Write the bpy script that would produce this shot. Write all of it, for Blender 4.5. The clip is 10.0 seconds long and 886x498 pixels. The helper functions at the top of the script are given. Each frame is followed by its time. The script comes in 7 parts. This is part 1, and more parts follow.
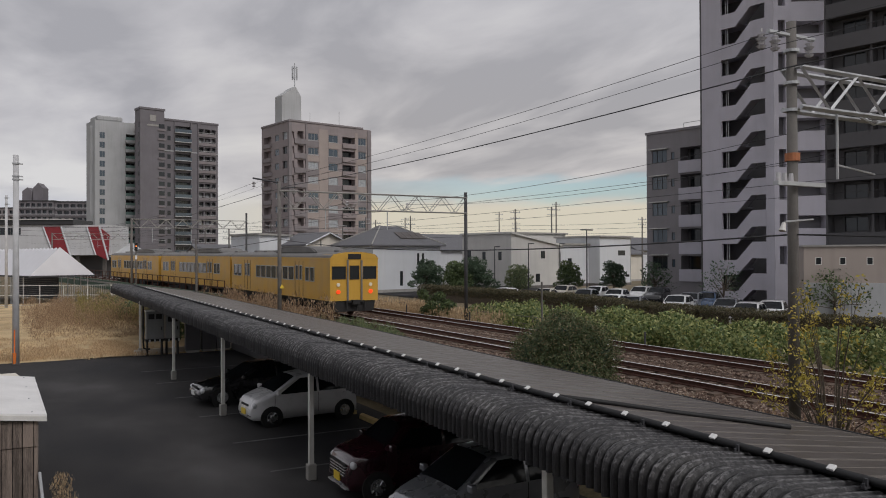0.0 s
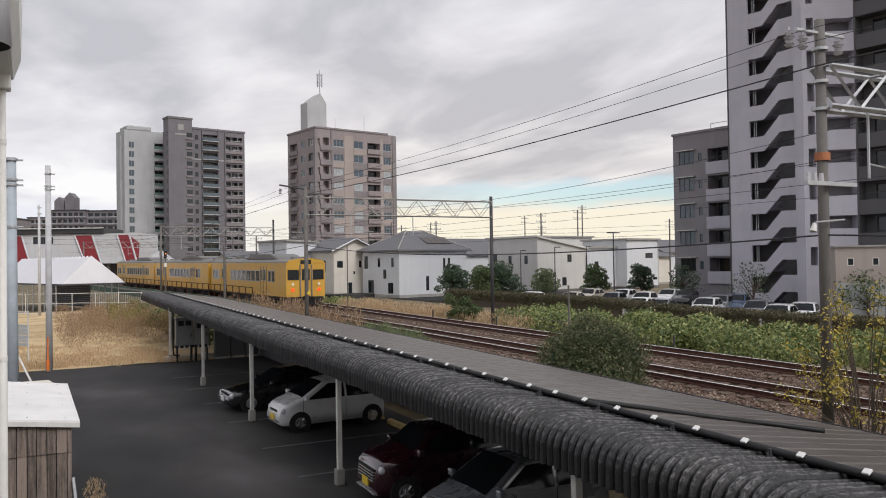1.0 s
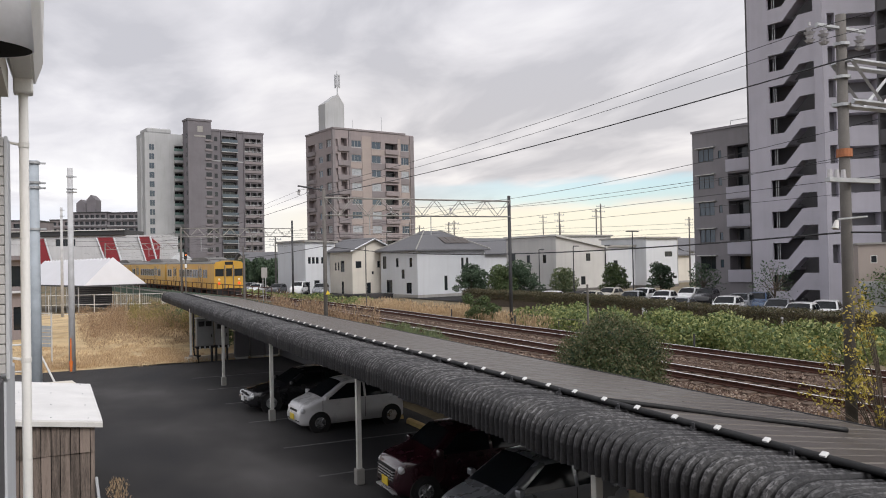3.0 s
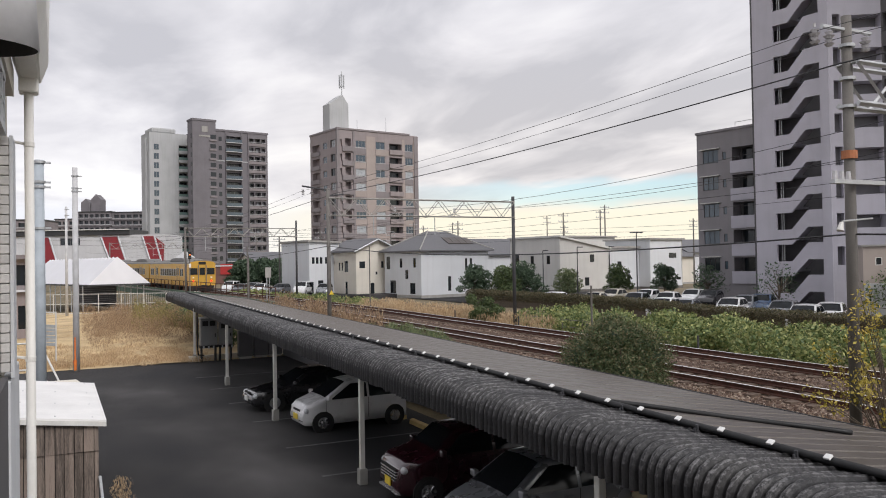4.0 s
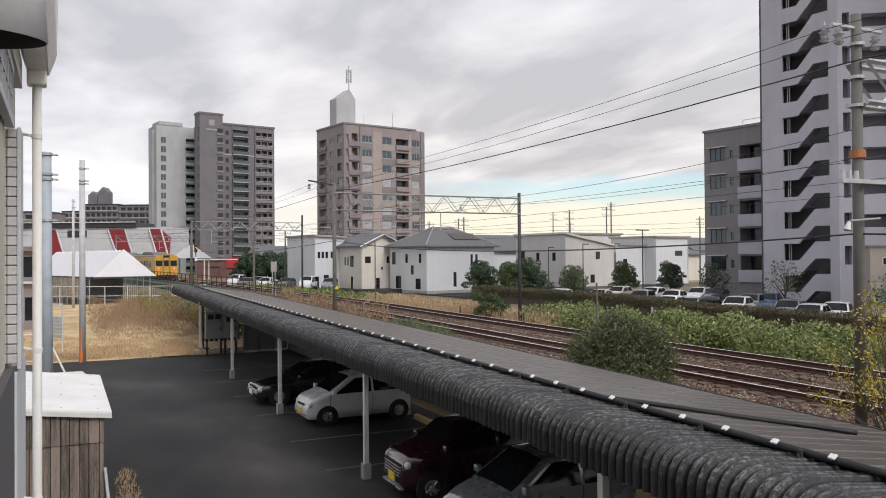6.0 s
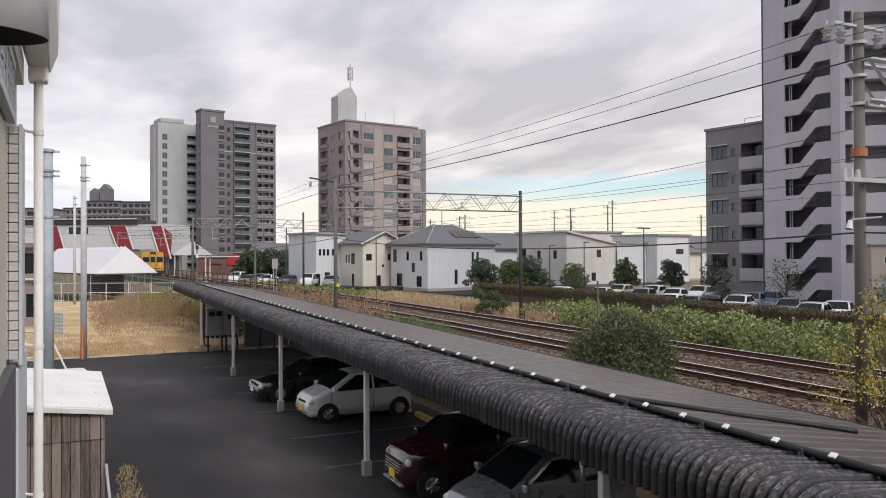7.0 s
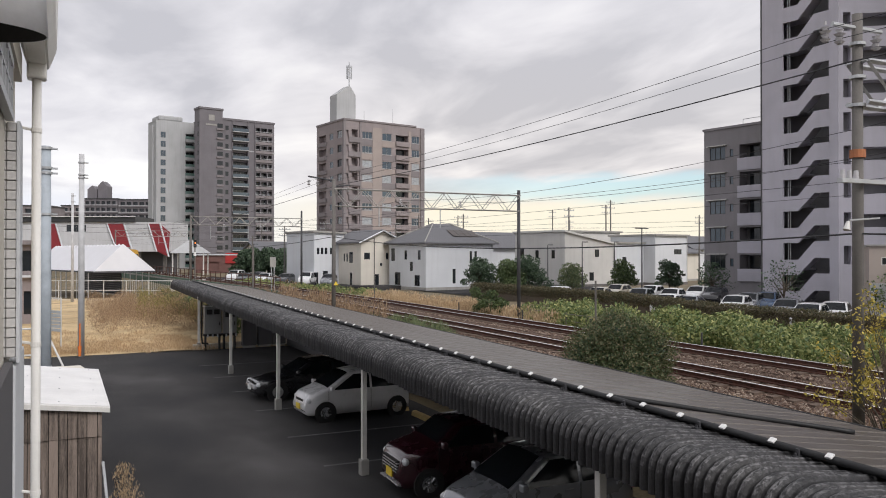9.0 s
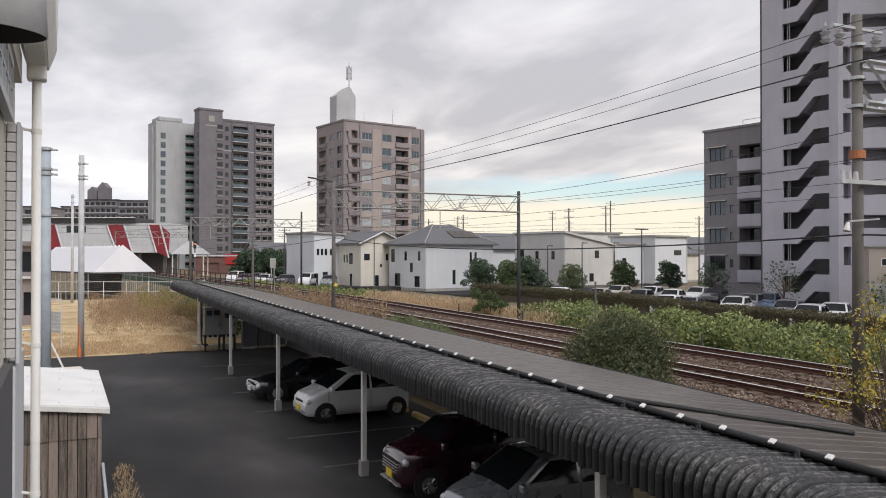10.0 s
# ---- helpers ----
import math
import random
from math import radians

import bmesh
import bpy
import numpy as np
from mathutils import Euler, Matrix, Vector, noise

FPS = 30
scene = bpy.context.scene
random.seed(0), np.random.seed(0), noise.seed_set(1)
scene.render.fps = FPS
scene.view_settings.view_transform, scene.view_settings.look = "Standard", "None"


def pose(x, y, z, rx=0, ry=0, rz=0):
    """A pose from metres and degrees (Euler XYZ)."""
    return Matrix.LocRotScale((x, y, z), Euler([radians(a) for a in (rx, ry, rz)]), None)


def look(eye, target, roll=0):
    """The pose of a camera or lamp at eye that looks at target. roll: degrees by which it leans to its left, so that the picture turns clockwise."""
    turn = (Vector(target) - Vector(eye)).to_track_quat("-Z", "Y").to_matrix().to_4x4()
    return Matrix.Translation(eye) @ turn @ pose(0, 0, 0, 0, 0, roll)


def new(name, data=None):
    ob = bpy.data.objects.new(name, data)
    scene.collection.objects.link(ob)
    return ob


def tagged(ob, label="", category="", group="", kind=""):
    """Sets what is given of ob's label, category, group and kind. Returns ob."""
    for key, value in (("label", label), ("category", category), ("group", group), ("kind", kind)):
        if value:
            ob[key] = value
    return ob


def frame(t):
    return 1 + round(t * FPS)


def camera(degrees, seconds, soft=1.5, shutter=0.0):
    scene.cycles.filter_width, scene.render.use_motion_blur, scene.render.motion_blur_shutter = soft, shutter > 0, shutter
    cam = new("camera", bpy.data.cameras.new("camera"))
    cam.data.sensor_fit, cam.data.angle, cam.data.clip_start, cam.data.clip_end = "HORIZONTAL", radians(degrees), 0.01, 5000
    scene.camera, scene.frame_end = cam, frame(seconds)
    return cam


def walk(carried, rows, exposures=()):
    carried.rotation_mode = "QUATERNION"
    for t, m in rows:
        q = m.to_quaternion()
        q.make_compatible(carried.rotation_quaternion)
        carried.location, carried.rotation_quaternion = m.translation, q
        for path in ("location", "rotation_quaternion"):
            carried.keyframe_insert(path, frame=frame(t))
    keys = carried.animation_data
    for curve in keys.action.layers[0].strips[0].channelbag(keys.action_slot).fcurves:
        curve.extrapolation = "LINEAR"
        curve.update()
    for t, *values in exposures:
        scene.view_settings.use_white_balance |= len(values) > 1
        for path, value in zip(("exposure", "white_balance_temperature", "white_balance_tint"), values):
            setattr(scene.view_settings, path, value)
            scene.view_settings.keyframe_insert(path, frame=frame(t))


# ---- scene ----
cam = camera(58.068, 10.0, soft=1.0)


def aim(yaw, tilt, roll, ex=0.0, ey=0.0, ez=5.0):
    """A pose that looks yaw degrees to the right of +y."""
    a, b = radians(yaw), radians(tilt)
    way = Vector((math.sin(a) * math.cos(b), math.cos(a) * math.cos(b), math.sin(b)))
    return look(Vector((ex, ey, ez)), Vector((ex, ey, ez)) + way, roll)


PATH = [
    (0, aim(29.275, 0.569, -0.275, 0.000, 0.000, 5.000)),
    (0.5, aim(28.216, 0.864, -0.680, 0.000, 0.000, 5.000)),
    (1, aim(27.425, 0.916, -0.852, 0.000, 0.000, 5.000)),
    (1.5, aim(26.865, 0.987, -0.996, 0.000, 0.000, 5.000)),
    (2, aim(26.558, 1.051, -1.053, 0.000, 0.000, 5.000)),
    (2.5, aim(26.285, 0.953, -1.190, 0.000, 0.000, 5.000)),
    (4, aim(25.850, 0.960, -0.960, 0.000, 0.000, 5.000)),
    (4.5, aim(25.803, 0.955, -0.770, 0.000, 0.000, 5.000)),
    (5, aim(25.628, 0.898, -0.621, 0.000, 0.000, 5.000)),
    (5.5, aim(25.510, 0.781, -0.501, 0.000, 0.000, 5.000)),
    (7, aim(25.361, 0.490, -0.255, 0.000, 0.000, 5.000)),
    (7.5, aim(25.360, 0.471, -0.175, 0.000, 0.000, 5.000)),
    (8, aim(25.364, 0.534, -0.175, 0.000, 0.000, 5.000)),
    (8.5, aim(25.361, 0.486, -0.158, 0.000, 0.000, 5.000)),
    (9, aim(25.494, 0.429, 0.009, 0.000, 0.000, 5.000)),
    (9.5, aim(25.597, 0.454, 0.074, 0.000, 0.000, 5.000)),
    (10, aim(25.500, 0.500, 0.000, 0.000, 0.000, 5.000)),
]
EXPOSURES = [(0, -0.62), (0.25, -0.37), (0.5, -0.18), (1.0, -0.05), (2.0, 0.02), (5.0, 0.07), (8.0, 0.04), (10, 0.02)]
walk(cam, PATH, EXPOSURES)

# ---- sky and sun ----
def build_world():
    world = bpy.data.worlds.new("overcast_sky")
    scene.world = world
    world.use_nodes = True
    nt = world.node_tree
    nt.nodes.clear()
    N = nt.nodes.new

    def math_node(op, a, b=None, c=None):
        n = N("ShaderNodeMath")
        n.operation = op
        for i, v in enumerate((a, b, c)):
            if v is None:
                continue
            if isinstance(v, (int, float)):
                n.inputs[i].default_value = v
            else:
                nt.links.new(v, n.inputs[i])
        return n.outputs[0]

    out = N("ShaderNodeOutputWorld")
    coord = N("ShaderNodeTexCoord")
    sep = N("ShaderNodeSeparateXYZ")
    nt.links.new(coord.outputs["Generated"], sep.inputs[0])
    z = math_node("MAXIMUM", sep.outputs[2], 0.0)
    lift = math_node("ADD", z, 0.11)
    flat = N("ShaderNodeCombineXYZ")
    nt.links.new(math_node("DIVIDE", sep.outputs[0], lift), flat.inputs[0])
    nt.links.new(math_node("DIVIDE", sep.outputs[1], lift), flat.inputs[1])

    def clouds(scale, detail, distortion, shift, stretch):
        mp = N("ShaderNodeMapping")
        mp.inputs["Location"].default_value = shift
        mp.inputs["Scale"].default_value = stretch
        mp.inputs["Rotation"].default_value = (0, 0, radians(-38))
        nt.links.new(flat.outputs[0], mp.inputs[0])
        no = N("ShaderNodeTexNoise")
        no.inputs["Scale"].default_value = scale
        no.inputs["Detail"].default_value = detail
        no.inputs["Roughness"].default_value = 0.52
        no.inputs["Distortion"].default_value = distortion
        nt.links.new(mp.outputs[0], no.inputs["Vector"])
        return no.outputs[0]

    big = clouds(0.42, 5, 0.5, (3.1, 1.7, 0), (1.0, 0.55, 1))
    fine = clouds(1.5, 6, 0.4, (0.4, 5.2, 0), (1.0, 0.6, 1))
    mixed = math_node("ADD", math_node("MULTIPLY", big, 0.60), math_node("MULTIPLY", fine, 0.40))
    ramp = N("ShaderNodeValToRGB")
    ramp.color_ramp.elements[0].position = 0.425
    ramp.color_ramp.elements[0].color = (0.58, 0.58, 0.63, 1)
    ramp.color_ramp.elements[1].position = 0.585
    ramp.color_ramp.elements[1].color = (1.03, 1.02, 1.03, 1)
    mid = ramp.color_ramp.elements.new(0.50)
    mid.color = (0.80, 0.79, 0.835, 1)
    nt.links.new(mixed, ramp.inputs[0])

    # pale, slightly warm haze under the cloud base near the horizon
    haze = N("ShaderNodeMapRange")
    haze.interpolation_type = "SMOOTHSTEP"
    for i, v in ((1, 0.055), (2, 0.085), (3, 1.0), (4, 0.0)):
        haze.inputs[i].default_value = v
    nt.links.new(z, haze.inputs[0])
    warm = N("ShaderNodeMix")
    warm.data_type = "RGBA"
    nt.links.new(haze.outputs[0], warm.inputs[0])
    nt.links.new(ramp.outputs[0], warm.inputs[6])
    glow_side = N("ShaderNodeMapRange")
    glow_side.interpolation_type = "SMOOTHSTEP"
    for i, v in ((1, 0.05), (2, 0.42), (3, 0.0), (4, 1.0)):
        glow_side.inputs[i].default_value = v
    nt.links.new(sep.outputs[0], glow_side.inputs[0])
    low_air = N("ShaderNodeMix")
    low_air.data_type = "RGBA"
    nt.links.new(glow_side.outputs[0], low_air.inputs[0])
    low_air.inputs[6].default_value = (0.86, 0.88, 0.95, 1)
    low_air.inputs[7].default_value = (0.98, 0.93, 0.80, 1)
    nt.links.new(low_air.outputs[2], warm.inputs[7])

    # a cream tint on the low clouds over the bright part of the horizon
    cream_z = N("ShaderNodeMapRange")
    cream_z.interpolation_type = "SMOOTHSTEP"
    for i, v in ((1, 0.08), (2, 0.34), (3, 0.55), (4, 0.0)):
        cream_z.inputs[i].default_value = v
    nt.links.new(z, cream_z.inputs[0])
    cream = N("ShaderNodeMix")
    cream.data_type = "RGBA"
    cream.blend_type = "MULTIPLY"
    nt.links.new(math_node("MULTIPLY", cream_z.outputs[0], glow_side.outputs[0]), cream.inputs[0])
    nt.links.new(warm.outputs[2], cream.inputs[6])
    cream.inputs[7].default_value = (1.04, 0.99, 0.90, 1)

    # the clear strip under the cloud edge
    wob = math_node("MULTIPLY", math_node("SUBTRACT", fine, 0.5), 0.045)
    edge = math_node("ADD", z, wob)
    low = N("ShaderNodeMapRange")
    low.interpolation_type = "SMOOTHSTEP"
    for i, v in ((1, 0.060), (2, 0.078), (3, 0.0), (4, 1.0)):
        low.inputs[i].default_value = v
    nt.links.new(edge, low.inputs[0])
    high = N("ShaderNodeMapRange")
    high.interpolation_type = "SMOOTHSTEP"
    for i, v in ((1, 0.090), (2, 0.103), (3, 1.0), (4, 0.0)):
        high.inputs[i].default_value = v
    nt.links.new(edge, high.inputs[0])
    side = N("ShaderNodeMapRange")
    side.interpolation_type = "SMOOTHSTEP"
    for i, v in ((1, 0.30), (2, 0.62), (3, 0.0), (4, 1.0)):
        side.inputs[i].default_value = v
    nt.links.new(sep.outputs[0], side.inputs[0])
    clear = math_node("MULTIPLY", math_node("MULTIPLY", low.outputs[0], high.outputs[0]), side.outputs[0])

    sky = N("ShaderNodeTexSky")
    sky.sky_type = "NISHITA"
    sky.sun_disc = False
    sky.sun_elevation = radians(38)
    sky.sun_rotation = radians(SUN_AZIMUTH)
    blue = N("ShaderNodeBackground")
    nt.links.new(sky.outputs[0], blue.inputs[0])
    blue.inputs[1].default_value = 0.15
    grey = N("ShaderNodeBackground")
    nt.links.new(cream.outputs[2], grey.inputs[0])
    grey.inputs[1].default_value = 1.0
    mix = N("ShaderNodeMixShader")
    nt.links.new(clear, mix.inputs[0])
    nt.links.new(grey.outputs[0], mix.inputs[1])
    nt.links.new(blue.outputs[0], mix.inputs[2])
    nt.links.new(mix.outputs[0], out.inputs[0])


SUN_AZIMUTH = 168  # degrees clockwise from +y: behind the camera
build_world()
sun = new("sun", bpy.data.lights.new("sun", "SUN"))
sun.data.energy, sun.data.angle, sun.data.color = 1.9, radians(25), (1.0, 0.965, 0.95)
sun.matrix_world = look((0, 0, 60), (60 * -math.sin(radians(SUN_AZIMUTH)), 60 * -math.cos(radians(SUN_AZIMUTH)), 8))


# ---- materials ----
def mat(name, color, rough=0.7, var=0.25, scale=3.0, metal=0.0, bump=0.15, fine=40.0, spec=0.5, tint=None, each=0.0, coat=0.0, stretch=(1, 1, 1), stain=0.0, ends=(0.48, 0.96)):
    """A surface with stains at one scale, grain at another and fine relief."""
    m = bpy.data.materials.new(name)
    m.use_nodes = True
    nt = m.node_tree
    b = nt.nodes["Principled BSDF"]
    b.inputs["Roughness"].default_value = rough
    b.inputs["Metallic"].default_value = metal
    b.inputs["Specular IOR Level"].default_value = spec
    b.inputs["Coat Weight"].default_value = coat
    b.inputs["Coat Roughness"].default_value = 0.08
    if var == 0:
        b.inputs["Base Color"].default_value = (*color, 1)
        return m
    coord = nt.nodes.new("ShaderNodeTexCoord")
    mp = nt.nodes.new("ShaderNodeMapping")
    mp.inputs["Scale"].default_value = stretch
    nt.links.new(coord.outputs["Object"], mp.inputs[0])
    n1 = nt.nodes.new("ShaderNodeTexNoise")
    n1.inputs["Scale"].default_value = scale
    n1.inputs["Detail"].default_value = 5
    n2 = nt.nodes.new("ShaderNodeTexNoise")
    n2.inputs["Scale"].default_value = fine
    n2.inputs["Detail"].default_value = 3
    for n in (n1, n2):
        nt.links.new(mp.outputs[0], n.inputs["Vector"])
    add = nt.nodes.new("ShaderNodeMath")
    add.operation = "MULTIPLY_ADD"
    add.inputs[1].default_value = 0.45
    nt.links.new(n2.outputs[0], add.inputs[0])
    nt.links.new(n1.outputs[0], add.inputs[2])
    fac = add.outputs[0]
    if each:
        info = nt.nodes.new("ShaderNodeObjectInfo")
        a2 = nt.nodes.new("ShaderNodeMath")
        a2.operation = "MULTIPLY_ADD"
        a2.inputs[1].default_value = each
        nt.links.new(info.outputs["Random"], a2.inputs[0])
        nt.links.new(fac, a2.inputs[2])
        a3 = nt.nodes.new("ShaderNodeMath")
        a3.operation = "SUBTRACT"
        a3.inputs[1].default_value = each / 2
        nt.links.new(a2.outputs[0], a3.inputs[0])
        fac = a3.outputs[0]
    ramp = nt.nodes.new("ShaderNodeValToRGB")
    lo = tint or tuple(c * (1 - var) for c in color)
    hi = tuple(min(1, c * (1 + var)) for c in color)
    e = ramp.color_ramp.elements
    e[0].position, e[1].position = ends
    e[0].color, e[1].color = (*lo, 1), (*hi, 1)
    k = e.new((ends[0] + ends[1]) / 2)
    k.color = (*color, 1)
    nt.links.new(fac, ramp.inputs[0])
    last = ramp.outputs[0]
    if stain:
        n3 = nt.nodes.new("ShaderNodeTexNoise")
        n3.inputs["Scale"].default_value = 1.1
        n3.inputs["Detail"].default_value = 6
        mp3 = nt.nodes.new("ShaderNodeMapping")
        mp3.inputs["Scale"].default_value = (1.6, 1.6, 0.12)
        nt.links.new(coord.outputs["Object"], mp3.inputs[0])
        nt.links.new(mp3.outputs[0], n3.inputs["Vector"])
        r3 = nt.nodes.new("ShaderNodeMapRange")
        for i, v in ((1, 0.5), (2, 0.75), (3, 0.0), (4, stain)):
            r3.inputs[i].default_value = v
        nt.links.new(n3.outputs[0], r3.inputs[0])
        mx = nt.nodes.new("ShaderNodeMix")
        mx.data_type = "RGBA"
        nt.links.new(r3.outputs[0], mx.inputs[0])
        nt.links.new(last, mx.inputs[6])
        mx.inputs[7].default_value = (color[0] * 0.45, color[1] * 0.43, color[2] * 0.40, 1)
        last = mx.outputs[2]
    nt.links.new(last, b.inputs["Base Color"])
    if bump:
        bp = nt.nodes.new("ShaderNodeBump")
        bp.inputs["Strength"].default_value = bump
        bp.inputs["Distance"].default_value = 0.02
        nt.links.new(n2.outputs[0], bp.inputs["Height"])
        nt.links.new(bp.outputs[0], b.inputs["Normal"])
    rr = nt.nodes.new("ShaderNodeMapRange")
    for i, v in ((1, 0.3), (2, 0.7), (3, max(0.02, rough - 0.12)), (4, min(1, rough + 0.12))):
        rr.inputs[i].default_value = v
    nt.links.new(n1.outputs[0], rr.inputs[0])
    nt.links.new(rr.outputs[0], b.inputs["Roughness"])
    return m


def leaf_mat(name, a, b_col, c):
    """Leaves: three tones, one for each leaf, with some light through them."""
    m = bpy.data.materials.new(name)
    m.use_nodes = True
    nt = m.node_tree
    b = nt.nodes["Principled BSDF"]
    b.inputs["Roughness"].default_value = 0.55
    geo = nt.nodes.new("ShaderNodeNewGeometry")
    ramp = nt.nodes.new("ShaderNodeValToRGB")
    e = ramp.color_ramp.elements
    e[0].color, e[1].color = (*a, 1), (*c, 1)
    k = e.new(0.5)
    k.color = (*b_col, 1)
    nt.links.new(geo.outputs["Random Per Island"], ramp.inputs[0])
    nt.links.new(ramp.outputs[0], b.inputs["Base Color"])
    tr = nt.nodes.new("ShaderNodeBsdfTranslucent")
    nt.links.new(ramp.outputs[0], tr.inputs[0])
    mx = nt.nodes.new("ShaderNodeMixShader")
    mx.inputs[0].default_value = 0.3
    nt.links.new(b.outputs[0], mx.inputs[1])
    nt.links.new(tr.outputs[0], mx.inputs[2])
    nt.links.new(mx.outputs[0], nt.nodes["Material Output"].inputs[0])
    return m


def stone_mat(name, a, b_col, c):
    """Loose stones: one of three tones for each stone."""
    m = bpy.data.materials.new(name)
    m.use_nodes = True
    nt = m.node_tree
    b = nt.nodes["Principled BSDF"]
    b.inputs["Roughness"].default_value = 0.95
    geo = nt.nodes.new("ShaderNodeNewGeometry")
    ramp = nt.nodes.new("ShaderNodeValToRGB")
    e = ramp.color_ramp.elements
    e[0].color, e[1].color = (*a, 1), (*c, 1)
    e.new(0.6).color = (*b_col, 1)
    nt.links.new(geo.outputs["Random Per Island"], ramp.inputs[0])
    nt.links.new(ramp.outputs[0], b.inputs["Base Color"])
    return m


def lichen_sheen_mat(name):
    """Dark weathered sheet with grey chalking; pale flecks on its upper side are lichen and painted sky sheen."""
    m = bpy.data.materials.new(name)
    m.use_nodes = True
    nt = m.node_tree
    b = nt.nodes["Principled BSDF"]
    b.inputs["Specular IOR Level"].default_value = 0.4
    coord = nt.nodes.new("ShaderNodeTexCoord")

    def noise_at(scale, detail, rough, stretch=(1, 1, 1)):
        mp = nt.nodes.new("ShaderNodeMapping")
        mp.inputs["Scale"].default_value = stretch
        nt.links.new(coord.outputs["Object"], mp.inputs[0])
        n = nt.nodes.new("ShaderNodeTexNoise")
        n.inputs["Scale"].default_value = scale
        n.inputs["Detail"].default_value = detail
        n.inputs["Roughness"].default_value = rough
        nt.links.new(mp.outputs[0], n.inputs["Vector"])
        return n.outputs[0]

    def span(v, a, b2, c=0.0, d=1.0):
        r = nt.nodes.new("ShaderNodeMapRange")
        for i, k in ((1, a), (2, b2), (3, c), (4, d)):
            r.inputs[i].default_value = k
        nt.links.new(v, r.inputs[0])
        return r.outputs[0]

    def times(p, q):
        n = nt.nodes.new("ShaderNodeMath")
        n.operation = "MULTIPLY"
        nt.links.new(p, n.inputs[0])
        nt.links.new(q, n.inputs[1])
        return n.outputs[0]

    def blend(fac, p, col):
        n = nt.nodes.new("ShaderNodeMix")
        n.data_type = "RGBA"
        nt.links.new(fac, n.inputs[0])
        if isinstance(p, tuple):
            n.inputs[6].default_value = p
        else:
            nt.links.new(p, n.inputs[6])
        n.inputs[7].default_value = col
        return n.outputs[2]
    patch = noise_at(1.3, 4, 0.6)
    grain = noise_at(34, 5, 0.7)
    fleck = noise_at(24, 6, 0.8, (0.7, 1.0, 0.7))
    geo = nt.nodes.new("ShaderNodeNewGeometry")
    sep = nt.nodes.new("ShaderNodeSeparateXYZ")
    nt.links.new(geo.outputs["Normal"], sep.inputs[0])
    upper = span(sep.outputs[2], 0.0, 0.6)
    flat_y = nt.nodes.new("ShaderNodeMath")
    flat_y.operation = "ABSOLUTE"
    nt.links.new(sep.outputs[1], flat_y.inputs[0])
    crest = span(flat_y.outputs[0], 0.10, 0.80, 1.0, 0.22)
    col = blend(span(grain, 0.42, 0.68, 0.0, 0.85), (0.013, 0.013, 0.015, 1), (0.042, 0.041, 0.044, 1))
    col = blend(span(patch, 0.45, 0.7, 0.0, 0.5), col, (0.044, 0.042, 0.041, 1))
    # flecks follow upward faces and rib crests: lichen plus sky sheen in the colour
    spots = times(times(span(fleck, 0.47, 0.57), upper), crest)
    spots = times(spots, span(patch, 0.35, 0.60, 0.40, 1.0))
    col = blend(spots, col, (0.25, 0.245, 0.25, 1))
    nt.links.new(col, b.inputs["Base Color"])
    nt.links.new(span(grain, 0.3, 0.7, 0.42, 0.75), b.inputs["Roughness"])
    bp = nt.nodes.new("ShaderNodeBump")
    bp.inputs["Strength"].default_value = 0.5
    bp.inputs["Distance"].default_value = 0.02
    nt.links.new(grain, bp.inputs["Height"])
    nt.links.new(bp.outputs[0], b.inputs["Normal"])
    return m


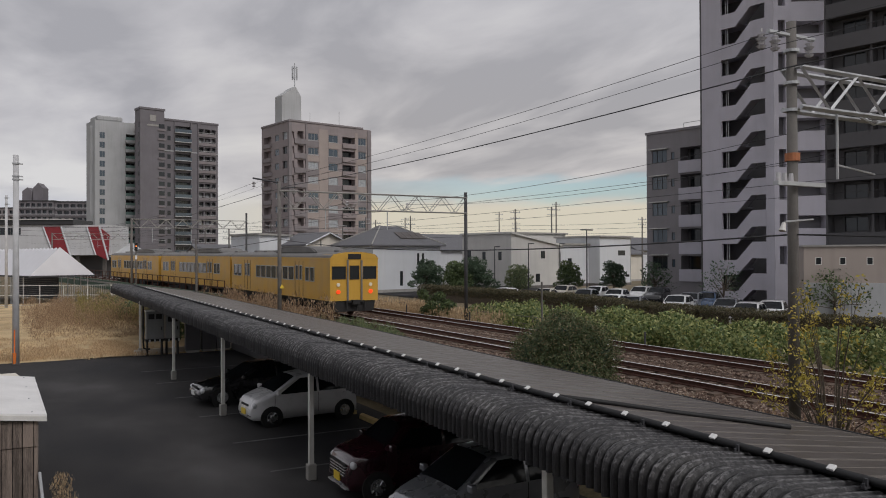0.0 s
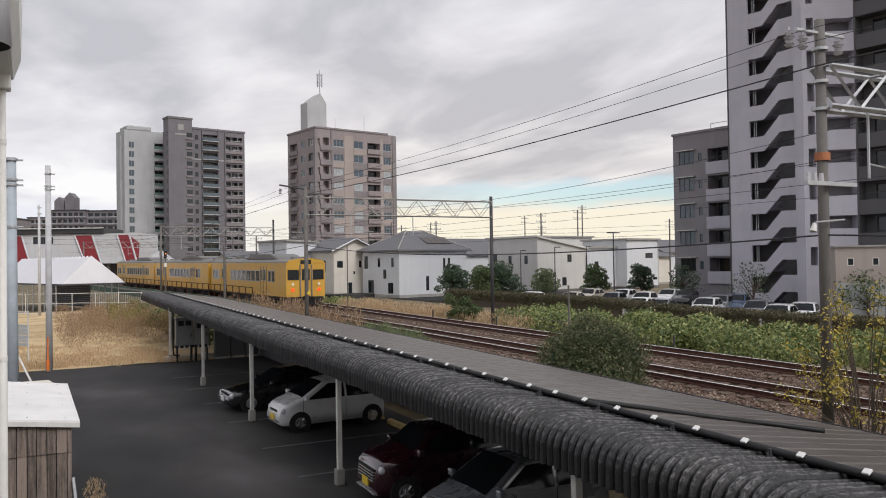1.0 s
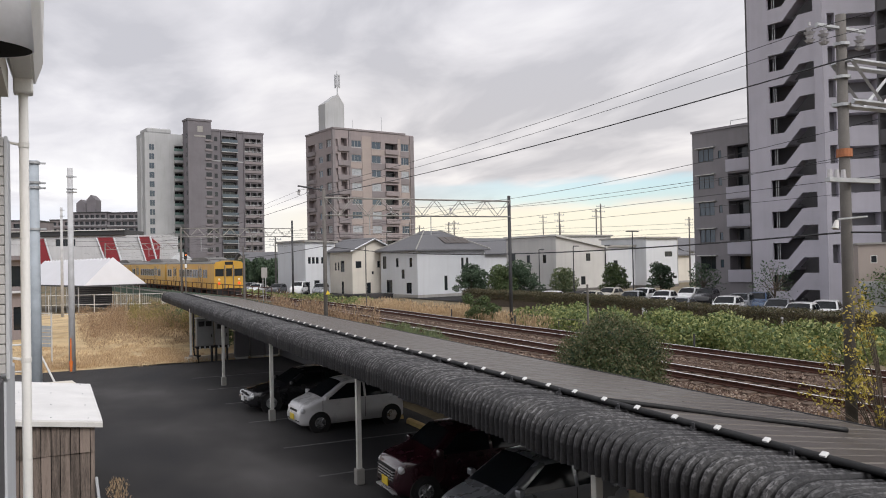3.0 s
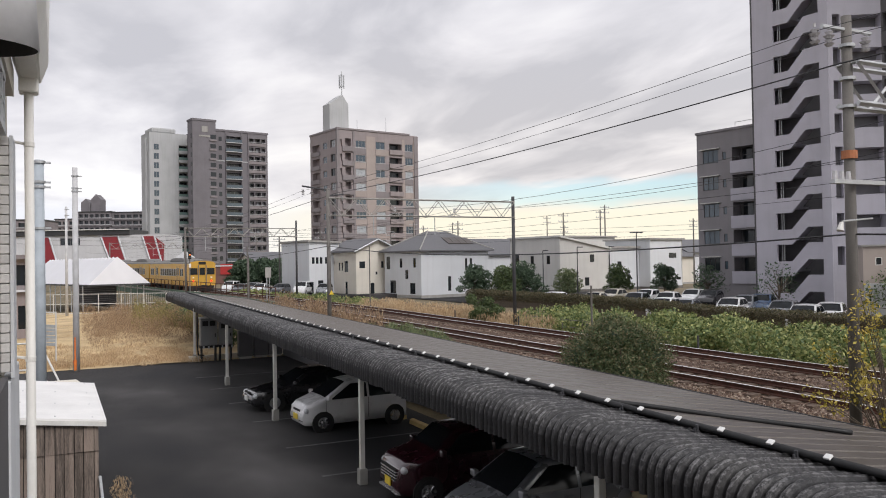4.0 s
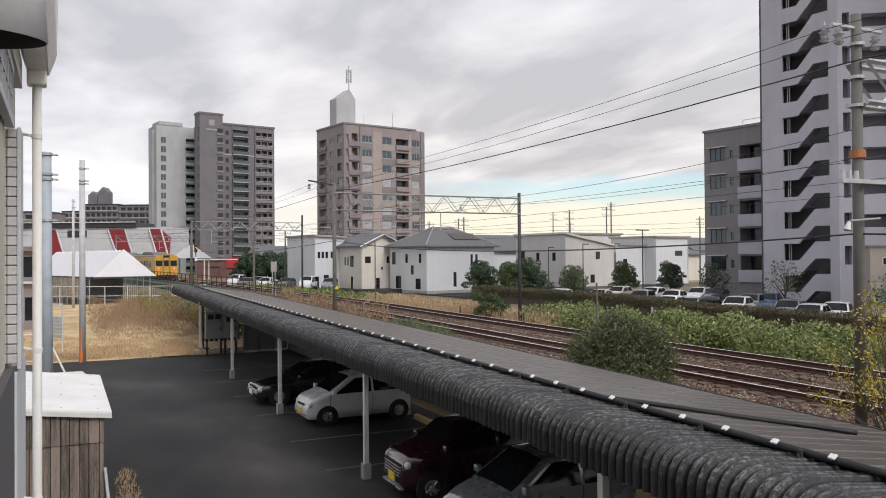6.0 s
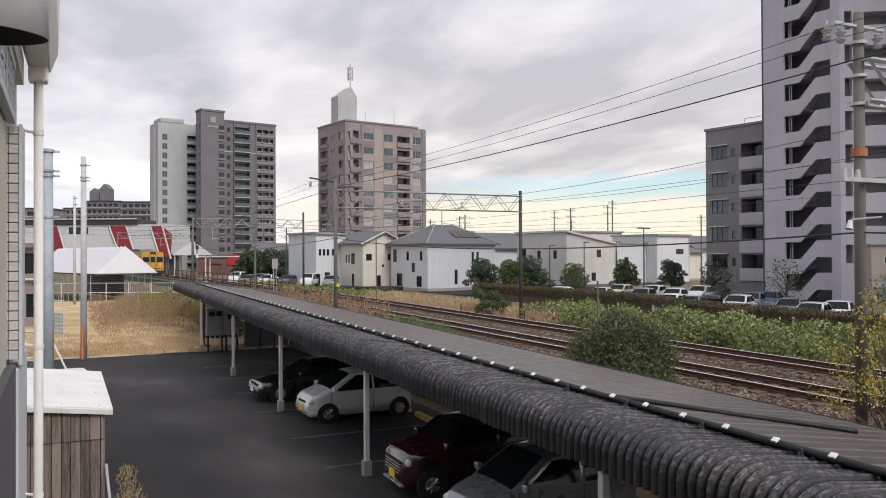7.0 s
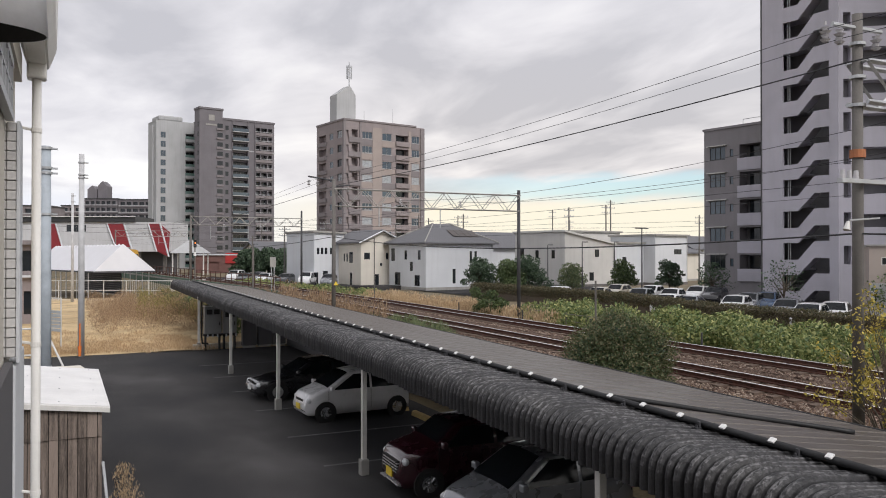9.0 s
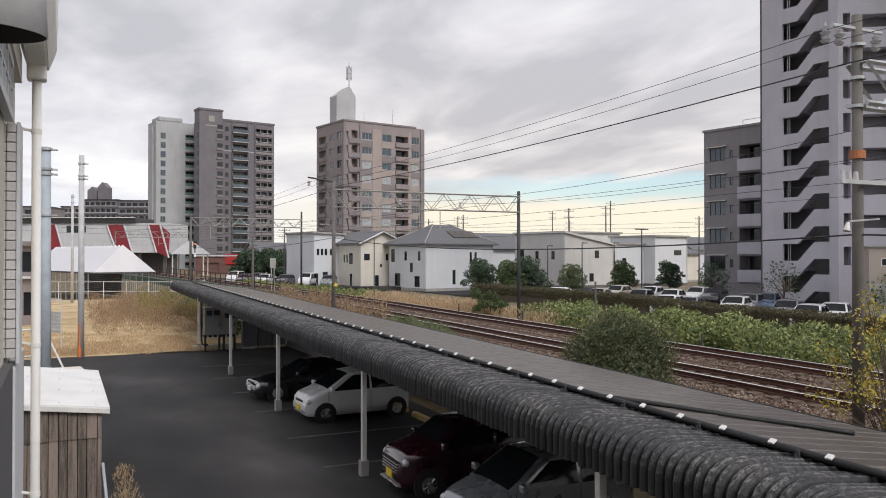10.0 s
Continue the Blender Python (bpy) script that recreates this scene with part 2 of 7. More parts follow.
M = {
    "asphalt": mat("asphalt", (0.039, 0.0375, 0.038), 0.88, 1.0, 0.30, bump=0.35, fine=45, spec=0.2, ends=(0.56, 0.95), tint=(0.016, 0.016, 0.018), stretch=(1, 0.55, 1)),
    "ground": mat("ground", (0.16, 0.125, 0.075), 0.95, 0.4, 0.25, bump=0.6, fine=9, tint=(0.06, 0.065, 0.03)),
    "straw": mat("straw_ground", (0.52, 0.39, 0.22), 0.95, 0.35, 0.5, bump=0.6, fine=14, tint=(0.30, 0.21, 0.11)),
    "ballast": mat("ballast", (0.120, 0.080, 0.060), 0.95, 0.75, 16, bump=0.7, fine=60),
    "stone": stone_mat("ballast_stone", (0.055, 0.030, 0.022), (0.165, 0.110, 0.082), (0.38, 0.31, 0.25)),
    "rail": mat("rail_side", (0.075, 0.030, 0.020), 0.85, 0.3, 6),
    "rail_top_sheen": mat("rail_top_sheen", (0.70, 0.69, 0.69), 0.4, 0.06, 8, metal=0.15, bump=0.02),
    "sleeper": mat("sleeper", (0.12, 0.085, 0.065), 0.9, 0.3, 4),
    "concrete": mat("concrete", (0.34, 0.33, 0.31), 0.85, 0.18, 1.4, stain=0.35),
    "pole": mat("pole_concrete", (0.150, 0.140, 0.130), 0.85, 0.25, 2.5, stain=0.4),
    "blue_pole": mat("blue_grey_pole", (0.36, 0.40, 0.44), 0.6, 0.15, 3, stain=0.25),
    "pale_pole": mat("pale_pole_concrete", (0.50, 0.50, 0.51), 0.8, 0.15, 2.5, stain=0.3),
    "dark_pole": mat("dark_steel_pole", (0.045, 0.045, 0.05), 0.6, 0.25, 3),
    "galv": mat("galvanised_steel", (0.46, 0.47, 0.48), 0.45, 0.15, 4, metal=0.6),
    "white_steel": mat("white_painted_steel", (0.62, 0.61, 0.58), 0.5, 0.12, 3, stain=0.25),
    "pvc": mat("white_pvc", (0.82, 0.80, 0.76), 0.45, 0.06, 3, stain=0.08),
    "roof_dark": lichen_sheen_mat("weathered_corrugated_roof"),
    "panel": mat("solar_panel", (0.082, 0.070, 0.064), 0.45, 0.2, 1.5, bump=0.04),
    "black": mat("black_rubber", (0.012, 0.012, 0.013), 0.6, 0.2, 6),
    "white": mat("white_plastic", (0.75, 0.75, 0.74), 0.5, 0.08, 4),
    "yellow": mat("train_yellow", (0.56, 0.32, 0.045), 0.42, 0.10, 0.8, bump=0.03, stain=0.15),
    "train_roof": mat("train_roof_grey", (0.17, 0.165, 0.16), 0.75, 0.25, 1.5),
    "under": mat("underframe_black", (0.016, 0.015, 0.015), 0.8, 0.3, 3),
    "glass": mat("dark_glass", (0.018, 0.022, 0.026), 0.06, 0.0, spec=0.5),
    "glass_blue": mat("window_glass", (0.05, 0.075, 0.10), 0.07, 0.0, spec=0.8),
    "curtain": mat("window_with_curtain", (0.36, 0.38, 0.40), 0.3, 0.15, 2.0, bump=0),
    "alum": mat("aluminium_frame", (0.40, 0.40, 0.40), 0.4, 0.1, 5, metal=0.3),
    "dark_alum": mat("dark_window_frame", (0.035, 0.035, 0.037), 0.45, 0.1, 5),
    "tan_tile": mat("tan_wall_tile", (0.275, 0.236, 0.236), 0.75, 0.14, 0.35, fine=12, stain=0.2),
    "brown_tile": mat("brown_wall_tile", (0.225, 0.200, 0.205), 0.75, 0.14, 0.35, fine=12, stain=0.2),
    "grey_brown": mat("grey_brown_tile", (0.160, 0.149, 0.162), 0.75, 0.15, 0.4, fine=12, stain=0.15),
    "pale_wall": mat("pale_rendered_wall", (0.425, 0.43, 0.435), 0.85, 0.10, 0.3, stain=0.25),
    "lavender": mat("pale_lilac_grey_wall", (0.455, 0.44, 0.495), 0.8, 0.10, 0.35, stain=0.12),
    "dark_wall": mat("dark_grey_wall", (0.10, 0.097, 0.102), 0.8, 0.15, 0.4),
    "slate_tile": mat("slate_grey_tile", (0.235, 0.222, 0.235), 0.75, 0.14, 0.35, fine=12, stain=0.15),
    "white_wall": mat("white_render", (0.62, 0.635, 0.66), 0.85, 0.06, 0.4, stain=0.10),
    "off_white": mat("off_white_siding", (0.60, 0.585, 0.56), 0.85, 0.07, 0.5, stain=0.12),
    "stair_wall": mat("recess_shade_grey", (0.20, 0.195, 0.205), 0.8, 0.15, 0.6),
    "stop_yellow": mat("dirty_yellow_concrete", (0.42, 0.31, 0.13), 0.85, 0.2, 4, stain=0.2),
    "cab_grey": mat("grey_enamel", (0.20, 0.20, 0.20), 0.5, 0.12, 2.5, stain=0.2),
    "station_wall": mat("dull_white_panel", (0.55, 0.55, 0.56), 0.7, 0.10, 0.3, stain=0.2),
    "cream_wall": mat("cream_siding", (0.64, 0.60, 0.53), 0.85, 0.08, 0.5, stain=0.10),
    "roof_tile": mat("grey_roof_slate", (0.13, 0.13, 0.14), 0.7, 0.2, 2.0, bump=0.4),
    "beige": mat("beige_render", (0.38, 0.325, 0.29), 0.85, 0.10, 0.5, stain=0.15),
    "red": mat("dark_red_paint", (0.24, 0.022, 0.03), 0.45, 0.12, 1.0),
    "tent": mat("white_tent_cloth", (0.66, 0.66, 0.69), 0.6, 0.05, 0.6, bump=0.05),
    "wood": mat("weathered_boards", (0.175, 0.14, 0.118), 0.88, 0.55, 3.0, bump=0.6, fine=24, stretch=(6, 6, 0.5), each=0.5, stain=0.55),
    "sheet": mat("white_sheet_roof", (0.74, 0.73, 0.72), 0.5, 0.10, 1.5, stain=0.15),
    "tyre": mat("tyre_rubber", (0.015, 0.015, 0.016), 0.85, 0.2, 6),
    "rim": mat("wheel_rim", (0.50, 0.50, 0.51), 0.3, 0.08, 5, metal=0.9),
    "plate": mat("yellow_plate", (0.75, 0.55, 0.05), 0.5, 0.05, 5),
    "petal": leaf_mat("pink_petals", (0.45, 0.08, 0.12), (0.62, 0.25, 0.28), (0.75, 0.55, 0.5)),
    "lamp_glass": mat("lamp_glass", (0.52, 0.53, 0.55), 0.12, 0.05, 8, spec=0.8, bump=0),
    "orange": mat("orange_band", (0.75, 0.20, 0.04), 0.6, 0.1, 5),
    "dull_orange": mat("faded_orange_band", (0.38, 0.14, 0.06), 0.7, 0.2, 5),
    "wire": mat("wire", (0.03, 0.03, 0.032), 0.6, 0.1, 5),
    "insulator": mat("white_porcelain", (0.46, 0.45, 0.46), 0.2, 0.08, 8, bump=0),
    "green_girder": mat("green_girder", (0.06, 0.11, 0.075), 0.7, 0.3, 2),
    "bark": mat("bark", (0.10, 0.08, 0.06), 0.95, 0.35, 5, bump=0.7),
    "tile": mat("grey_stone_siding", (0.60, 0.585, 0.575), 0.75, 0.15, 4.0, bump=0.3, each=0.3),
    "hood": mat("stainless_hood", (0.78, 0.78, 0.81), 0.40, 0.08, 3, metal=0.1, bump=0.03),
    "paint_line": mat("worn_white_line", (0.085, 0.085, 0.085), 0.8, 0.8, 4, tint=(0.03, 0.03, 0.032)),
    "maroon": mat("maroon_car_paint", (0.028, 0.004, 0.009), 0.25, 0.08, 2, bump=0, coat=1.0),
    "car_white": mat("white_car_paint", (0.64, 0.64, 0.65), 0.3, 0.04, 2, bump=0, coat=0.8),
    "car_silver": mat("silver_car_paint", (0.245, 0.255, 0.275), 0.3, 0.06, 2, metal=0.5, bump=0, coat=0.8),
    "car_black": mat("black_car_paint", (0.012, 0.012, 0.014), 0.25, 0.1, 2, bump=0, coat=0.8),
    "car_blue": mat("blue_car_paint", (0.04, 0.07, 0.13), 0.3, 0.1, 2, bump=0, coat=0.8),
    "car_beige": mat("beige_car_paint", (0.42, 0.38, 0.31), 0.3, 0.06, 2, bump=0, coat=0.8),
    "leaf_dark": leaf_mat("dark_green_leaves", (0.032, 0.056, 0.034), (0.060, 0.098, 0.056), (0.105, 0.155, 0.085)),
    "leaf_vine": leaf_mat("vine_leaves", (0.060, 0.105, 0.034), (0.19, 0.24, 0.085), (0.42, 0.42, 0.17)),
    "leaf_hedge": leaf_mat("hedge_leaves", (0.055, 0.058, 0.030), (0.105, 0.098, 0.052), (0.19, 0.150, 0.085)),
    "leaf_yellow": leaf_mat("yellow_leaves", (0.18, 0.15, 0.03), (0.42, 0.34, 0.06), (0.58, 0.46, 0.10)),
    "leaf_dry": leaf_mat("dry_grass", (0.34, 0.23, 0.13), (0.55, 0.40, 0.24), (0.68, 0.54, 0.36)),
    "leaf_weed": leaf_mat("brown_weeds", (0.15, 0.105, 0.065), (0.34, 0.22, 0.135), (0.52, 0.39, 0.25)),
    "leaf_bush": leaf_mat("bush_leaves", (0.050, 0.076, 0.032), (0.11, 0.145, 0.060), (0.22, 0.18, 0.10)),
    "leaf_weedgreen": leaf_mat("yellow_green_weeds", (0.12, 0.12, 0.035), (0.26, 0.23, 0.07), (0.40, 0.32, 0.14)),
    "leaf_light": leaf_mat("light_green_leaves", (0.07, 0.10, 0.05), (0.15, 0.19, 0.09), (0.25, 0.28, 0.14)),
    "leaf_mid": leaf_mat("mid_green_leaves", (0.035, 0.060, 0.024), (0.085, 0.125, 0.050), (0.16, 0.20, 0.075)),
}


# ---- mesh helpers ----
def mesh_of(bm, material, smooth=False):
    me = bpy.data.meshes.new("mesh")
    bmesh.ops.recalc_face_normals(bm, faces=bm.faces)
    if smooth:
        for f in bm.faces:
            f.smooth = True
    bm.to_mesh(me)
    bm.free()
    for m in material if isinstance(material, (list, tuple)) else (material,):
        me.materials.append(M[m])
    return me


def part(name, bm, material, parent=None, label="", at=None, smooth=False, kind=""):
    """One mesh object, under its thing if there is one."""
    me = bm if isinstance(bm, bpy.types.Mesh) else mesh_of(bm, material, smooth)
    ob = new(name, me)
    if parent:
        ob.parent = parent
    if at is not None:
        ob.matrix_basis = at
    return tagged(ob, label=label, kind=kind)


def thing(name, at, label, category, group="", kind=""):
    ob = new(name)
    ob.empty_display_size = 0.2
    ob.matrix_basis = at
    return tagged(ob, label, category, group, kind)


def B():
    return bmesh.new()


def box(bm, x0, x1, y0, y1, z0, z1, bevel=0.0, mi=0):
    r = bmesh.ops.create_cube(bm, size=1, matrix=Matrix.LocRotScale(((x0 + x1) / 2, (y0 + y1) / 2, (z0 + z1) / 2), None, (abs(x1 - x0), abs(y1 - y0), abs(z1 - z0))))
    vs = set(r["verts"])
    if bevel:
        es = [e for e in bm.edges if e.verts[0] in vs and e.verts[1] in vs]
        bmesh.ops.bevel(bm, geom=es, offset=bevel, segments=2, affect="EDGES", profile=0.5)
    if mi:
        for f in bm.faces:
            if all(v in vs for v in f.verts):
                f.material_index = mi
    return bm


def rod(bm, a, b, r0, r1=None, n=10, mi=0):
    a, b = Vector(a), Vector(b)
    d = b - a
    m = Matrix.Translation((a + b) / 2) @ d.to_track_quat("Z", "Y").to_matrix().to_4x4()
    k = bmesh.ops.create_cone(bm, cap_ends=True, segments=n, radius1=r0, radius2=r0 if r1 is None else r1, depth=d.length, matrix=m)
    if mi:
        vs = set(k["verts"])
        for f in bm.faces:
            if all(v in vs for v in f.verts):
                f.material_index = mi
    return bm


def prism(bm, pts, axis, c0, c1, mi=0):
    """Extrudes the outline pts along an axis from c0 to c1. pts are in the other two axes, in xyz order."""
    def put(p, c):
        if axis == "x":
            return (c, p[0], p[1])
        if axis == "y":
            return (p[0], c, p[1])
        return (p[0], p[1], c)
    a = [bm.verts.new(put(p, c0)) for p in pts]
    b = [bm.verts.new(put(p, c1)) for p in pts]
    fs = [bm.faces.new(a), bm.faces.new(b[::-1])]
    n = len(pts)
    for i in range(n):
        fs.append(bm.faces.new((a[i], b[i], b[(i + 1) % n], a[(i + 1) % n])))
    for f in fs:
        f.material_index = mi
    return bm


def tube(bm, pts, r, n=6):
    """A round cable or pipe along points."""
    rings = []
    pts = [Vector(p) for p in pts]
    for i, p in enumerate(pts):
        d = (pts[min(i + 1, len(pts) - 1)] - pts[max(i - 1, 0)]).normalized()
        q = d.to_track_quat("Z", "Y")
        rings.append([bm.verts.new(p + q @ Vector((r * math.cos(2 * math.pi * k / n), r * math.sin(2 * math.pi * k / n), 0))) for k in range(n)])
    for a, b in zip(rings, rings[1:]):
        for k in range(n):
            bm.faces.new((a[k], a[(k + 1) % n], b[(k + 1) % n], b[k]))
    bm.faces.new(rings[0][::-1])
    bm.faces.new(rings[-1])
    return bm


def leaves(blobs, count, size, seed, upright=False):
    """A mesh of many small leaves in and near the shells of ellipsoids (x, y, z, rx, ry, rz)."""
    rng = np.random.default_rng(seed)
    blobs = np.array(blobs, float)
    vol = (blobs[:, 3] * blobs[:, 4] + blobs[:, 4] * blobs[:, 5] + blobs[:, 3] * blobs[:, 5])
    pick = rng.choice(len(blobs), count, p=vol / vol.sum())
    d = rng.normal(size=(count, 3))
    d /= np.linalg.norm(d, axis=1)[:, None]
    rad = rng.uniform(0.45, 1.0, count) ** 0.5
    rad *= rng.uniform(0.85, 1.15, count)
    c = blobs[pick, :3] + d * blobs[pick, 3:] * rad[:, None]
    s = size * rng.uniform(0.6, 1.4, count)
    a = rng.normal(size=(count, 3))
    if upright:
        a[:, :2] *= 0.35
        a[:, 2] = np.abs(a[:, 2]) + 1
    a /= np.linalg.norm(a, axis=1)[:, None]
    nrm = rng.normal(size=(count, 3)) * 0.7 + d
    b = np.cross(a, nrm)
    b /= np.linalg.norm(b, axis=1)[:, None] + 1e-9
    w = 0.16 if upright else 0.55
    k = s[:, None]
    v = np.stack([c - a * k, c + b * k * w, c + a * k, c - b * k * w], 1).reshape(-1, 3)
    me = bpy.data.meshes.new("leaves")
    f = np.arange(count * 4).reshape(-1, 4)
    me.from_pydata(v.tolist(), [], f.tolist())
    return me


def leaf_part(name, blobs, count, size, seed, material, parent=None, upright=False, at=None, kind=""):
    me = leaves(blobs, count, size, seed, upright=upright)
    me.materials.append(M[material])
    return part(name, me, material, parent, at=at, kind=kind)


def facade(bm, o, ang, W, H, ops, mi=0, inner=None):
    """A wall of width W and height H from o, running along the angle ang (degrees), seen from its outside with its length to the right.
    ops: openings (u0, u1, z0, z1, depth); each gets its reveals and a back wall."""
    o = Vector(o)
    u = Vector((math.cos(radians(ang)), math.sin(radians(ang)), 0))
    n = u.cross(Vector((0, 0, 1)))
    us = sorted({0.0, W, *[round(v, 3) for p in ops for v in p[:2]]})
    zs = sorted({0.0, H, *[round(v, 3) for p in ops for v in p[2:4]]})
    P = lambda a, z, d=0.0: bm.verts.new(o + u * a + Vector((0, 0, z)) - n * d)

    def quad(*c):
        f = bm.faces.new([P(*k) for k in c])
        f.material_index = mi
        return f
    # runs of cells in each row are merged into one quad
    for z0, z1 in zip(zs, zs[1:]):
        start = None
        for i, (a, b) in enumerate(zip(us, us[1:])):
            mu, mz = (a + b) / 2, (z0 + z1) / 2
            hole = any(p[0] < mu < p[1] and p[2] < mz < p[3] for p in ops)
            if hole:
                if start is not None:
                    quad((start, z0), (a, z0), (a, z1), (start, z1))
                    start = None
            elif start is None:
                start = a
        if start is not None:
            quad((start, z0), (W, z0), (W, z1), (start, z1))
    for a, b, z0, z1, d in ops:
        quad((a, z0), (b, z0), (b, z0, d), (a, z0, d))
        quad((a, z1), (a, z1, d), (b, z1, d), (b, z1))
        quad((a, z0), (a, z0, d), (a, z1, d), (a, z1))
        quad((b, z0), (b, z1), (b, z1, d), (b, z0, d))
        f = quad((a, z0, d), (b, z0, d), (b, z1, d), (a, z1, d))
        if inner is not None:
            f.material_index = inner


_win = {}


def frame_bars(w, h, panes, t, d):
    """A window frame with its mullions, welded into one piece."""
    bm = B()
    us = []
    for i in range(panes + 1):
        x = i * (w - t) / panes
        us += [x, x + t]
    zs = [0.0, t, h - t, h]
    solid = lambda i, j: 0 <= i < len(us) - 1 and 0 <= j < 3 and (j != 1 or i % 2 == 0)
    grid = {}

    def V(i, j, k):
        if (i, j, k) not in grid:
            grid[i, j, k] = bm.verts.new((us[i], d * k, zs[j]))
        return grid[i, j, k]
    for i in range(len(us) - 1):
        for j in range(3):
            if not solid(i, j):
                continue
            for k in (0, 1):
                bm.faces.new((V(i, j, k), V(i + 1, j, k), V(i + 1, j + 1, k), V(i, j + 1, k)))
            for ni, nj, a, b in ((i - 1, j, (i, j), (i, j + 1)), (i + 1, j, (i + 1, j), (i + 1, j + 1)), (i, j - 1, (i, j), (i + 1, j)), (i, j + 1, (i, j + 1), (i + 1, j + 1))):
                if not solid(ni, nj):
                    bm.faces.new((V(*a, 0), V(*b, 0), V(*b, 1), V(*a, 1)))
    return bm


def window(parent, o, ang, u0, z0, w, h, depth=0.12, panes=2, frame_mat="alum", glass="glass_blue", name="window", rail=False):
    """A window of its own: a frame with its glass under it, set back in its opening."""
    key = (round(w, 2), round(h, 2), panes, frame_mat)
    if key not in _win:
        _win[key] = mesh_of(frame_bars(w, h, panes, 0.05, 0.06), frame_mat)
    gk = (round(w, 2), round(h, 2), glass)
    if gk not in _win:
        bm = B()
        box(bm, 0.03, w - 0.03, 0.03, 0.04, 0.03, h - 0.03)
        _win[gk] = mesh_of(bm, glass)
    u = Vector((math.cos(radians(ang)), math.sin(radians(ang)), 0))
    n = u.cross(Vector((0, 0, 1)))
    m = Matrix.Translation(Vector(o) + u * u0 + Vector((0, 0, z0)) - n * (depth - 0.065)) @ pose(0, 0, 0, 0, 0, ang)
    ob = part(name, _win[key], frame_mat, parent, at=m)
    part("pane", _win[gk], glass, ob)
    return ob


# ---- the line of the railway ----
def track_slope(y):
    if y < 40:
        return 0.018
    if y < 75:
        return 0.018 - 0.118 * (y - 40) / 35
    return -0.10 - 0.00025 * (min(y, 260) - 75)


_ys = np.arange(-80, 700.5, 0.5)
_xs = np.concatenate([[0], np.cumsum([track_slope(y) * 0.5 for y in _ys[:-1]])])
_xs += 16.85 - np.interp(14, _ys, _xs)
RAIL_Z = 1.65


def climb(y):
    """The line rises gently towards the station."""
    return 0.0065 * max(0.0, y - 44)


def track_x(y):
    return float(np.interp(y, _ys, _xs))


def smooth(a, b, v):
    k = min(1.0, max(0.0, (v - a) / (b - a)))
    return k * k * (3 - 2 * k)


def ground_z(x, y):
    """Height of the ground: the car park lies at 0, the railway on a low bank."""
    d = x - track_x(y)
    bank = smooth(-6.5, -2.6, d) - smooth(5.8, 10.5, d)
    bank = max(0.0, bank) * (1.15 + climb(min(y, 200)))
    far = 0.45 * smooth(8, 24, d)
    lump = 0.06 * noise.noise(Vector((x * 0.35, y * 0.35, 0))) if d > -6 or y > 45 else 0.0
    return bank + far + lump - 0.05


def grid_sheet(name, xs, ys, zf, material, label, category, kind="structure"):
    v = [(x, y, zf(x, y)) for y in ys for x in xs]
    n = len(xs)
    f = [(j * n + i, j * n + i + 1, (j + 1) * n + i + 1, (j + 1) * n + i) for j in range(len(ys) - 1) for i in range(n - 1)]
    me = bpy.data.meshes.new(name)
    me.from_pydata(v, [], f)
    me.materials.append(M[material])
    for p in me.polygons:
        p.use_smooth = True
    return tagged(new(name, me), label, category, kind=kind)


gx = sorted({*np.arange(-60, 0, 6.0).tolist(), *np.arange(0, 40, 0.75).tolist(), *np.arange(40, 130, 6.0).tolist(), -3000, -1200, -400, -150, 220, 500, 1200, 3000})
gy = sorted({*np.arange(-60, 0, 6.0).tolist(), *np.arange(0, 130, 1.5).tolist(), *np.arange(130, 400, 12.0).tolist(), -2500, -800, -200, 600, 1200, 2500, 4500})
grid_sheet("ground", gx, gy, ground_z, "ground", "brown earth and dry grass ground beside the railway", "ground")

# asphalt car park
bm = B()
box(bm, -12, 12.2, -20, 43.4, -0.30, 0.0)
tagged(part("car_park", bm, "asphalt"), "dark worn asphalt car park surface", "car park", kind="structure")
# dry grass field past it
grid_sheet("field", np.arange(-24, 11.1, 1.0), np.arange(43.4, 96, 1.0), lambda x, y: 0.02 + 0.25 * smooth(43.5, 60, y) + 0.08 * noise.noise(Vector((x * 0.3, y * 0.3, 4))), "straw", "field of dry straw coloured grass", "field")
# the lot across the railway
grid_sheet("car_park_2", np.arange(40.9, 70.1, 2.0), np.arange(18, 110, 4.0), lambda x, y: 0.48, "asphalt", "dark asphalt car park across the railway", "car park")


# ---- railway ----
def along(off, y0, y1, step):
    return [(track_x(y) + off, y) for y in np.arange(y0, y1 + 0.01, step)]


def strip(bm, pts, prof, mi=0):
    """Sweeps the outline prof (across, height) along plan points."""
    rings = []
    for x, y in pts:
        rings.append([bm.verts.new((x + a, y, h + climb(y))) for a, h in prof])
    n = len(prof)
    for r, s in zip(rings, rings[1:]):
        for k in range(n):
            f = bm.faces.new((r[k], r[(k + 1) % n], s[(k + 1) % n], s[k]))
            f.material_index = mi
    for r in (rings[0][::-1], rings[-1]):
        bm.faces.new(r).material_index = mi


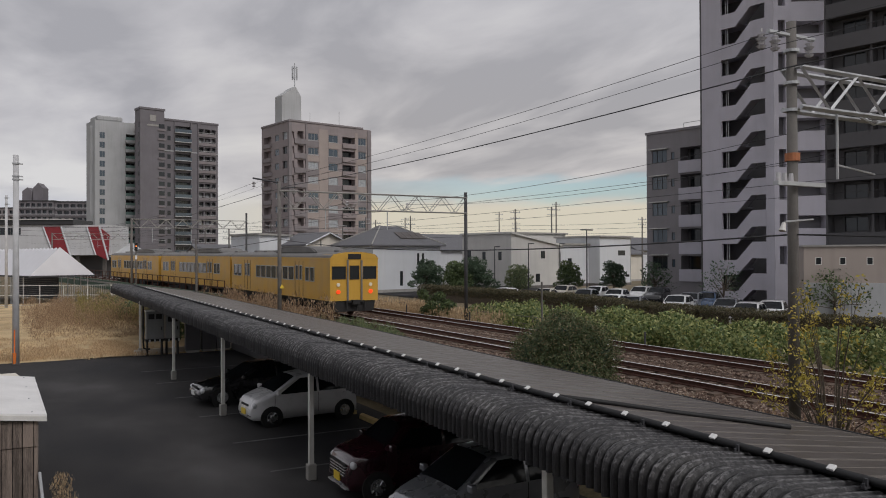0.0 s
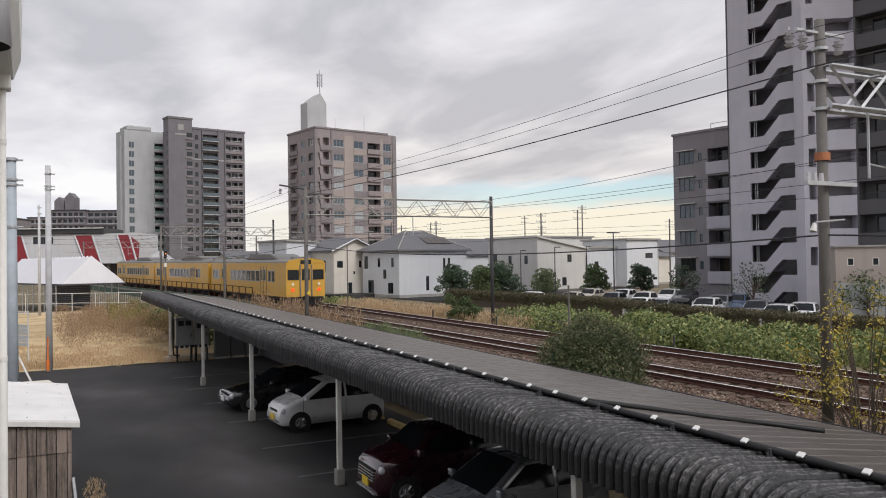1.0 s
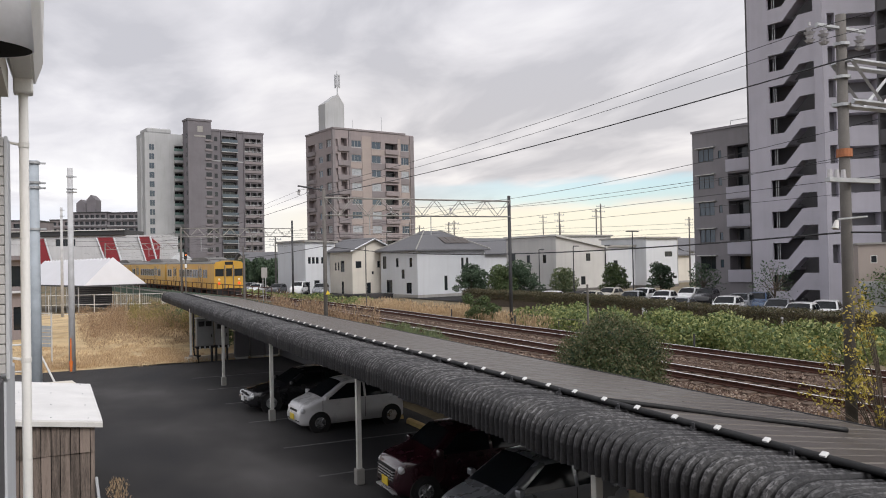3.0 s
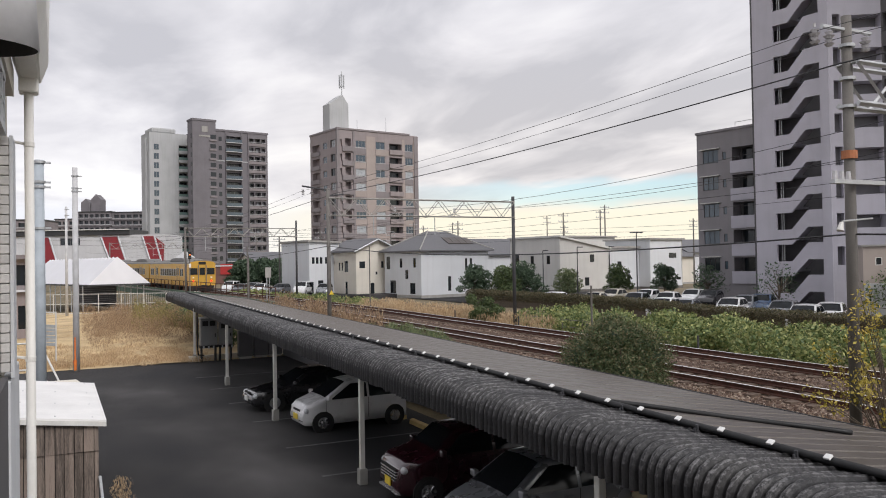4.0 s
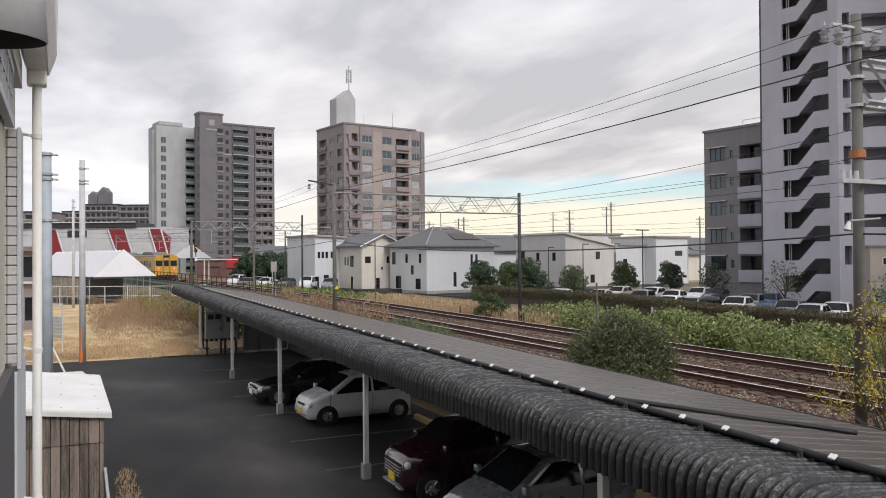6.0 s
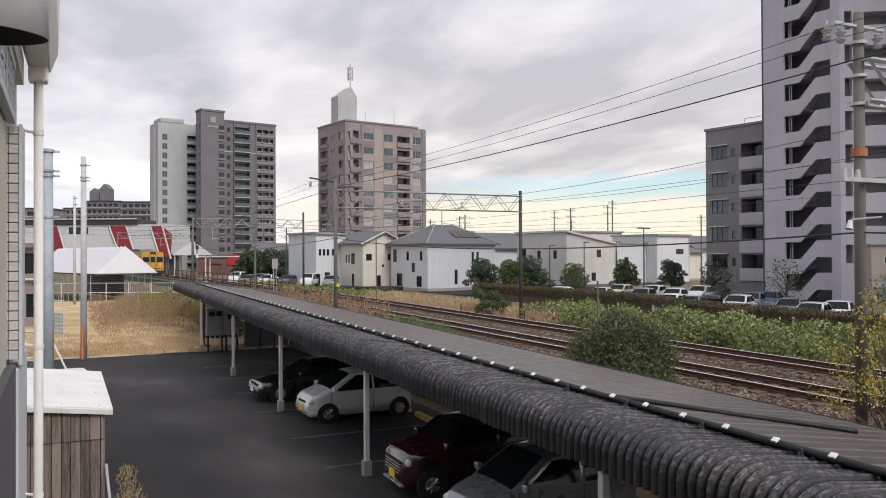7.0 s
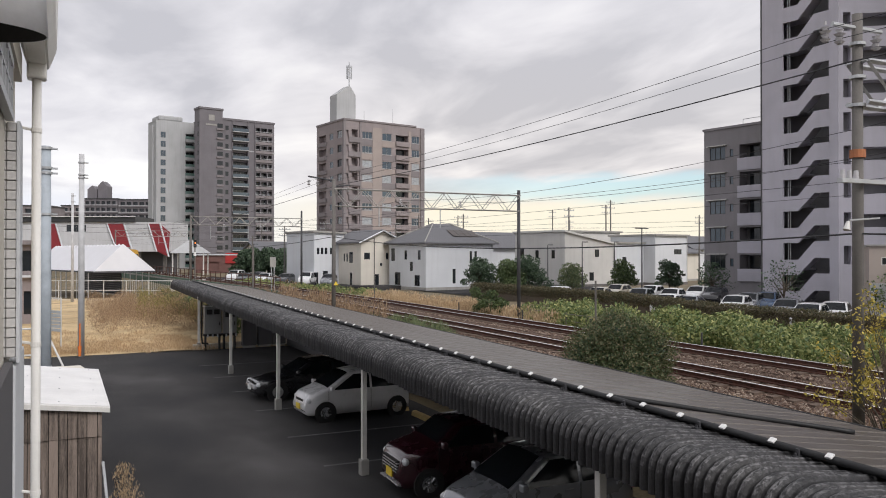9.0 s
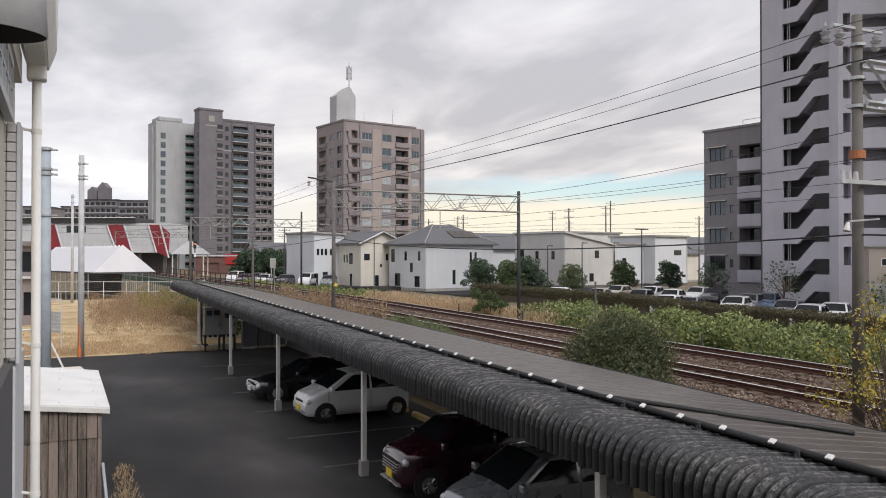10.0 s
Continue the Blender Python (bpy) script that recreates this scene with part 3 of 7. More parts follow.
def build_tracks():
    for i, off in enumerate((0.0, 3.8)):
        tr = thing("railway_track", pose(0, 0, 0), "pair of rusty steel rails on sleepers in brown ballast", "railway track", "railway tracks", "structure")
        bm = B()
        strip(bm, along(off, -30, 330, 3.0), [(-1.95, 1.0), (-1.4, 1.44), (-0.75, 1.44), (-0.62, 1.47), (-0.55, 1.45), (0.55, 1.45), (0.62, 1.47), (0.75, 1.44), (1.4, 1.44), (1.95, 1.0)])
        part("ballast_bed", bm, "ballast", tr)
        for g in (-0.57, 0.57):
            bm = B()
            pts = along(off + g, -30, 330, 3.0)
            z = RAIL_Z
            strip(bm, pts, [(-0.065, z - 0.15), (-0.065, z - 0.125), (-0.012, z - 0.10), (-0.012, z - 0.05), (-0.034, z - 0.035), (-0.034, z - 0.004), (0.034, z - 0.004), (0.034, z - 0.035), (0.012, z - 0.05), (0.012, z - 0.10), (0.065, z - 0.125), (0.065, z - 0.15)])
            # pale, nearly matt strip: the rail's sky sheen is put in its colour
            strip(bm, pts, [(-0.040, z - 0.003), (-0.040, z), (0.040, z), (0.040, z - 0.003)], 1)
            part("rail", bm, ["rail", "rail_top_sheen"], tr, "rusty rail with a polished top, its sky sheen painted pale")
        bm = B()
        box(bm, -1.0, 1.0, -0.12, 0.12, -0.14, 0.0)
        me = mesh_of(bm, "sleeper")
        n = 0
        y = 2.0
        while y < 100:
            a = math.degrees(-math.atan(track_slope(y)))
            part("sleeper", me, "sleeper", tr, at=pose(track_x(y) + off, y, RAIL_Z - 0.155 + climb(y), 0, 0, a))
            y += 0.62
    # loose stones on the ballast
    rng = np.random.default_rng(7)
    base = np.array([(1, 1, 0), (-1, 1, 0.2), (-0.9, -1, 0), (1, -0.8, -0.1), (0.2, 0.1, 1.1), (0, 0, -1)], float)
    faces = [(0, 1, 4), (1, 2, 4), (2, 3, 4), (3, 0, 4), (1, 0, 5), (2, 1, 5), (3, 2, 5), (0, 3, 5)]
    vs, fs = [], []
    for k in range(64000):
        y = 4 + 46 * rng.random() ** 1.6
        off = rng.uniform(-4.2, 6.3)
        x = track_x(y) + off
        inside = -1.8 < off < 5.6
        gap = 1.45 < off < 2.35
        z = climb(y) + (1.45 if inside and not gap else (1.38 if gap else ground_z(x, y) + 0.02))
        s = rng.uniform(0.013, 0.034)
        c, sn = math.cos(k * 1.7), math.sin(k * 1.7)
        o = len(vs)
        for p in base * rng.uniform(0.6, 1.3, (6, 1)) * s:
            vs.append((x + p[0] * c - p[1] * sn, y + p[0] * sn + p[1] * c, z + p[2]))
        fs += [tuple(i + o for i in f) for f in faces]
    me = bpy.data.meshes.new("stones")
    me.from_pydata(vs, [], fs)
    me.materials.append(M["stone"])
    tagged(new("ballast_stones", me), "loose brown and grey ballast stones along the tracks", "ballast", kind="stuff")


build_tracks()


# ---- carport ----
def roof_lift(y):
    return 2.82 + 0.0060 * (y - 5)


def port_x(y):
    return 0.020 * (y - 8)


PORT_Y0, PORT_Y1 = -4.0, 58.0


M["cell_line"] = mat("cell_line", (0.22, 0.20, 0.18), 0.5, 0.1, 4)


def build_carport():
    port = thing("carport", pose(0, 0, 0), "long dark corrugated metal carport roof on white steel posts", "carport")
    # corrugated roof sheets, ribs across the building, with the front edge rolled down
    prof = [(5.84, -0.42), (5.84, -0.16), (5.86, -0.08), (5.91, 0.0), (5.99, 0.05), (6.10, 0.075), (6.28, 0.075), (6.90, 0.0), (8.8, -0.24), (10.75, -0.52)]
    y = PORT_Y0
    pitch = 0.146
    rest = B()
    dent = random.Random(14)
    while y < PORT_Y1:
        bm = B() if 2.5 < y < 40 else rest
        off, drop, tall = dent.uniform(-0.012, 0.012), dent.uniform(-0.02, 0.012), dent.uniform(0.070, 0.092)
        rings = []
        for j, (dy, amp) in enumerate(((0.0, 0), (0.012, 0.1), (0.024, 0.55), (0.045, 0.88), (0.073, 1), (0.101, 0.88), (0.122, 0.55), (0.134, 0.1), (0.146, 0))):
            yy = y + dy
            ring = []
            for k, (px, pz) in enumerate(prof):
                a, b = prof[max(k - 1, 0)], prof[min(k + 1, len(prof) - 1)]
                t = Vector((b[0] - a[0], b[1] - a[1])).normalized()
                h = tall * amp * (1.0 + 0.16 * noise.noise(Vector((px * 3.0, yy * 2.0, pz * 5.0))))
                sag = (off if px < 7 else 0.0) * amp
                ring.append(bm.verts.new((px - t.y * h + port_x(yy) + sag, yy, pz + t.x * h + roof_lift(yy) + sag * 0.5 + (drop if k == 0 else 0.0))))
            rings.append(ring)
        for r, s in zip(rings, rings[1:]):
            for k in range(len(prof) - 1):
                bm.faces.new((r[k], r[k + 1], s[k + 1], s[k]))
        if bm is not rest:
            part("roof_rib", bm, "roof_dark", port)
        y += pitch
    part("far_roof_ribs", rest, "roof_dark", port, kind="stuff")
    # beams and posts
    bm = B()
    for y0 in np.arange(PORT_Y0, PORT_Y1, 6):
        y1 = min(y0 + 6, PORT_Y1)
        for bx, bz in ((6.14, -0.19), (10.5, -0.69)):
            a = Vector((bx + port_x(y0), y0, bz + roof_lift(y0)))
            b = Vector((bx + port_x(y1), y1, bz + roof_lift(y1)))
            rod(bm, a, b, 0.07, n=4)
    part("beam", bm, "dark_pole", port)
    for y in (-0.3, 8.2, 17.2, 25.6, 34.2, 43.7):
        for px, top in ((6.10, -0.26), (10.5, -0.72)):
            bm = B()
            X = px + 0.012 * (y - 8.2)
            box(bm, X - 0.055, X + 0.055, y - 0.055, y + 0.055, 0.30, roof_lift(y) + top, 0.01)
            post = part("post", bm, "white_steel", port, "white painted steel post")
            bm = B()
            box(bm, X - 0.10, X + 0.10, y - 0.10, y + 0.10, 0.0, 0.36, 0.02)
            part("footing", bm, "concrete", post, "concrete footing")
        bm = B()
        rod(bm, (6.1 + port_x(y), y, roof_lift(y) - 0.28), (10.5 + port_x(y), y, roof_lift(y) - 0.76), 0.06, n=4)
        part("rafter", bm, "dark_pole", port)
    # solar panels in two rows on the sheets
    array = thing("solar_array", pose(0, 0, 0), "row of dark solar panels with white clips on a roof", "solar panels")
    slope = math.degrees(math.atan(0.13))
    y = 1.0
    bm = B()
    box(bm, 0, 1.86, 0, 0.715, 0, 0.035, 0.006)
    for c in (0.012, 0.36, 0.703):
        box(bm, 0.01, 1.85, c - 0.004, c + 0.004, 0.033, 0.038, mi=1)
    me = mesh_of(bm, ["panel", "cell_line"])
    while y < PORT_Y1 - 2:
        for k in range(2):
            x = 7.06 + k * 1.88
            z = roof_lift(y) + 0.10 - (x - 6.9) * 0.137
            p = part("solar_panel", me, "panel", array, at=pose(x + port_x(y), y, z, math.degrees(0.006), slope * 1.04, 0))
        y += 0.73
    bm = B()
    pts = [(7.0 + port_x(y), y, roof_lift(y) + 0.13) for y in np.arange(1.0, PORT_Y1 - 1, 1.0)]
    tube(bm, pts, 0.043, 8)
    part("front_pipe", bm, "black", array, "black conduit along the panel edge", smooth=True)
    bm = B()
    tube(bm, [(10.86 + port_x(y), y, roof_lift(y) + 0.125 - 3.96 * 0.137) for y in np.arange(1.0, PORT_Y1 - 1, 1.0)], 0.026, 6)
    part("rear_edge", bm, "black", array, "black edge strip behind the panels")
    bm = B()
    box(bm, -0.05, 0.03, -0.025, 0.025, 0.0, 0.02)
    box(bm, -0.012, 0.012, -0.02, 0.02, 0.02, 0.09)
    rod(bm, (-0.035, 0, 0.015), (-0.035, 0, 0.05), 0.014, n=8)
    stand = mesh_of(bm, "dark_pole")
    y = 5.9 - 1.456 * 2
    while y < 44:
        part("pipe_stand", stand, "dark_pole", array, "small dark bolted stand", at=pose(6.93 + port_x(y), y, roof_lift(y) + 0.075))
        y += 1.456
    bm = B()
    box(bm, -0.034, 0.034, -0.038, 0.038, -0.012, 0.012, 0.004)
    clip = mesh_of(bm, "white")
    y = 5.54 - 0.728 * 4
    while y < 50:
        part("clip", clip, "white", array, "small white clip", at=pose(6.965 + port_x(y), y, roof_lift(y) + 0.172, 0, -32, 0))
        y += 0.728
    bm = B()
    pts = []
    for i in range(26):
        k = i / 25
        y = 9.2 - 1.95 * k
        x = 7.04 + port_x(y) + 2.5 * k
        pts.append((x, y, roof_lift(y) + 0.165 - (x - 6.9) * 0.137 + 0.004 * math.sin(k * 9)))
    tube(bm, pts, 0.034, 8)
    part("cable", bm, "black", array, "loose black cable lying across the panels", smooth=True)


build_carport()


# ---- towers and houses ----
M["green_glass"] = mat("green_balcony_glass", (0.16, 0.24, 0.22), 0.15, 0.1, 1.0, bump=0)
M["pale_tile"] = mat("pale_wall_tile", (0.35, 0.295, 0.27), 0.75, 0.12, 0.4, fine=12)


def tower_b():
    """Tan tiled apartment tower with a pitched lift house."""
    t = thing("apartment_tower", pose(51.2, 153.7, 0.4, 0, 0, 10), "tan and brown tiled apartment tower with a gabled lift house", "apartment building")
    H, W, D, fl = 31.9, 19.4, 12.2, 2.93
    top = H - 0.9
    right, left, wins = [], [], []
    for k in range(10):
        z = top - 2.55 - k * fl
        right += [(0.5, 1.0, z, z + 1.4, 0.4), (1.75, 3.1, z + 0.1, z + 1.7, 1.2), (4.2, 6.5, z + 0.1, z + 1.45, 0.15), (9.0, 11.2, z, z + 1.5, 0.15), (12.3, 15.4, z + 0.05, z + 1.4, 1.3), (16.3, 18.2, z, z + 1.5, 0.15)]
        left += [(1.0, 3.0, z, z + 1.5, 0.3), (4.6, 6.3, z, z + 1.3, 0.15), (7.9, 11.2, z - 0.3, z + 1.3, 1.0)]
        wins += [(4.2, z + 0.1, 2.3, 1.35, 0), (9.0, z, 2.2, 1.5, 0), (16.3, z, 1.9, 1.5, 0)]
    bm = B()
    facade(bm, (0, 0, 0), 0, W, H, right)
    facade(bm, (0, D, 0), -90, D, H, [(D - b, D - a, c, d, e) for a, b, c, d, e in left])
    facade(bm, (W, 0, 0), 90, D, H - 0.8, [])
    facade(bm, (W, D, 0), 180, W, H, [])
    bm.faces.new([bm.verts.new(p) for p in ((0.3, 0.3, H - 0.6), (W - 0.3, 0.3, H - 0.6), (W - 0.3, D, H - 0.6), (0.3, D, H - 0.6))])
    part("wall", bm, "tan_tile", t)
    bm = B()
    box(bm, -0.15, W - 2.0, -0.15, D + 0.1, H, H + 0.35)
    box(bm, W - 2.0, W + 0.1, 0.4, D, H - 0.9, H - 0.6)
    part("parapet", bm, "brown_tile", t)
    for k in range(10):
        z = top - 2.55 - k * fl
        bm = B()
        box(bm, 12.2, 15.6, -0.35, -0.03, z - 0.95, z + 0.05)
        part("balcony", bm, "tan_tile", t)
        bm = B()
        box(bm, 1.0, 3.7, -0.3, -0.03, z - 0.95, z + 0.1)
        part("balcony", bm, "brown_tile", t)
        bm = B()
        box(bm, -0.3, -0.03, 7.6, 11.4, z - 1.1, z - 0.25)
        part("balcony", bm, "brown_tile", t)
        window(t, (0, 0, 0), 0, 4.2, z + 0.1, 2.3, 1.35, 0.15, 3, "alum", "curtain" if k in (2, 3, 6) else "glass_blue")
        window(t, (0, 0, 0), 0, 9.0, z, 2.2, 1.5, 0.15, 2, "alum", "curtain" if k in (3, 5, 6) else "glass_blue")
        window(t, (0, 0, 0), 0, 16.3, z, 1.9, 1.5, 0.15, 3, "alum", "curtain" if k in (2, 3) else "glass_blue")
        window(t, (0, 0, 0), 0, 12.5, z + 0.05, 2.7, 1.35, 1.3, 2, "dark_alum", "glass")
        window(t, (0, D, 0), -90, D - 6.3, z, 1.7, 1.3, 0.15, 2, "alum", "glass_blue")
        window(t, (0, D, 0), -90, D - 3.0, z, 2.0, 1.5, 0.3, 2, "dark_alum", "curtain" if k % 3 == 0 else "glass")
        bm = B()
        box(bm, W - 0.02, W + 0.9, 1.5, 4.5, z - 1.0, z + 0.25)
        part("balcony", bm, "brown_tile", t)
    # vertical piers between the faces
    for x0, x1, y0, y1 in ((-0.25, 0.35, -0.25, 0.35), (3.5, 3.9, -0.22, 0.1), (W - 0.9, W + 0.05, -0.2, 0.1)):
        bm = B()
        box(bm, x0, x1, y0, y1, 0, H - 0.2)
        part("pier", bm, "brown_tile", t)
    for x0, x1 in ((6.7, 8.8), (15.45, 16.1), (18.3, 18.45)):
        bm = B()
        box(bm, x0, x1, -0.05, 0.0, 0, H - 1.0)
        part("pale_band", bm, "pale_tile", t, "paler tile band")
    for k in range(10):
        z = top - 2.55 - k * fl
        for u, w2 in ((4.2, 2.3), (9.0, 2.2), (16.3, 1.9)):
            bm = B()
            box(bm, u - 0.1, u + w2 + 0.1, -0.06, 0.02, z - 0.08, z + 0.02)
            part("window_sill", bm, "pale_wall", t)
    # spandrels of two tile shades, in turn from floor to floor
    for k in range(9):
        z = top - 2.55 - k * fl
        for j, (u0, u1) in enumerate(((3.95, 6.6), (8.9, 12.1), (16.15, 18.25))):
            bm = B()
            box(bm, u0, u1, -0.04, 0.0, z - fl + 1.62, z - 0.12)
            part("spandrel", bm, "pale_tile" if (k + j) % 2 else "brown_tile", t)
    # lift house with a gabled top
    bm = B()
    prism(bm, [(0.75, H - 0.6), (5.2, H - 0.6), (5.2, H + 6.2), (3.8, H + 8.2), (0.75, H + 6.0)], "y", 4.6, 7.6)
    part("lift_house", bm, "pale_wall", t, "pale rendered lift house with a gabled top")
    bm = B()
    rod(bm, (3.8, 4.85, H + 4), (3.8, 4.85, H + 13.2), 0.17, 0.08, 8)
    for a in range(3):
        x, y = 3.8 + 0.5 * math.cos(a * 2.1), 4.85 + 0.5 * math.sin(a * 2.1)
        rod(bm, (x, y, H + 9.6), (x, y, H + 12.4), 0.16, n=6)
        rod(bm, (3.8, 4.85, H + 10), (x, y, H + 10), 0.06, n=5)
        rod(bm, (3.8, 4.85, H + 12), (x, y, H + 12), 0.06, n=5)
    part("antenna", bm, "galv", t, "grey telephone antenna mast")
    bm = B()
    rod(bm, (13.4, 3, H - 0.5), (13.4, 3, H + 4), 0.07, 0.04, 6)
    rod(bm, (13.1, 3, H + 0.4), (13.7, 3, H + 0.4), 0.15, n=6)
    part("antenna", bm, "galv", t)
    bm = B()
    rod(bm, (6.9, 4, H - 0.5), (6.9, 4, H + 3), 0.05, 0.04, 6)
    part("antenna", bm, "galv", t)


def tower_a():
    """Dark brown apartment tower with a lift core and a pale wing."""
    t = thing("apartment_tower", pose(45.7, 258.0, 0.4, 0, 0, 10), "grey-brown apartment tower with a taller core and a pale wing", "apartment building")
    H, fl = 47.5, 2.92
    W, D = 17.4, 14
    ops, sideops = [], []
    for k in range(15):
        z = H - 3.3 - k * fl
        ops += [(3.2, 8.2, z, z + 1.9, 1.4), (11.0, 16.6, z + 0.2, z + 1.7, 1.4)]
        sideops += [(1.5, 3.6, z + 0.2, z + 1.9, 0.8)]
    bm = B()
    facade(bm, (0, 0, 0), 0, W, H, ops)
    facade(bm, (0, D, 0), -90, D, H, [(D - b, D - a, c, d, e) for a, b, c, d, e in sideops])
    facade(bm, (W, 0, 0), 90, D, H, [])
    box(bm, 0, W, 0.3, D, H - 0.5, H - 0.3)
    part("wall", bm, "grey_brown", t)
    bm = B()
    box(bm, -0.2, W + 0.2, -0.2, 0.4, H, H + 0.6)
    box(bm, -0.2, 0.4, 0.4, D, H, H + 0.6)
    part("parapet", bm, "grey_brown", t)
    for k in range(15):
        z = H - 3.3 - k * fl
        for u in (11.3, 14.0):
            window(t, (0, 0, 0), 0, u, z + 0.25, 2.2, 1.4, 1.35, 2, "alum", "glass" if (k + int(u)) % 3 else "curtain")
        window(t, (0, 0, 0), 0, 3.5, z + 0.3, 4.4, 1.6, 1.35, 3, "alum", "glass")
        bm = B()
        box(bm, 3.0, 8.4, -0.9, 0.0, z - 0.35, z - 0.12)
        bal = part("balcony", bm, "pale_wall", t, "pale balcony slab with a glass front")
        bm = B()
        box(bm, 3.05, 8.35, -0.88, -0.82, z - 0.12, z + 0.85)
        part("glass_front", bm, "glass_blue", bal)
        for px in (12.6, 14.9):
            bm = B()
            box(bm, px, px + 0.3, -0.05, 1.3, z + 0.2, z + 1.7)
            part("pier", bm, "grey_brown", t)
    bm = B()
    zb = H - 9.6
    box(bm, -0.06, 3.0, -0.1, 0, zb, zb + 0.35)
    box(bm, 8.6, W + 0.06, -0.1, 0, zb, zb + 0.35)
    part("band", bm, "pale_wall", t, "pale string course")
    for px in (3.0, 8.3, 10.5):
        bm = B()
        box(bm, px, px + 0.3, -0.35, 0, 0, H)
        part("pier", bm, "grey_brown", t)
    # core
    cx, cy = -8.66, -3.7
    bm = B()
    box(bm, cx, cx + 7.3, cy, cy + 4.6, 0, 49.6)
    box(bm, cx + 2.6, cx + 8.66, cy + 4.6, cy + 14, 0, 47.3)
    box(bm, cx - 0.2, cx + 7.5, cy - 0.2, cy + 4.8, 49.6, 50.2)
    part("core", bm, "grey_brown", t, "windowless grey-brown core")
    bm = B()
    box(bm, cx + 2.9, cx + 4.7, cy - 0.12, cy, 46.2, 48.0)
    box(bm, cx + 2.0, cx + 5.5, cy - 0.1, cy, 44.7, 45.2)
    part("sign", bm, "concrete", t, "small white sign shape")
    for k in range(15):
        z = H - 3.3 - k * fl
        bm = B()
        box(bm, cx + 5.6, cx + 7.32, cy - 0.05, cy + 0.3, z, z + 1.3)
        part("opening", bm, "glass", t)
        bm = B()
        box(bm, cx - 0.05, cx + 0.3, cy + 0.8, cy + 1.7, z, z + 1.4)
        part("opening", bm, "glass", t)
        bm = B()
        box(bm, cx + 5.3, cx + 7.6, cy - 0.30, cy - 0.02, z - 0.75, z - 0.25)
        part("balcony", bm, "brown_tile", t)
        bm = B()
        box(bm, 0.9, 1.9, -0.06, 0.0, z + 0.1, z + 1.5)
        part("opening", bm, "glass", t)
        bm = B()
        box(bm, 10.9, 16.7, -0.32, 0.0, z - 0.75, z + 0.12)
        bal = part("balcony", bm, "brown_tile", t)
        bm = B()
        box(bm, 10.9, 16.7, -0.30, -0.22, z + 0.36, z + 0.50)
        part("rail", bm, "pale_wall", bal, "pale balcony rail")
    # pale wing
    wx, wy = -18.0, 9.1
    WH = 47.0
    ops, wops = [], []
    for k in range(15):
        z = WH - 5.2 - k * fl
        wops.append((1.0, 2.6, z, z + 1.8, 0.3))
        ops.append((9.2, 12.6, z - 0.2, z + 1.6, 1.4))
    bm = B()
    facade(bm, (wx, wy, 0), 0, 13, WH, ops)
    facade(bm, (wx, wy + 9, 0), -90, 9, WH, [(9 - b - 3, 9 - a - 3, c, d, e) for a, b, c, d, e in wops])
    box(bm, wx, wx + 13, wy + 0.3, wy + 9, WH - 0.5, WH - 0.3)
    part("wing", bm, "pale_wall", t, "pale rendered wing with a curved parapet")
    bm = B()
    box(bm, wx + 0.8, wx + 8.4, wy + 0.3, wy + 8, WH, WH + 1.6, 0.4)
    box(bm, wx - 0.6, wx, wy + 2.5, wy + 6.5, 0, WH - 1.6)
    part("wing_top", bm, "pale_wall", t)
    for k in range(15):
        z = WH - 5.2 - k * fl
        window(t, (wx, wy, 0), 0, 1.3, z - 0.3, 1.6, 1.9, -0.02, 2, "alum", "glass_blue")
        window(t, (wx, wy, 0), 0, 9.4, z - 0.2, 3.0, 1.7, 1.35, 2, "alum", "glass")
        bm = B()
        box(bm, wx + 9.0, wx + 12.9, wy - 0.5, wy - 0.02, z - 1.1, z - 0.2)
        bal = part("balcony", bm, "pale_wall", t)
        bm = B()
        box(bm, wx + 9.0, wx + 12.9, wy - 0.46, wy - 0.40, z - 0.2, z + 0.65)
        part("glass_front", bm, "green_glass", bal, "green tinted glass front")


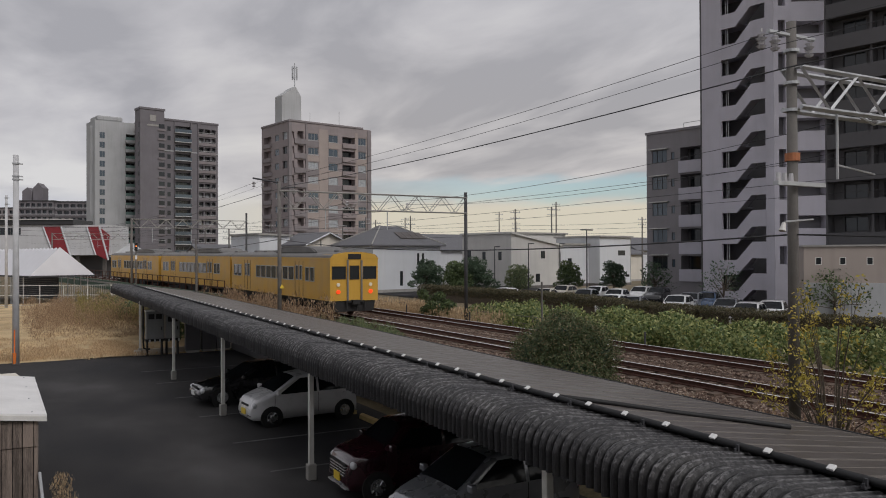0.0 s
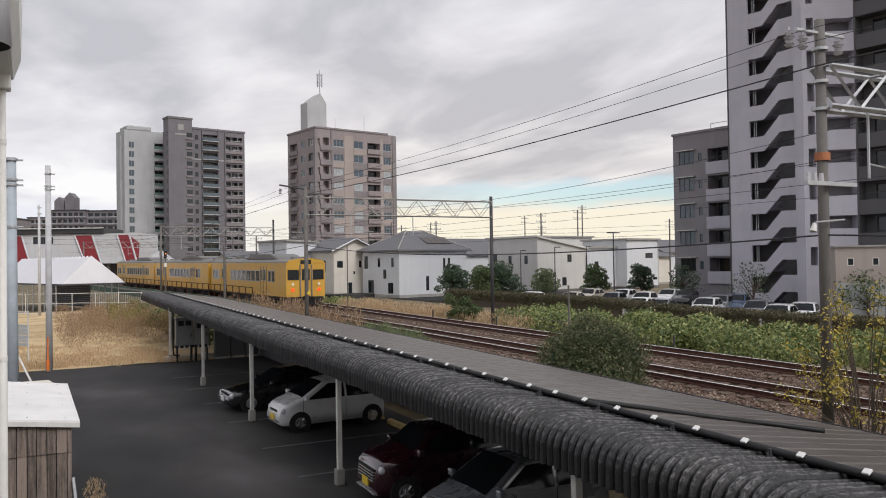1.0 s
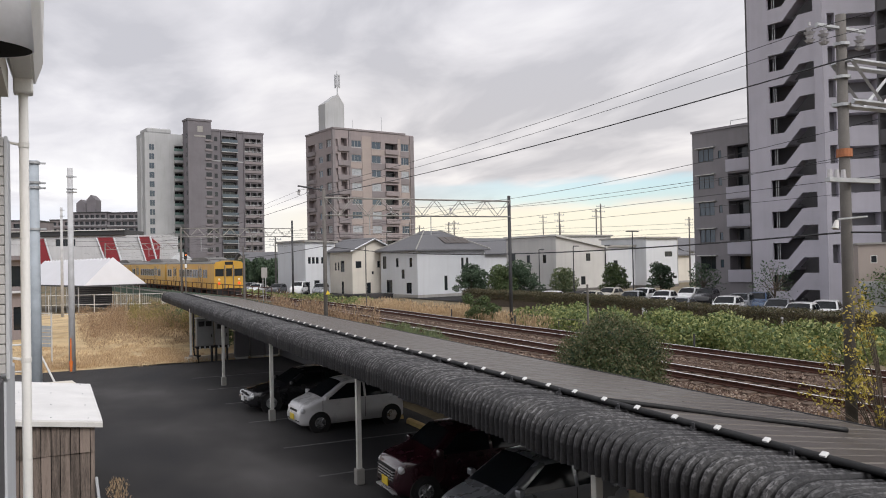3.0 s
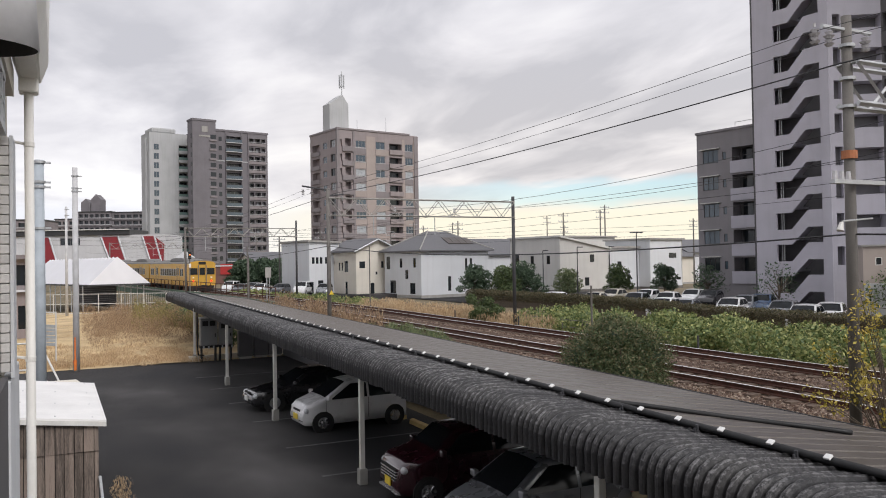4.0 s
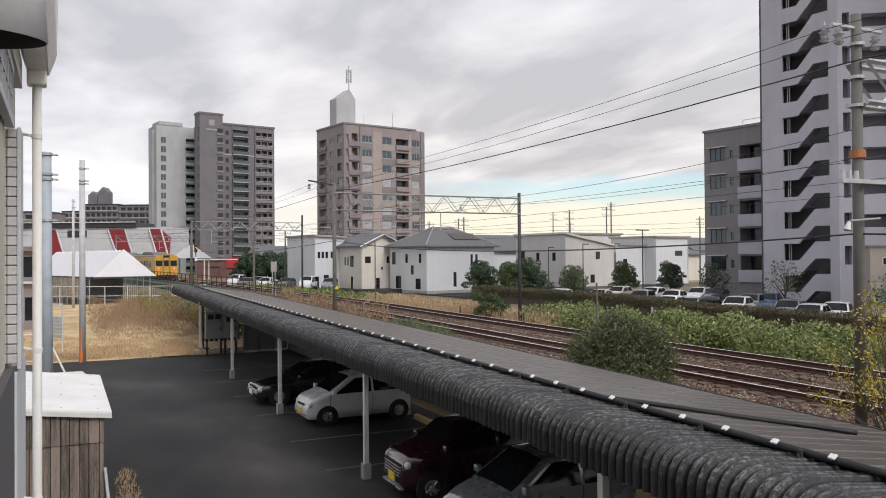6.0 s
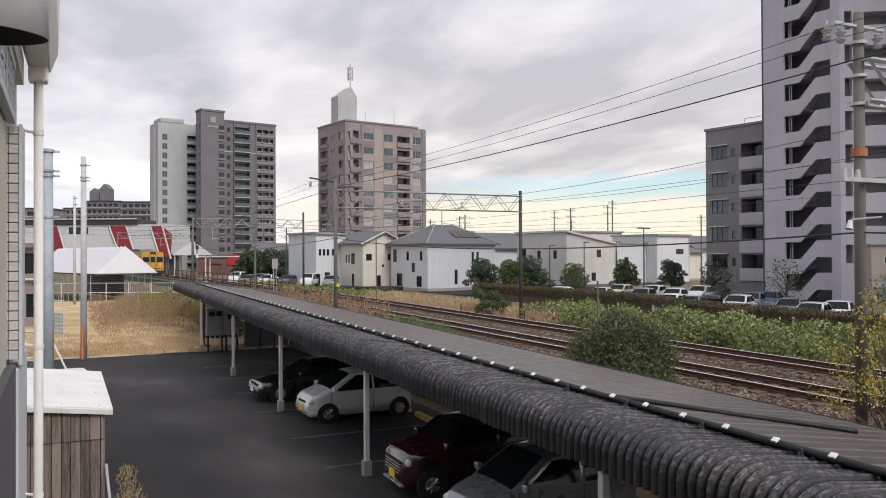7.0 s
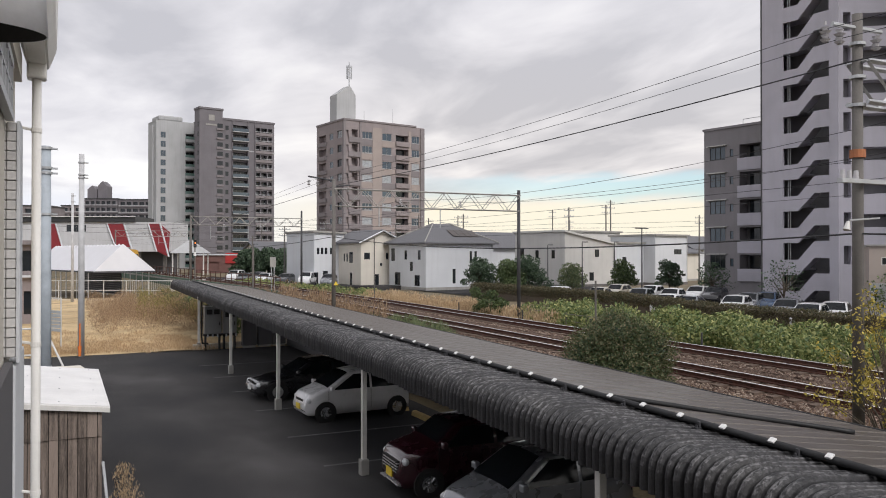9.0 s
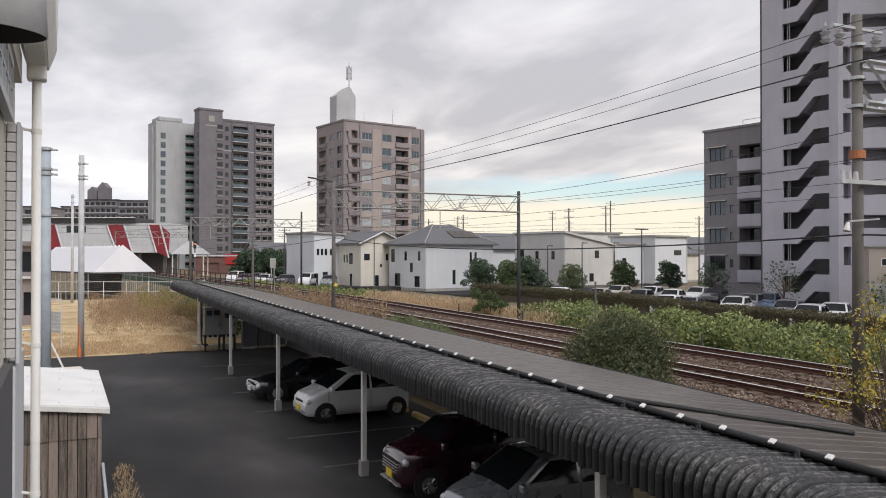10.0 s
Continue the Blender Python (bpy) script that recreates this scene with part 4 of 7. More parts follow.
def tall_tower():
    """The near tower: an open stair on its long side, a slanted link and a balcony wing."""
    t = thing("apartment_tower", pose(58.7, 54.13, 0.3, 0, 0, 10), "pale lilac-grey apartment tower with an open zigzag stair", "apartment building")
    fl, W, H = 2.855, 7.2, 44.0
    z0 = 1.42
    rows = 15
    xs = (2.05, 3.5, 5.02, 6.37)
    bm = B()

    def P(u, z, d=0.0):
        return bm.verts.new((d, -u, z))
    for a, b in ((0.0, xs[0]), (xs[3], W)):
        bm.faces.new((P(a, 0), P(b, 0), P(b, H), P(a, H)))
    prev = [0.0, 0.0, 0.0, 0.0]
    for k in range(-1, rows):
        zb = z0 + k * fl
        lo = (zb, zb, zb + 1.66, zb + 1.66) if k >= 0 else (0.1, 0.1, 0.3, 0.3)
        hi = (zb + 1.50, zb + 1.50, zb + 3.02, zb + 3.02)
        if k < 0:
            hi = (0.12, 0.12, zb + 3.02, zb + 3.02)
        for i in range(3):
            bm.faces.new((P(xs[i], prev[i]), P(xs[i + 1], prev[i + 1]), P(xs[i + 1], lo[i + 1]), P(xs[i], lo[i])))
            bm.faces.new((P(xs[i], lo[i]), P(xs[i + 1], lo[i + 1]), P(xs[i + 1], lo[i + 1], 0.22), P(xs[i], lo[i], 0.22)))
            bm.faces.new((P(xs[i], hi[i]), P(xs[i + 1], hi[i + 1]), P(xs[i + 1], hi[i + 1], 0.22), P(xs[i], hi[i], 0.22)))
        for i in (0, 3):
            bm.faces.new((P(xs[i], lo[i]), P(xs[i], lo[i], 0.22), P(xs[i], hi[i], 0.22), P(xs[i], hi[i])))
        prev = list(hi)
    for i in range(3):
        bm.faces.new((P(xs[i], prev[i]), P(xs[i + 1], prev[i + 1]), P(xs[i + 1], H), P(xs[i], H)))
    facade(bm, (6, 0, 0), 180, 6, H, [])
    part("stair_wall", bm, "lavender", t, "pale lilac wall with slanting stair openings")
    # back wall darker than the lilac face, holding the stairwell's shade in its colour
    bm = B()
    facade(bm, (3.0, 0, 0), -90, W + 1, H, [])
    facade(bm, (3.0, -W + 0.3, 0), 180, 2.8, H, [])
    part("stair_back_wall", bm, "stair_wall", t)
    for k in range(rows):
        zb = z0 + k * fl
        bm = B()
        prism(bm, [(-xs[1], zb - 0.95), (-xs[2] - 0.2, zb + 0.70), (-xs[2] - 0.2, zb + 0.90), (-xs[1], zb - 0.75)], "x", 0.25, 1.6)
        box(bm, 0.25, 2.95, -xs[1], -0.2, zb - 0.95, zb - 0.75)
        box(bm, 0.25, 2.95, -W + 0.35, -xs[2] - 0.2, zb + 0.70, zb + 0.90)
        part("stair_flight", bm, "lavender", t)
        bm = B()
        for i in range(2):
            rod(bm, (0.45, -xs[0] - 0.25 - 0.2 * i, zb - 0.75), (0.45, -xs[0] - 0.25 - 0.2 * i, zb + 1.9), 0.04, n=6)
        part("downpipe", bm, "galv", t)
    bm = B()
    box(bm, 0.5, 6, 0.02, 0.5, 0, 21.4 + 8.2)
    part("side_strip", bm, "dark_wall", t)
    # corner pier
    bm = B()
    box(bm, -0.12, 0.3, -W - 0.05, -xs[3] - 0.12, 0, H)
    part("pier", bm, "lavender", t)
    # slanted link with galleries
    ops = [(0.35, 0.95, 3.95 + k * fl - 0.05, 3.95 + k * fl + 1.55, 0.8) for k in range(14)]
    ops += [(1.5, 4.3, 4.22 + k * fl, 4.22 + k * fl + 1.12, 1.4) for k in range(14)]
    # gallery backs take the same darker grey for the shade in their recesses
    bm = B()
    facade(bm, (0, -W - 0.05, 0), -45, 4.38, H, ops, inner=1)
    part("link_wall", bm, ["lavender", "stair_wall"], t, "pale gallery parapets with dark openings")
    bm = B()
    box(bm, 3.0, 4.5, -10.36, -10.26, 0, H)
    part("return_wall", bm, "dark_wall", t)
    # wing with balconies
    wl = 30.0
    o = (3.1, -10.3, 0)
    ops = []
    for k in range(14):
        z = 4.5 + k * fl
        for j in range(9):
            a = 0.95 + j * 3.3
            ops.append((a, a + 1.95, z - 0.6, z + 0.65, 0.25))
    bm = B()
    facade(bm, (o[0] + 1.3, o[1] + 0.0, 0), -90, wl, H, ops, inner=1)
    facade(bm, (o[0] + 1.3, o[1] - wl, 0), 0, 12, H, [])
    box(bm, 0.2, 14, -10.3 - wl, 0, H, H + 0.3)
    part("balcony_wing", bm, ["dark_wall", "glass"], t, "dark grey wing with balconies on every floor")
    for k in range(14):
        z = 4.5 + k * fl
        bm = B()
        box(bm, o[0] - 0.02, o[0] + 0.13, o[1] - wl, o[1], z - 2.0, z - 0.72)
        box(bm, o[0] + 0.13, o[0] + 1.28, o[1] - wl, o[1], z - 2.0, z - 1.8)
        part("balcony", bm, "dark_wall", t, "dark grey balcony front")
        for j in range(9):
            window(t, (o[0] + 1.3, o[1], 0), -90, 0.95 + j * 3.3, z - 0.6, 1.95, 1.25, 0.2, 2, "dark_alum", "glass")
    bm = B()
    for j in range(1, 8):
        y = o[1] - 0.4 - j * 3.3
        box(bm, o[0] + 0.35, o[0] + 1.28, y - 0.1, y + 0.1, 1.0, H)
    part("party_wall", bm, "dark_wall", t)


def small_block():
    t = thing("apartment_block", pose(63.1, 66.2, 0.4, 0, 0, 10), "brown-grey five storey apartment block with pale balconies", "apartment building")
    H, fl = 18.0, 2.89
    ops = []
    for k in range(5):
        z = H - 3.0 - k * fl
        ops += [(0.75, 2.65, z - 0.25, z + 1.15, 0.14), (3.2, 3.62, z - 0.05, z + 0.8, 0.14), (4.35, 9.6, z - 0.3, z + 1.15, 1.4)]
    bm = B()
    # backs of the openings use a dark wall colour in place of recess shade
    facade(bm, (0, 0, 0), -90, 12, H, ops, inner=1)
    facade(bm, (8, 0, 0), 180, 8, H, [])
    facade(bm, (0, -12, 0), 0, 8, H, [])
    box(bm, 0.02, 8, -12, -0.02, H - 0.5, H - 0.2)
    part("wall", bm, ["slate_tile", "dark_wall"], t)
    bm = B()
    box(bm, -0.12, 8, -12, 0.12, H, H + 0.25)
    part("parapet", bm, "slate_tile", t)
    bm = B()
    for y in (-4.6, -7.6):
        rod(bm, (0.3, y, H), (0.3, y, H + 0.8), 0.03, n=5)
    rod(bm, (0.3, -4.6, H + 0.8), (0.3, -7.6, H + 0.8), 0.03, n=5)
    part("roof_rail", bm, "galv", t)
    for k in range(5):
        z = H - 3.0 - k * fl
        window(t, (0, 0, 0), -90, 0.75, z - 0.25, 1.9, 1.4, 0.1, 3, "dark_alum", "glass_blue" if k < 4 else "glass")
        window(t, (0, 0, 0), -90, 3.2, z - 0.05, 0.42, 0.85, 0.1, 1, "dark_alum", "glass_blue")
        window(t, (0, 0, 0), -90, 4.7, z - 0.3, 3.6, 1.4, 1.35, 3, "dark_alum", "glass")
        bm = B()
        box(bm, -0.35, 0, -2.9, -0.5, z + 1.22, z + 1.30)
        part("awning", bm, "white_steel", t, "pale awning")
        bm = B()
        box(bm, -0.18, -0.02, -9.9, -4.2, z - 1.55, z - 0.28)
        part("balcony", bm, "lavender", t, "pale balcony front")


def low_building():
    t = thing("low_building", pose(50.3, 37.1, 0.3, 0, 0, -50), "low beige building with small square windows over a pale base", "building")
    bm = B()
    ops = [(u, u + 0.42, 4.0, 4.55, 0.12) for u in (0.75, 2.3, 4.0, 5.7, 7.4, 9.1, 10.8)]
    facade(bm, (0, 0, 0), 0, 18, 5.3, ops)
    facade(bm, (0, 9, 0), -90, 9, 5.3, [])
    box(bm, 0.02, 18, 0.02, 9, 5.1, 5.25)
    part("wall", bm, "beige", t)
    bm = B()
    box(bm, -0.1, 18, -0.12, 9, 5.3, 5.42)
    part("coping", bm, "concrete", t)
    bm = B()
    for i in range(6):
        bm = B()
        box(bm, i * 3.0 + 0.02, i * 3.0 + 2.98, -0.16, -0.02, -0.3, 2.75)
        part("base_panel", bm, "pale_wall", t, "pale base panel")
    for u in (0.75, 2.3, 4.0, 5.7, 7.4, 9.1, 10.8):
        window(t, (0, 0, 0), 0, u, 4.0, 0.42, 0.55, 0.06, 1, "white_steel", "glass")


def gable_house(name, at, w, d, eave, ridge, wall, label, along_x=True, hip=False, wins=()):
    h = thing(name, at, label, "house")
    bm = B()
    ops = [(a, b, c, e, 0.1) for f, a, b, c, e in wins if f == "front"]
    facade(bm, (0, 0, 0), 0, w, eave, ops)
    facade(bm, (0, d, 0), -90, d, eave, [(d - b, d - a, c, e, 0.1) for f, a, b, c, e in wins if f == "side"])
    facade(bm, (w, 0, 0), 90, d, eave, [])
    facade(bm, (w, d, 0), 180, w, eave, [])
    if not hip:
        pts = [(0, eave), (d, eave), (d / 2, ridge)] if along_x else [(0, eave), (w, eave), (w / 2, ridge)]
        prism(bm, pts, "x" if along_x else "y", 0.0 if along_x else 0.0, w if along_x else d)
    part("wall", bm, wall, h)
    bm = B()
    o = 0.55
    if hip:
        base = [(-o, -o), (w + o, -o), (w + o, d + o), (-o, d + o)]
        k = 0.12 * w
        tops = [(w / 2 - k, d / 2, ridge), (w / 2 + k, d / 2, ridge)]
        lo = [bm.verts.new((x, y, eave + 0.02)) for x, y in base]
        hi = [bm.verts.new((x, y, eave + 0.2)) for x, y in base]
        tt = [bm.verts.new(p) for p in tops]
        bm.faces.new(lo[::-1])
        for i in range(4):
            bm.faces.new((lo[i], lo[(i + 1) % 4], hi[(i + 1) % 4], hi[i]))
        bm.faces.new((hi[0], hi[1], tt[1], tt[0]))
        bm.faces.new((hi[1], hi[2], tt[1]))
        bm.faces.new((hi[2], hi[3], tt[0], tt[1]))
        bm.faces.new((hi[3], hi[0], tt[0]))
        part("roof", bm, "roof_tile", h, "grey slate hipped roof")
        bm = B()
        for a, b in ((hi0, tt0) for hi0, tt0 in zip([(-o, -o, eave + 0.24), (w + o, -o, eave + 0.24), (w + o, d + o, eave + 0.24), (-o, d + o, eave + 0.24)], [tops[0], tops[1], tops[1], tops[0]])):
            rod(bm, a, (b[0], b[1], b[2] + 0.05), 0.09, n=5)
        part("ridge_tiles", bm, "concrete", h)
        rise = (ridge - eave - 0.2) / (d / 2 + o)
        for k in range(4):
            bm = B()
            x0, y0, y1 = w * 0.46 + k * 1.05, 0.9, 2.5
            v = [bm.verts.new((x, y, eave + 0.2 + (y + o) * rise + 0.14 + dz)) for dz in (0, -0.05) for x, y in ((x0, y0), (x0 + 1.0, y0), (x0 + 1.0, y1), (x0, y1))]
            for q in ((0, 1, 2, 3), (7, 6, 5, 4), (0, 4, 5, 1), (1, 5, 6, 2), (2, 6, 7, 3), (3, 7, 4, 0)):
                bm.faces.new([v[i] for i in q])
            part("solar_panel", bm, "panel", h, "dark roof solar panel")
    else:
        t = 0.22
        s = (ridge - eave) / ((d if along_x else w) / 2)
        e = o * s
        half = (d if along_x else w) / 2
        L = d if along_x else w
        pts = [(-o, eave - e), (half, ridge), (L + o, eave - e), (L + o, eave - e + t), (half, ridge + t), (-o, eave - e + t)]
        prism(bm, pts, "x" if along_x else "y", -o, (w if along_x else d) + o)
        part("roof", bm, "roof_tile", h, "grey slate gabled roof")
        if not along_x:
            bm = B()
            for x0, z0, x1, z1 in ((-o, eave - e, half, ridge), (half, ridge, L + o, eave - e)):
                rod(bm, (x0, -o - 0.03, z0 + 0.05), (x1, -o - 0.03, z1 + 0.05), 0.10, n=4)
            part("barge_board", bm, "white_wall", h, "white barge board")
    for f, a, b, c, e in wins:
        if f == "front":
            window(h, (0, 0, 0), 0, a, c, b - a, e - c, 0.08, 2 if b - a > 1 else 1, "dark_alum", "glass")
        else:
            window(h, (0, d, 0), -90, d - b, c, b - a, e - c, 0.08, 2 if b - a > 1 else 1, "dark_alum", "glass")
    bm = B()
    box(bm, -0.04, w + 0.04, -0.04, d + 0.04, -0.4, 0.35)
    part("plinth", bm, "concrete", h)
    return h


def flat_house(at, w, d, h0, h1, wall, label, wins=()):
    """A house with a single-pitch roof, h0 high on its left edge and h1 on its right."""
    h = thing("house", at, label, "house")
    lo = min(h0, h1)
    bm = B()
    facade(bm, (0, 0, 0), 0, w, lo, [(a, b, c, e, 0.1) for f, a, b, c, e in wins if f == "front"])
    facade(bm, (0, d, 0), -90, d, lo, [(d - b, d - a, c, e, 0.1) for f, a, b, c, e in wins if f == "side"])
    facade(bm, (w, 0, 0), 90, d, lo, [])
    facade(bm, (w, d, 0), 180, w, lo, [])
    if abs(h0 - h1) > 0.05:
        prism(bm, [(0, lo), (w, lo), (0, h0)] if h0 > h1 else [(0, lo), (w, lo), (w, h1)], "y", 0, d)
    part("wall", bm, wall, h)
    bm = B()
    prism(bm, [(-0.3, h0 + 0.02), (w + 0.3, h1 + 0.02), (w + 0.3, h1 + 0.28), (-0.3, h0 + 0.28)], "y", -0.35, d + 0.3)
    part("roof", bm, "white_steel" if h0 > h1 + 1 else "concrete", h, "pale roof edge")
    for f, a, b, c, e in wins:
        o, ang, u = ((0, 0, 0), 0, a) if f == "front" else ((0, d, 0), -90, d - b)
        window(h, o, ang, u, c, b - a, e - c, 0.08, 2 if b - a > 0.9 else 1, "dark_alum", "glass")
    bm = B()
    box(bm, -0.04, w + 0.04, -0.04, d + 0.04, -0.4, 0.3)
    part("plinth", bm, "pole", h)
    bm = B()
    rod(bm, (w - 0.12, -0.07, 0.3), (w - 0.12, -0.07, min(h0, h1)), 0.05, n=8)
    part("drainpipe", bm, "white_steel", h)
    return h


def houses():
    gable_house("house", pose(41.6, 92.3, 0.5, 0, 0, 10), 11.0, 8.8, 5.9, 8.7, "white_wall", "white rendered two storey house with a hipped grey roof", hip=True,
                wins=[("front", 4.2, 4.7, 0.8, 2.7), ("front", 7.0, 7.4, 3.6, 5.0), ("front", 7.8, 8.2, 3.6, 5.0), ("side", 1.2, 1.8, 3.9, 5.1), ("side", 4.4, 5.0, 3.9, 5.1), ("side", 3.0, 3.7, 2.4, 3.6), ("side", 7.4, 8.3, 3.7, 5.4), ("side", 1.4, 2.6, 0.5, 1.9), ("side", 6.0, 7.4, 0.5, 2.2)])
    gable_house("house", pose(36.0, 101.0, 0.5, 0, 0, 10), 6.4, 7.6, 6.3, 7.75, "cream_wall", "cream two storey house with a grey gabled roof", along_x=False,
                wins=[("front", 0.5, 1.4, 3.9, 4.8), ("front", 3.9, 4.3, 3.9, 4.8), ("front", 3.0, 3.3, 3.0, 3.4), ("side", 2.2, 3.2, 3.4, 4.9), ("side", 3.6, 4.0, 3.6, 4.7), ("side", 4.4, 4.8, 3.6, 4.7), ("front", 2.2, 2.8, 0.3, 1.9), ("front", 4.6, 5.3, 0.3, 1.6), ("side", 2.4, 3.0, 0.3, 2.1)])
    flat_house(pose(31.2, 106.5, 0.5, 0, 0, 10), 4.6, 9, 7.6, 7.4, "white_wall", "white flat-roofed two storey house",
               wins=[("front", 0.4, 0.8, 4.6, 5.5), ("front", 1.0, 1.4, 4.6, 5.5), ("front", 1.6, 2.0, 4.6, 5.5), ("front", 2.4, 3.2, 4.6, 5.5), ("front", 1.3, 2.1, 1.0, 2.3), ("front", 0.1, 0.6, 0.2, 2.1)])
    flat_house(pose(63.6, 93.7, 0.5, 0, 0, 10), 9.9, 10.6, 7.75, 6.0, "off_white", "grey-white house with a single-pitch roof",
               wins=[("front", 6.0, 6.9, 4.2, 5.3), ("front", 4.9, 5.8, 0.8, 2.0), ("side", 2.0, 2.7, 4.0, 5.2), ("side", 5.4, 6.1, 4.0, 5.2), ("side", 8.6, 10.0, 3.9, 5.5)])
    flat_house(pose(73.4, 96.0, 0.5, 0, 0, 10), 7.4, 9, 6.2, 6.2, "white_wall", "pale flat-roofed house wing",
               wins=[("front", 0.4, 0.8, 3.6, 5.2), ("front", 2.4, 3.3, 3.6, 4.2), ("front", 4.5, 5.2, 0.3, 2.2)])
    flat_house(pose(73.0, 106.5, 0.5, 0, 0, 10), 12.0, 8, 8.2, 8.2, "off_white", "pale flat-roofed house set behind others")
    flat_house(pose(80.9, 95.1, 0.5, 0, 0, 10), 7.6, 9, 7.4, 7.4, "white_wall", "pale flat-roofed house block",
               wins=[("front", 4.4, 6.2, 4.6, 5.4), ("front", 5.4, 6.0, 1.2, 1.6), ("front", 6.2, 7.2, 1.2, 1.6)])


tower_b()
tower_a()
tall_tower()
small_block()
low_building()
houses()


# ---- railway masts, wires and bridge ----
def truss(bm, a, b, depth, n, r=0.05):
    """A lattice beam of angle iron between two points."""
    a, b = Vector(a), Vector(b)
    dn = Vector((0, 0, -depth))
    side = (b - a).normalized().cross(Vector((0, 0, 1))) * 0.22
    for s in (side, -side):
        rod(bm, a + s, b + s, r, n=4)
        rod(bm, a + s + dn, b + s + dn, r, n=4)
        for i in range(n):
            p, q = a + (b - a) * (i / n), a + (b - a) * ((i + 0.5) / n)
            e = a + (b - a) * ((i + 1) / n)
            rod(bm, p + s, q + s + dn, r * 0.7, n=4)
            rod(bm, q + s + dn, e + s, r * 0.7, n=4)
    for i in range(n + 1):
        p = a + (b - a) * (i / n)
        rod(bm, p + side, p - side, r * 0.6, n=4)


def insulator(bm, p, up=True):
    x, y, z = p
    s = 1 if up else -1
    for k, r in enumerate((0.08, 0.11, 0.08, 0.10)):
        rod(bm, (x, y, z + s * (0.05 + k * 0.075)), (x, y, z + s * (0.10 + k * 0.075)), r, r * 0.55, 10)


def portal(y, x0, x1, z0, z1, ztop, beam, label, mats=("pole", "dark_pole"), arms=True):
    p = thing("catenary_portal", pose(0, 0, 0), label, "catenary mast", "catenary portals")
    for x, m, top in ((x0, mats[0], ztop[0]), (x1, mats[1], ztop[1])):
        bm = B()
        g = ground_z(x, y) - 0.3
        rod(bm, (x, y, g), (x, y, top), 0.116, 0.098, 14)
        part("mast", bm, m, p, smooth=True)
    bm = B()
    truss(bm, (x0, y, beam), (x1, y, beam), z0, max(4, int((x1 - x0) / 1.6)), z1)
    part("beam", bm, "galv" if y < 20 else "concrete", p, "lattice steel beam")
    # hangers for the wires over each track
    for off in (0.0, 3.8):
        x = track_x(y) + off
        bm = B()
        rod(bm, (x - 0.5, y, beam - z0), (x, y, 7.85), 0.025, n=5)
        rod(bm, (x + 0.5, y, beam - z0), (x, y, 7.85), 0.025, n=5)
        rod(bm, (x - 1.3, y, beam - z0), (x - 1.3, y, 6.6), 0.03, n=5)
        rod(bm, (x - 1.3, y, 6.9), (x, y, 6.76), 0.02, n=5)
        h = part("hanger", bm, "galv", p)
        bm = B()
        insulator(bm, (x, y, 7.85))
        part("insulator", bm, "insulator", h, "white porcelain insulator")
    return p


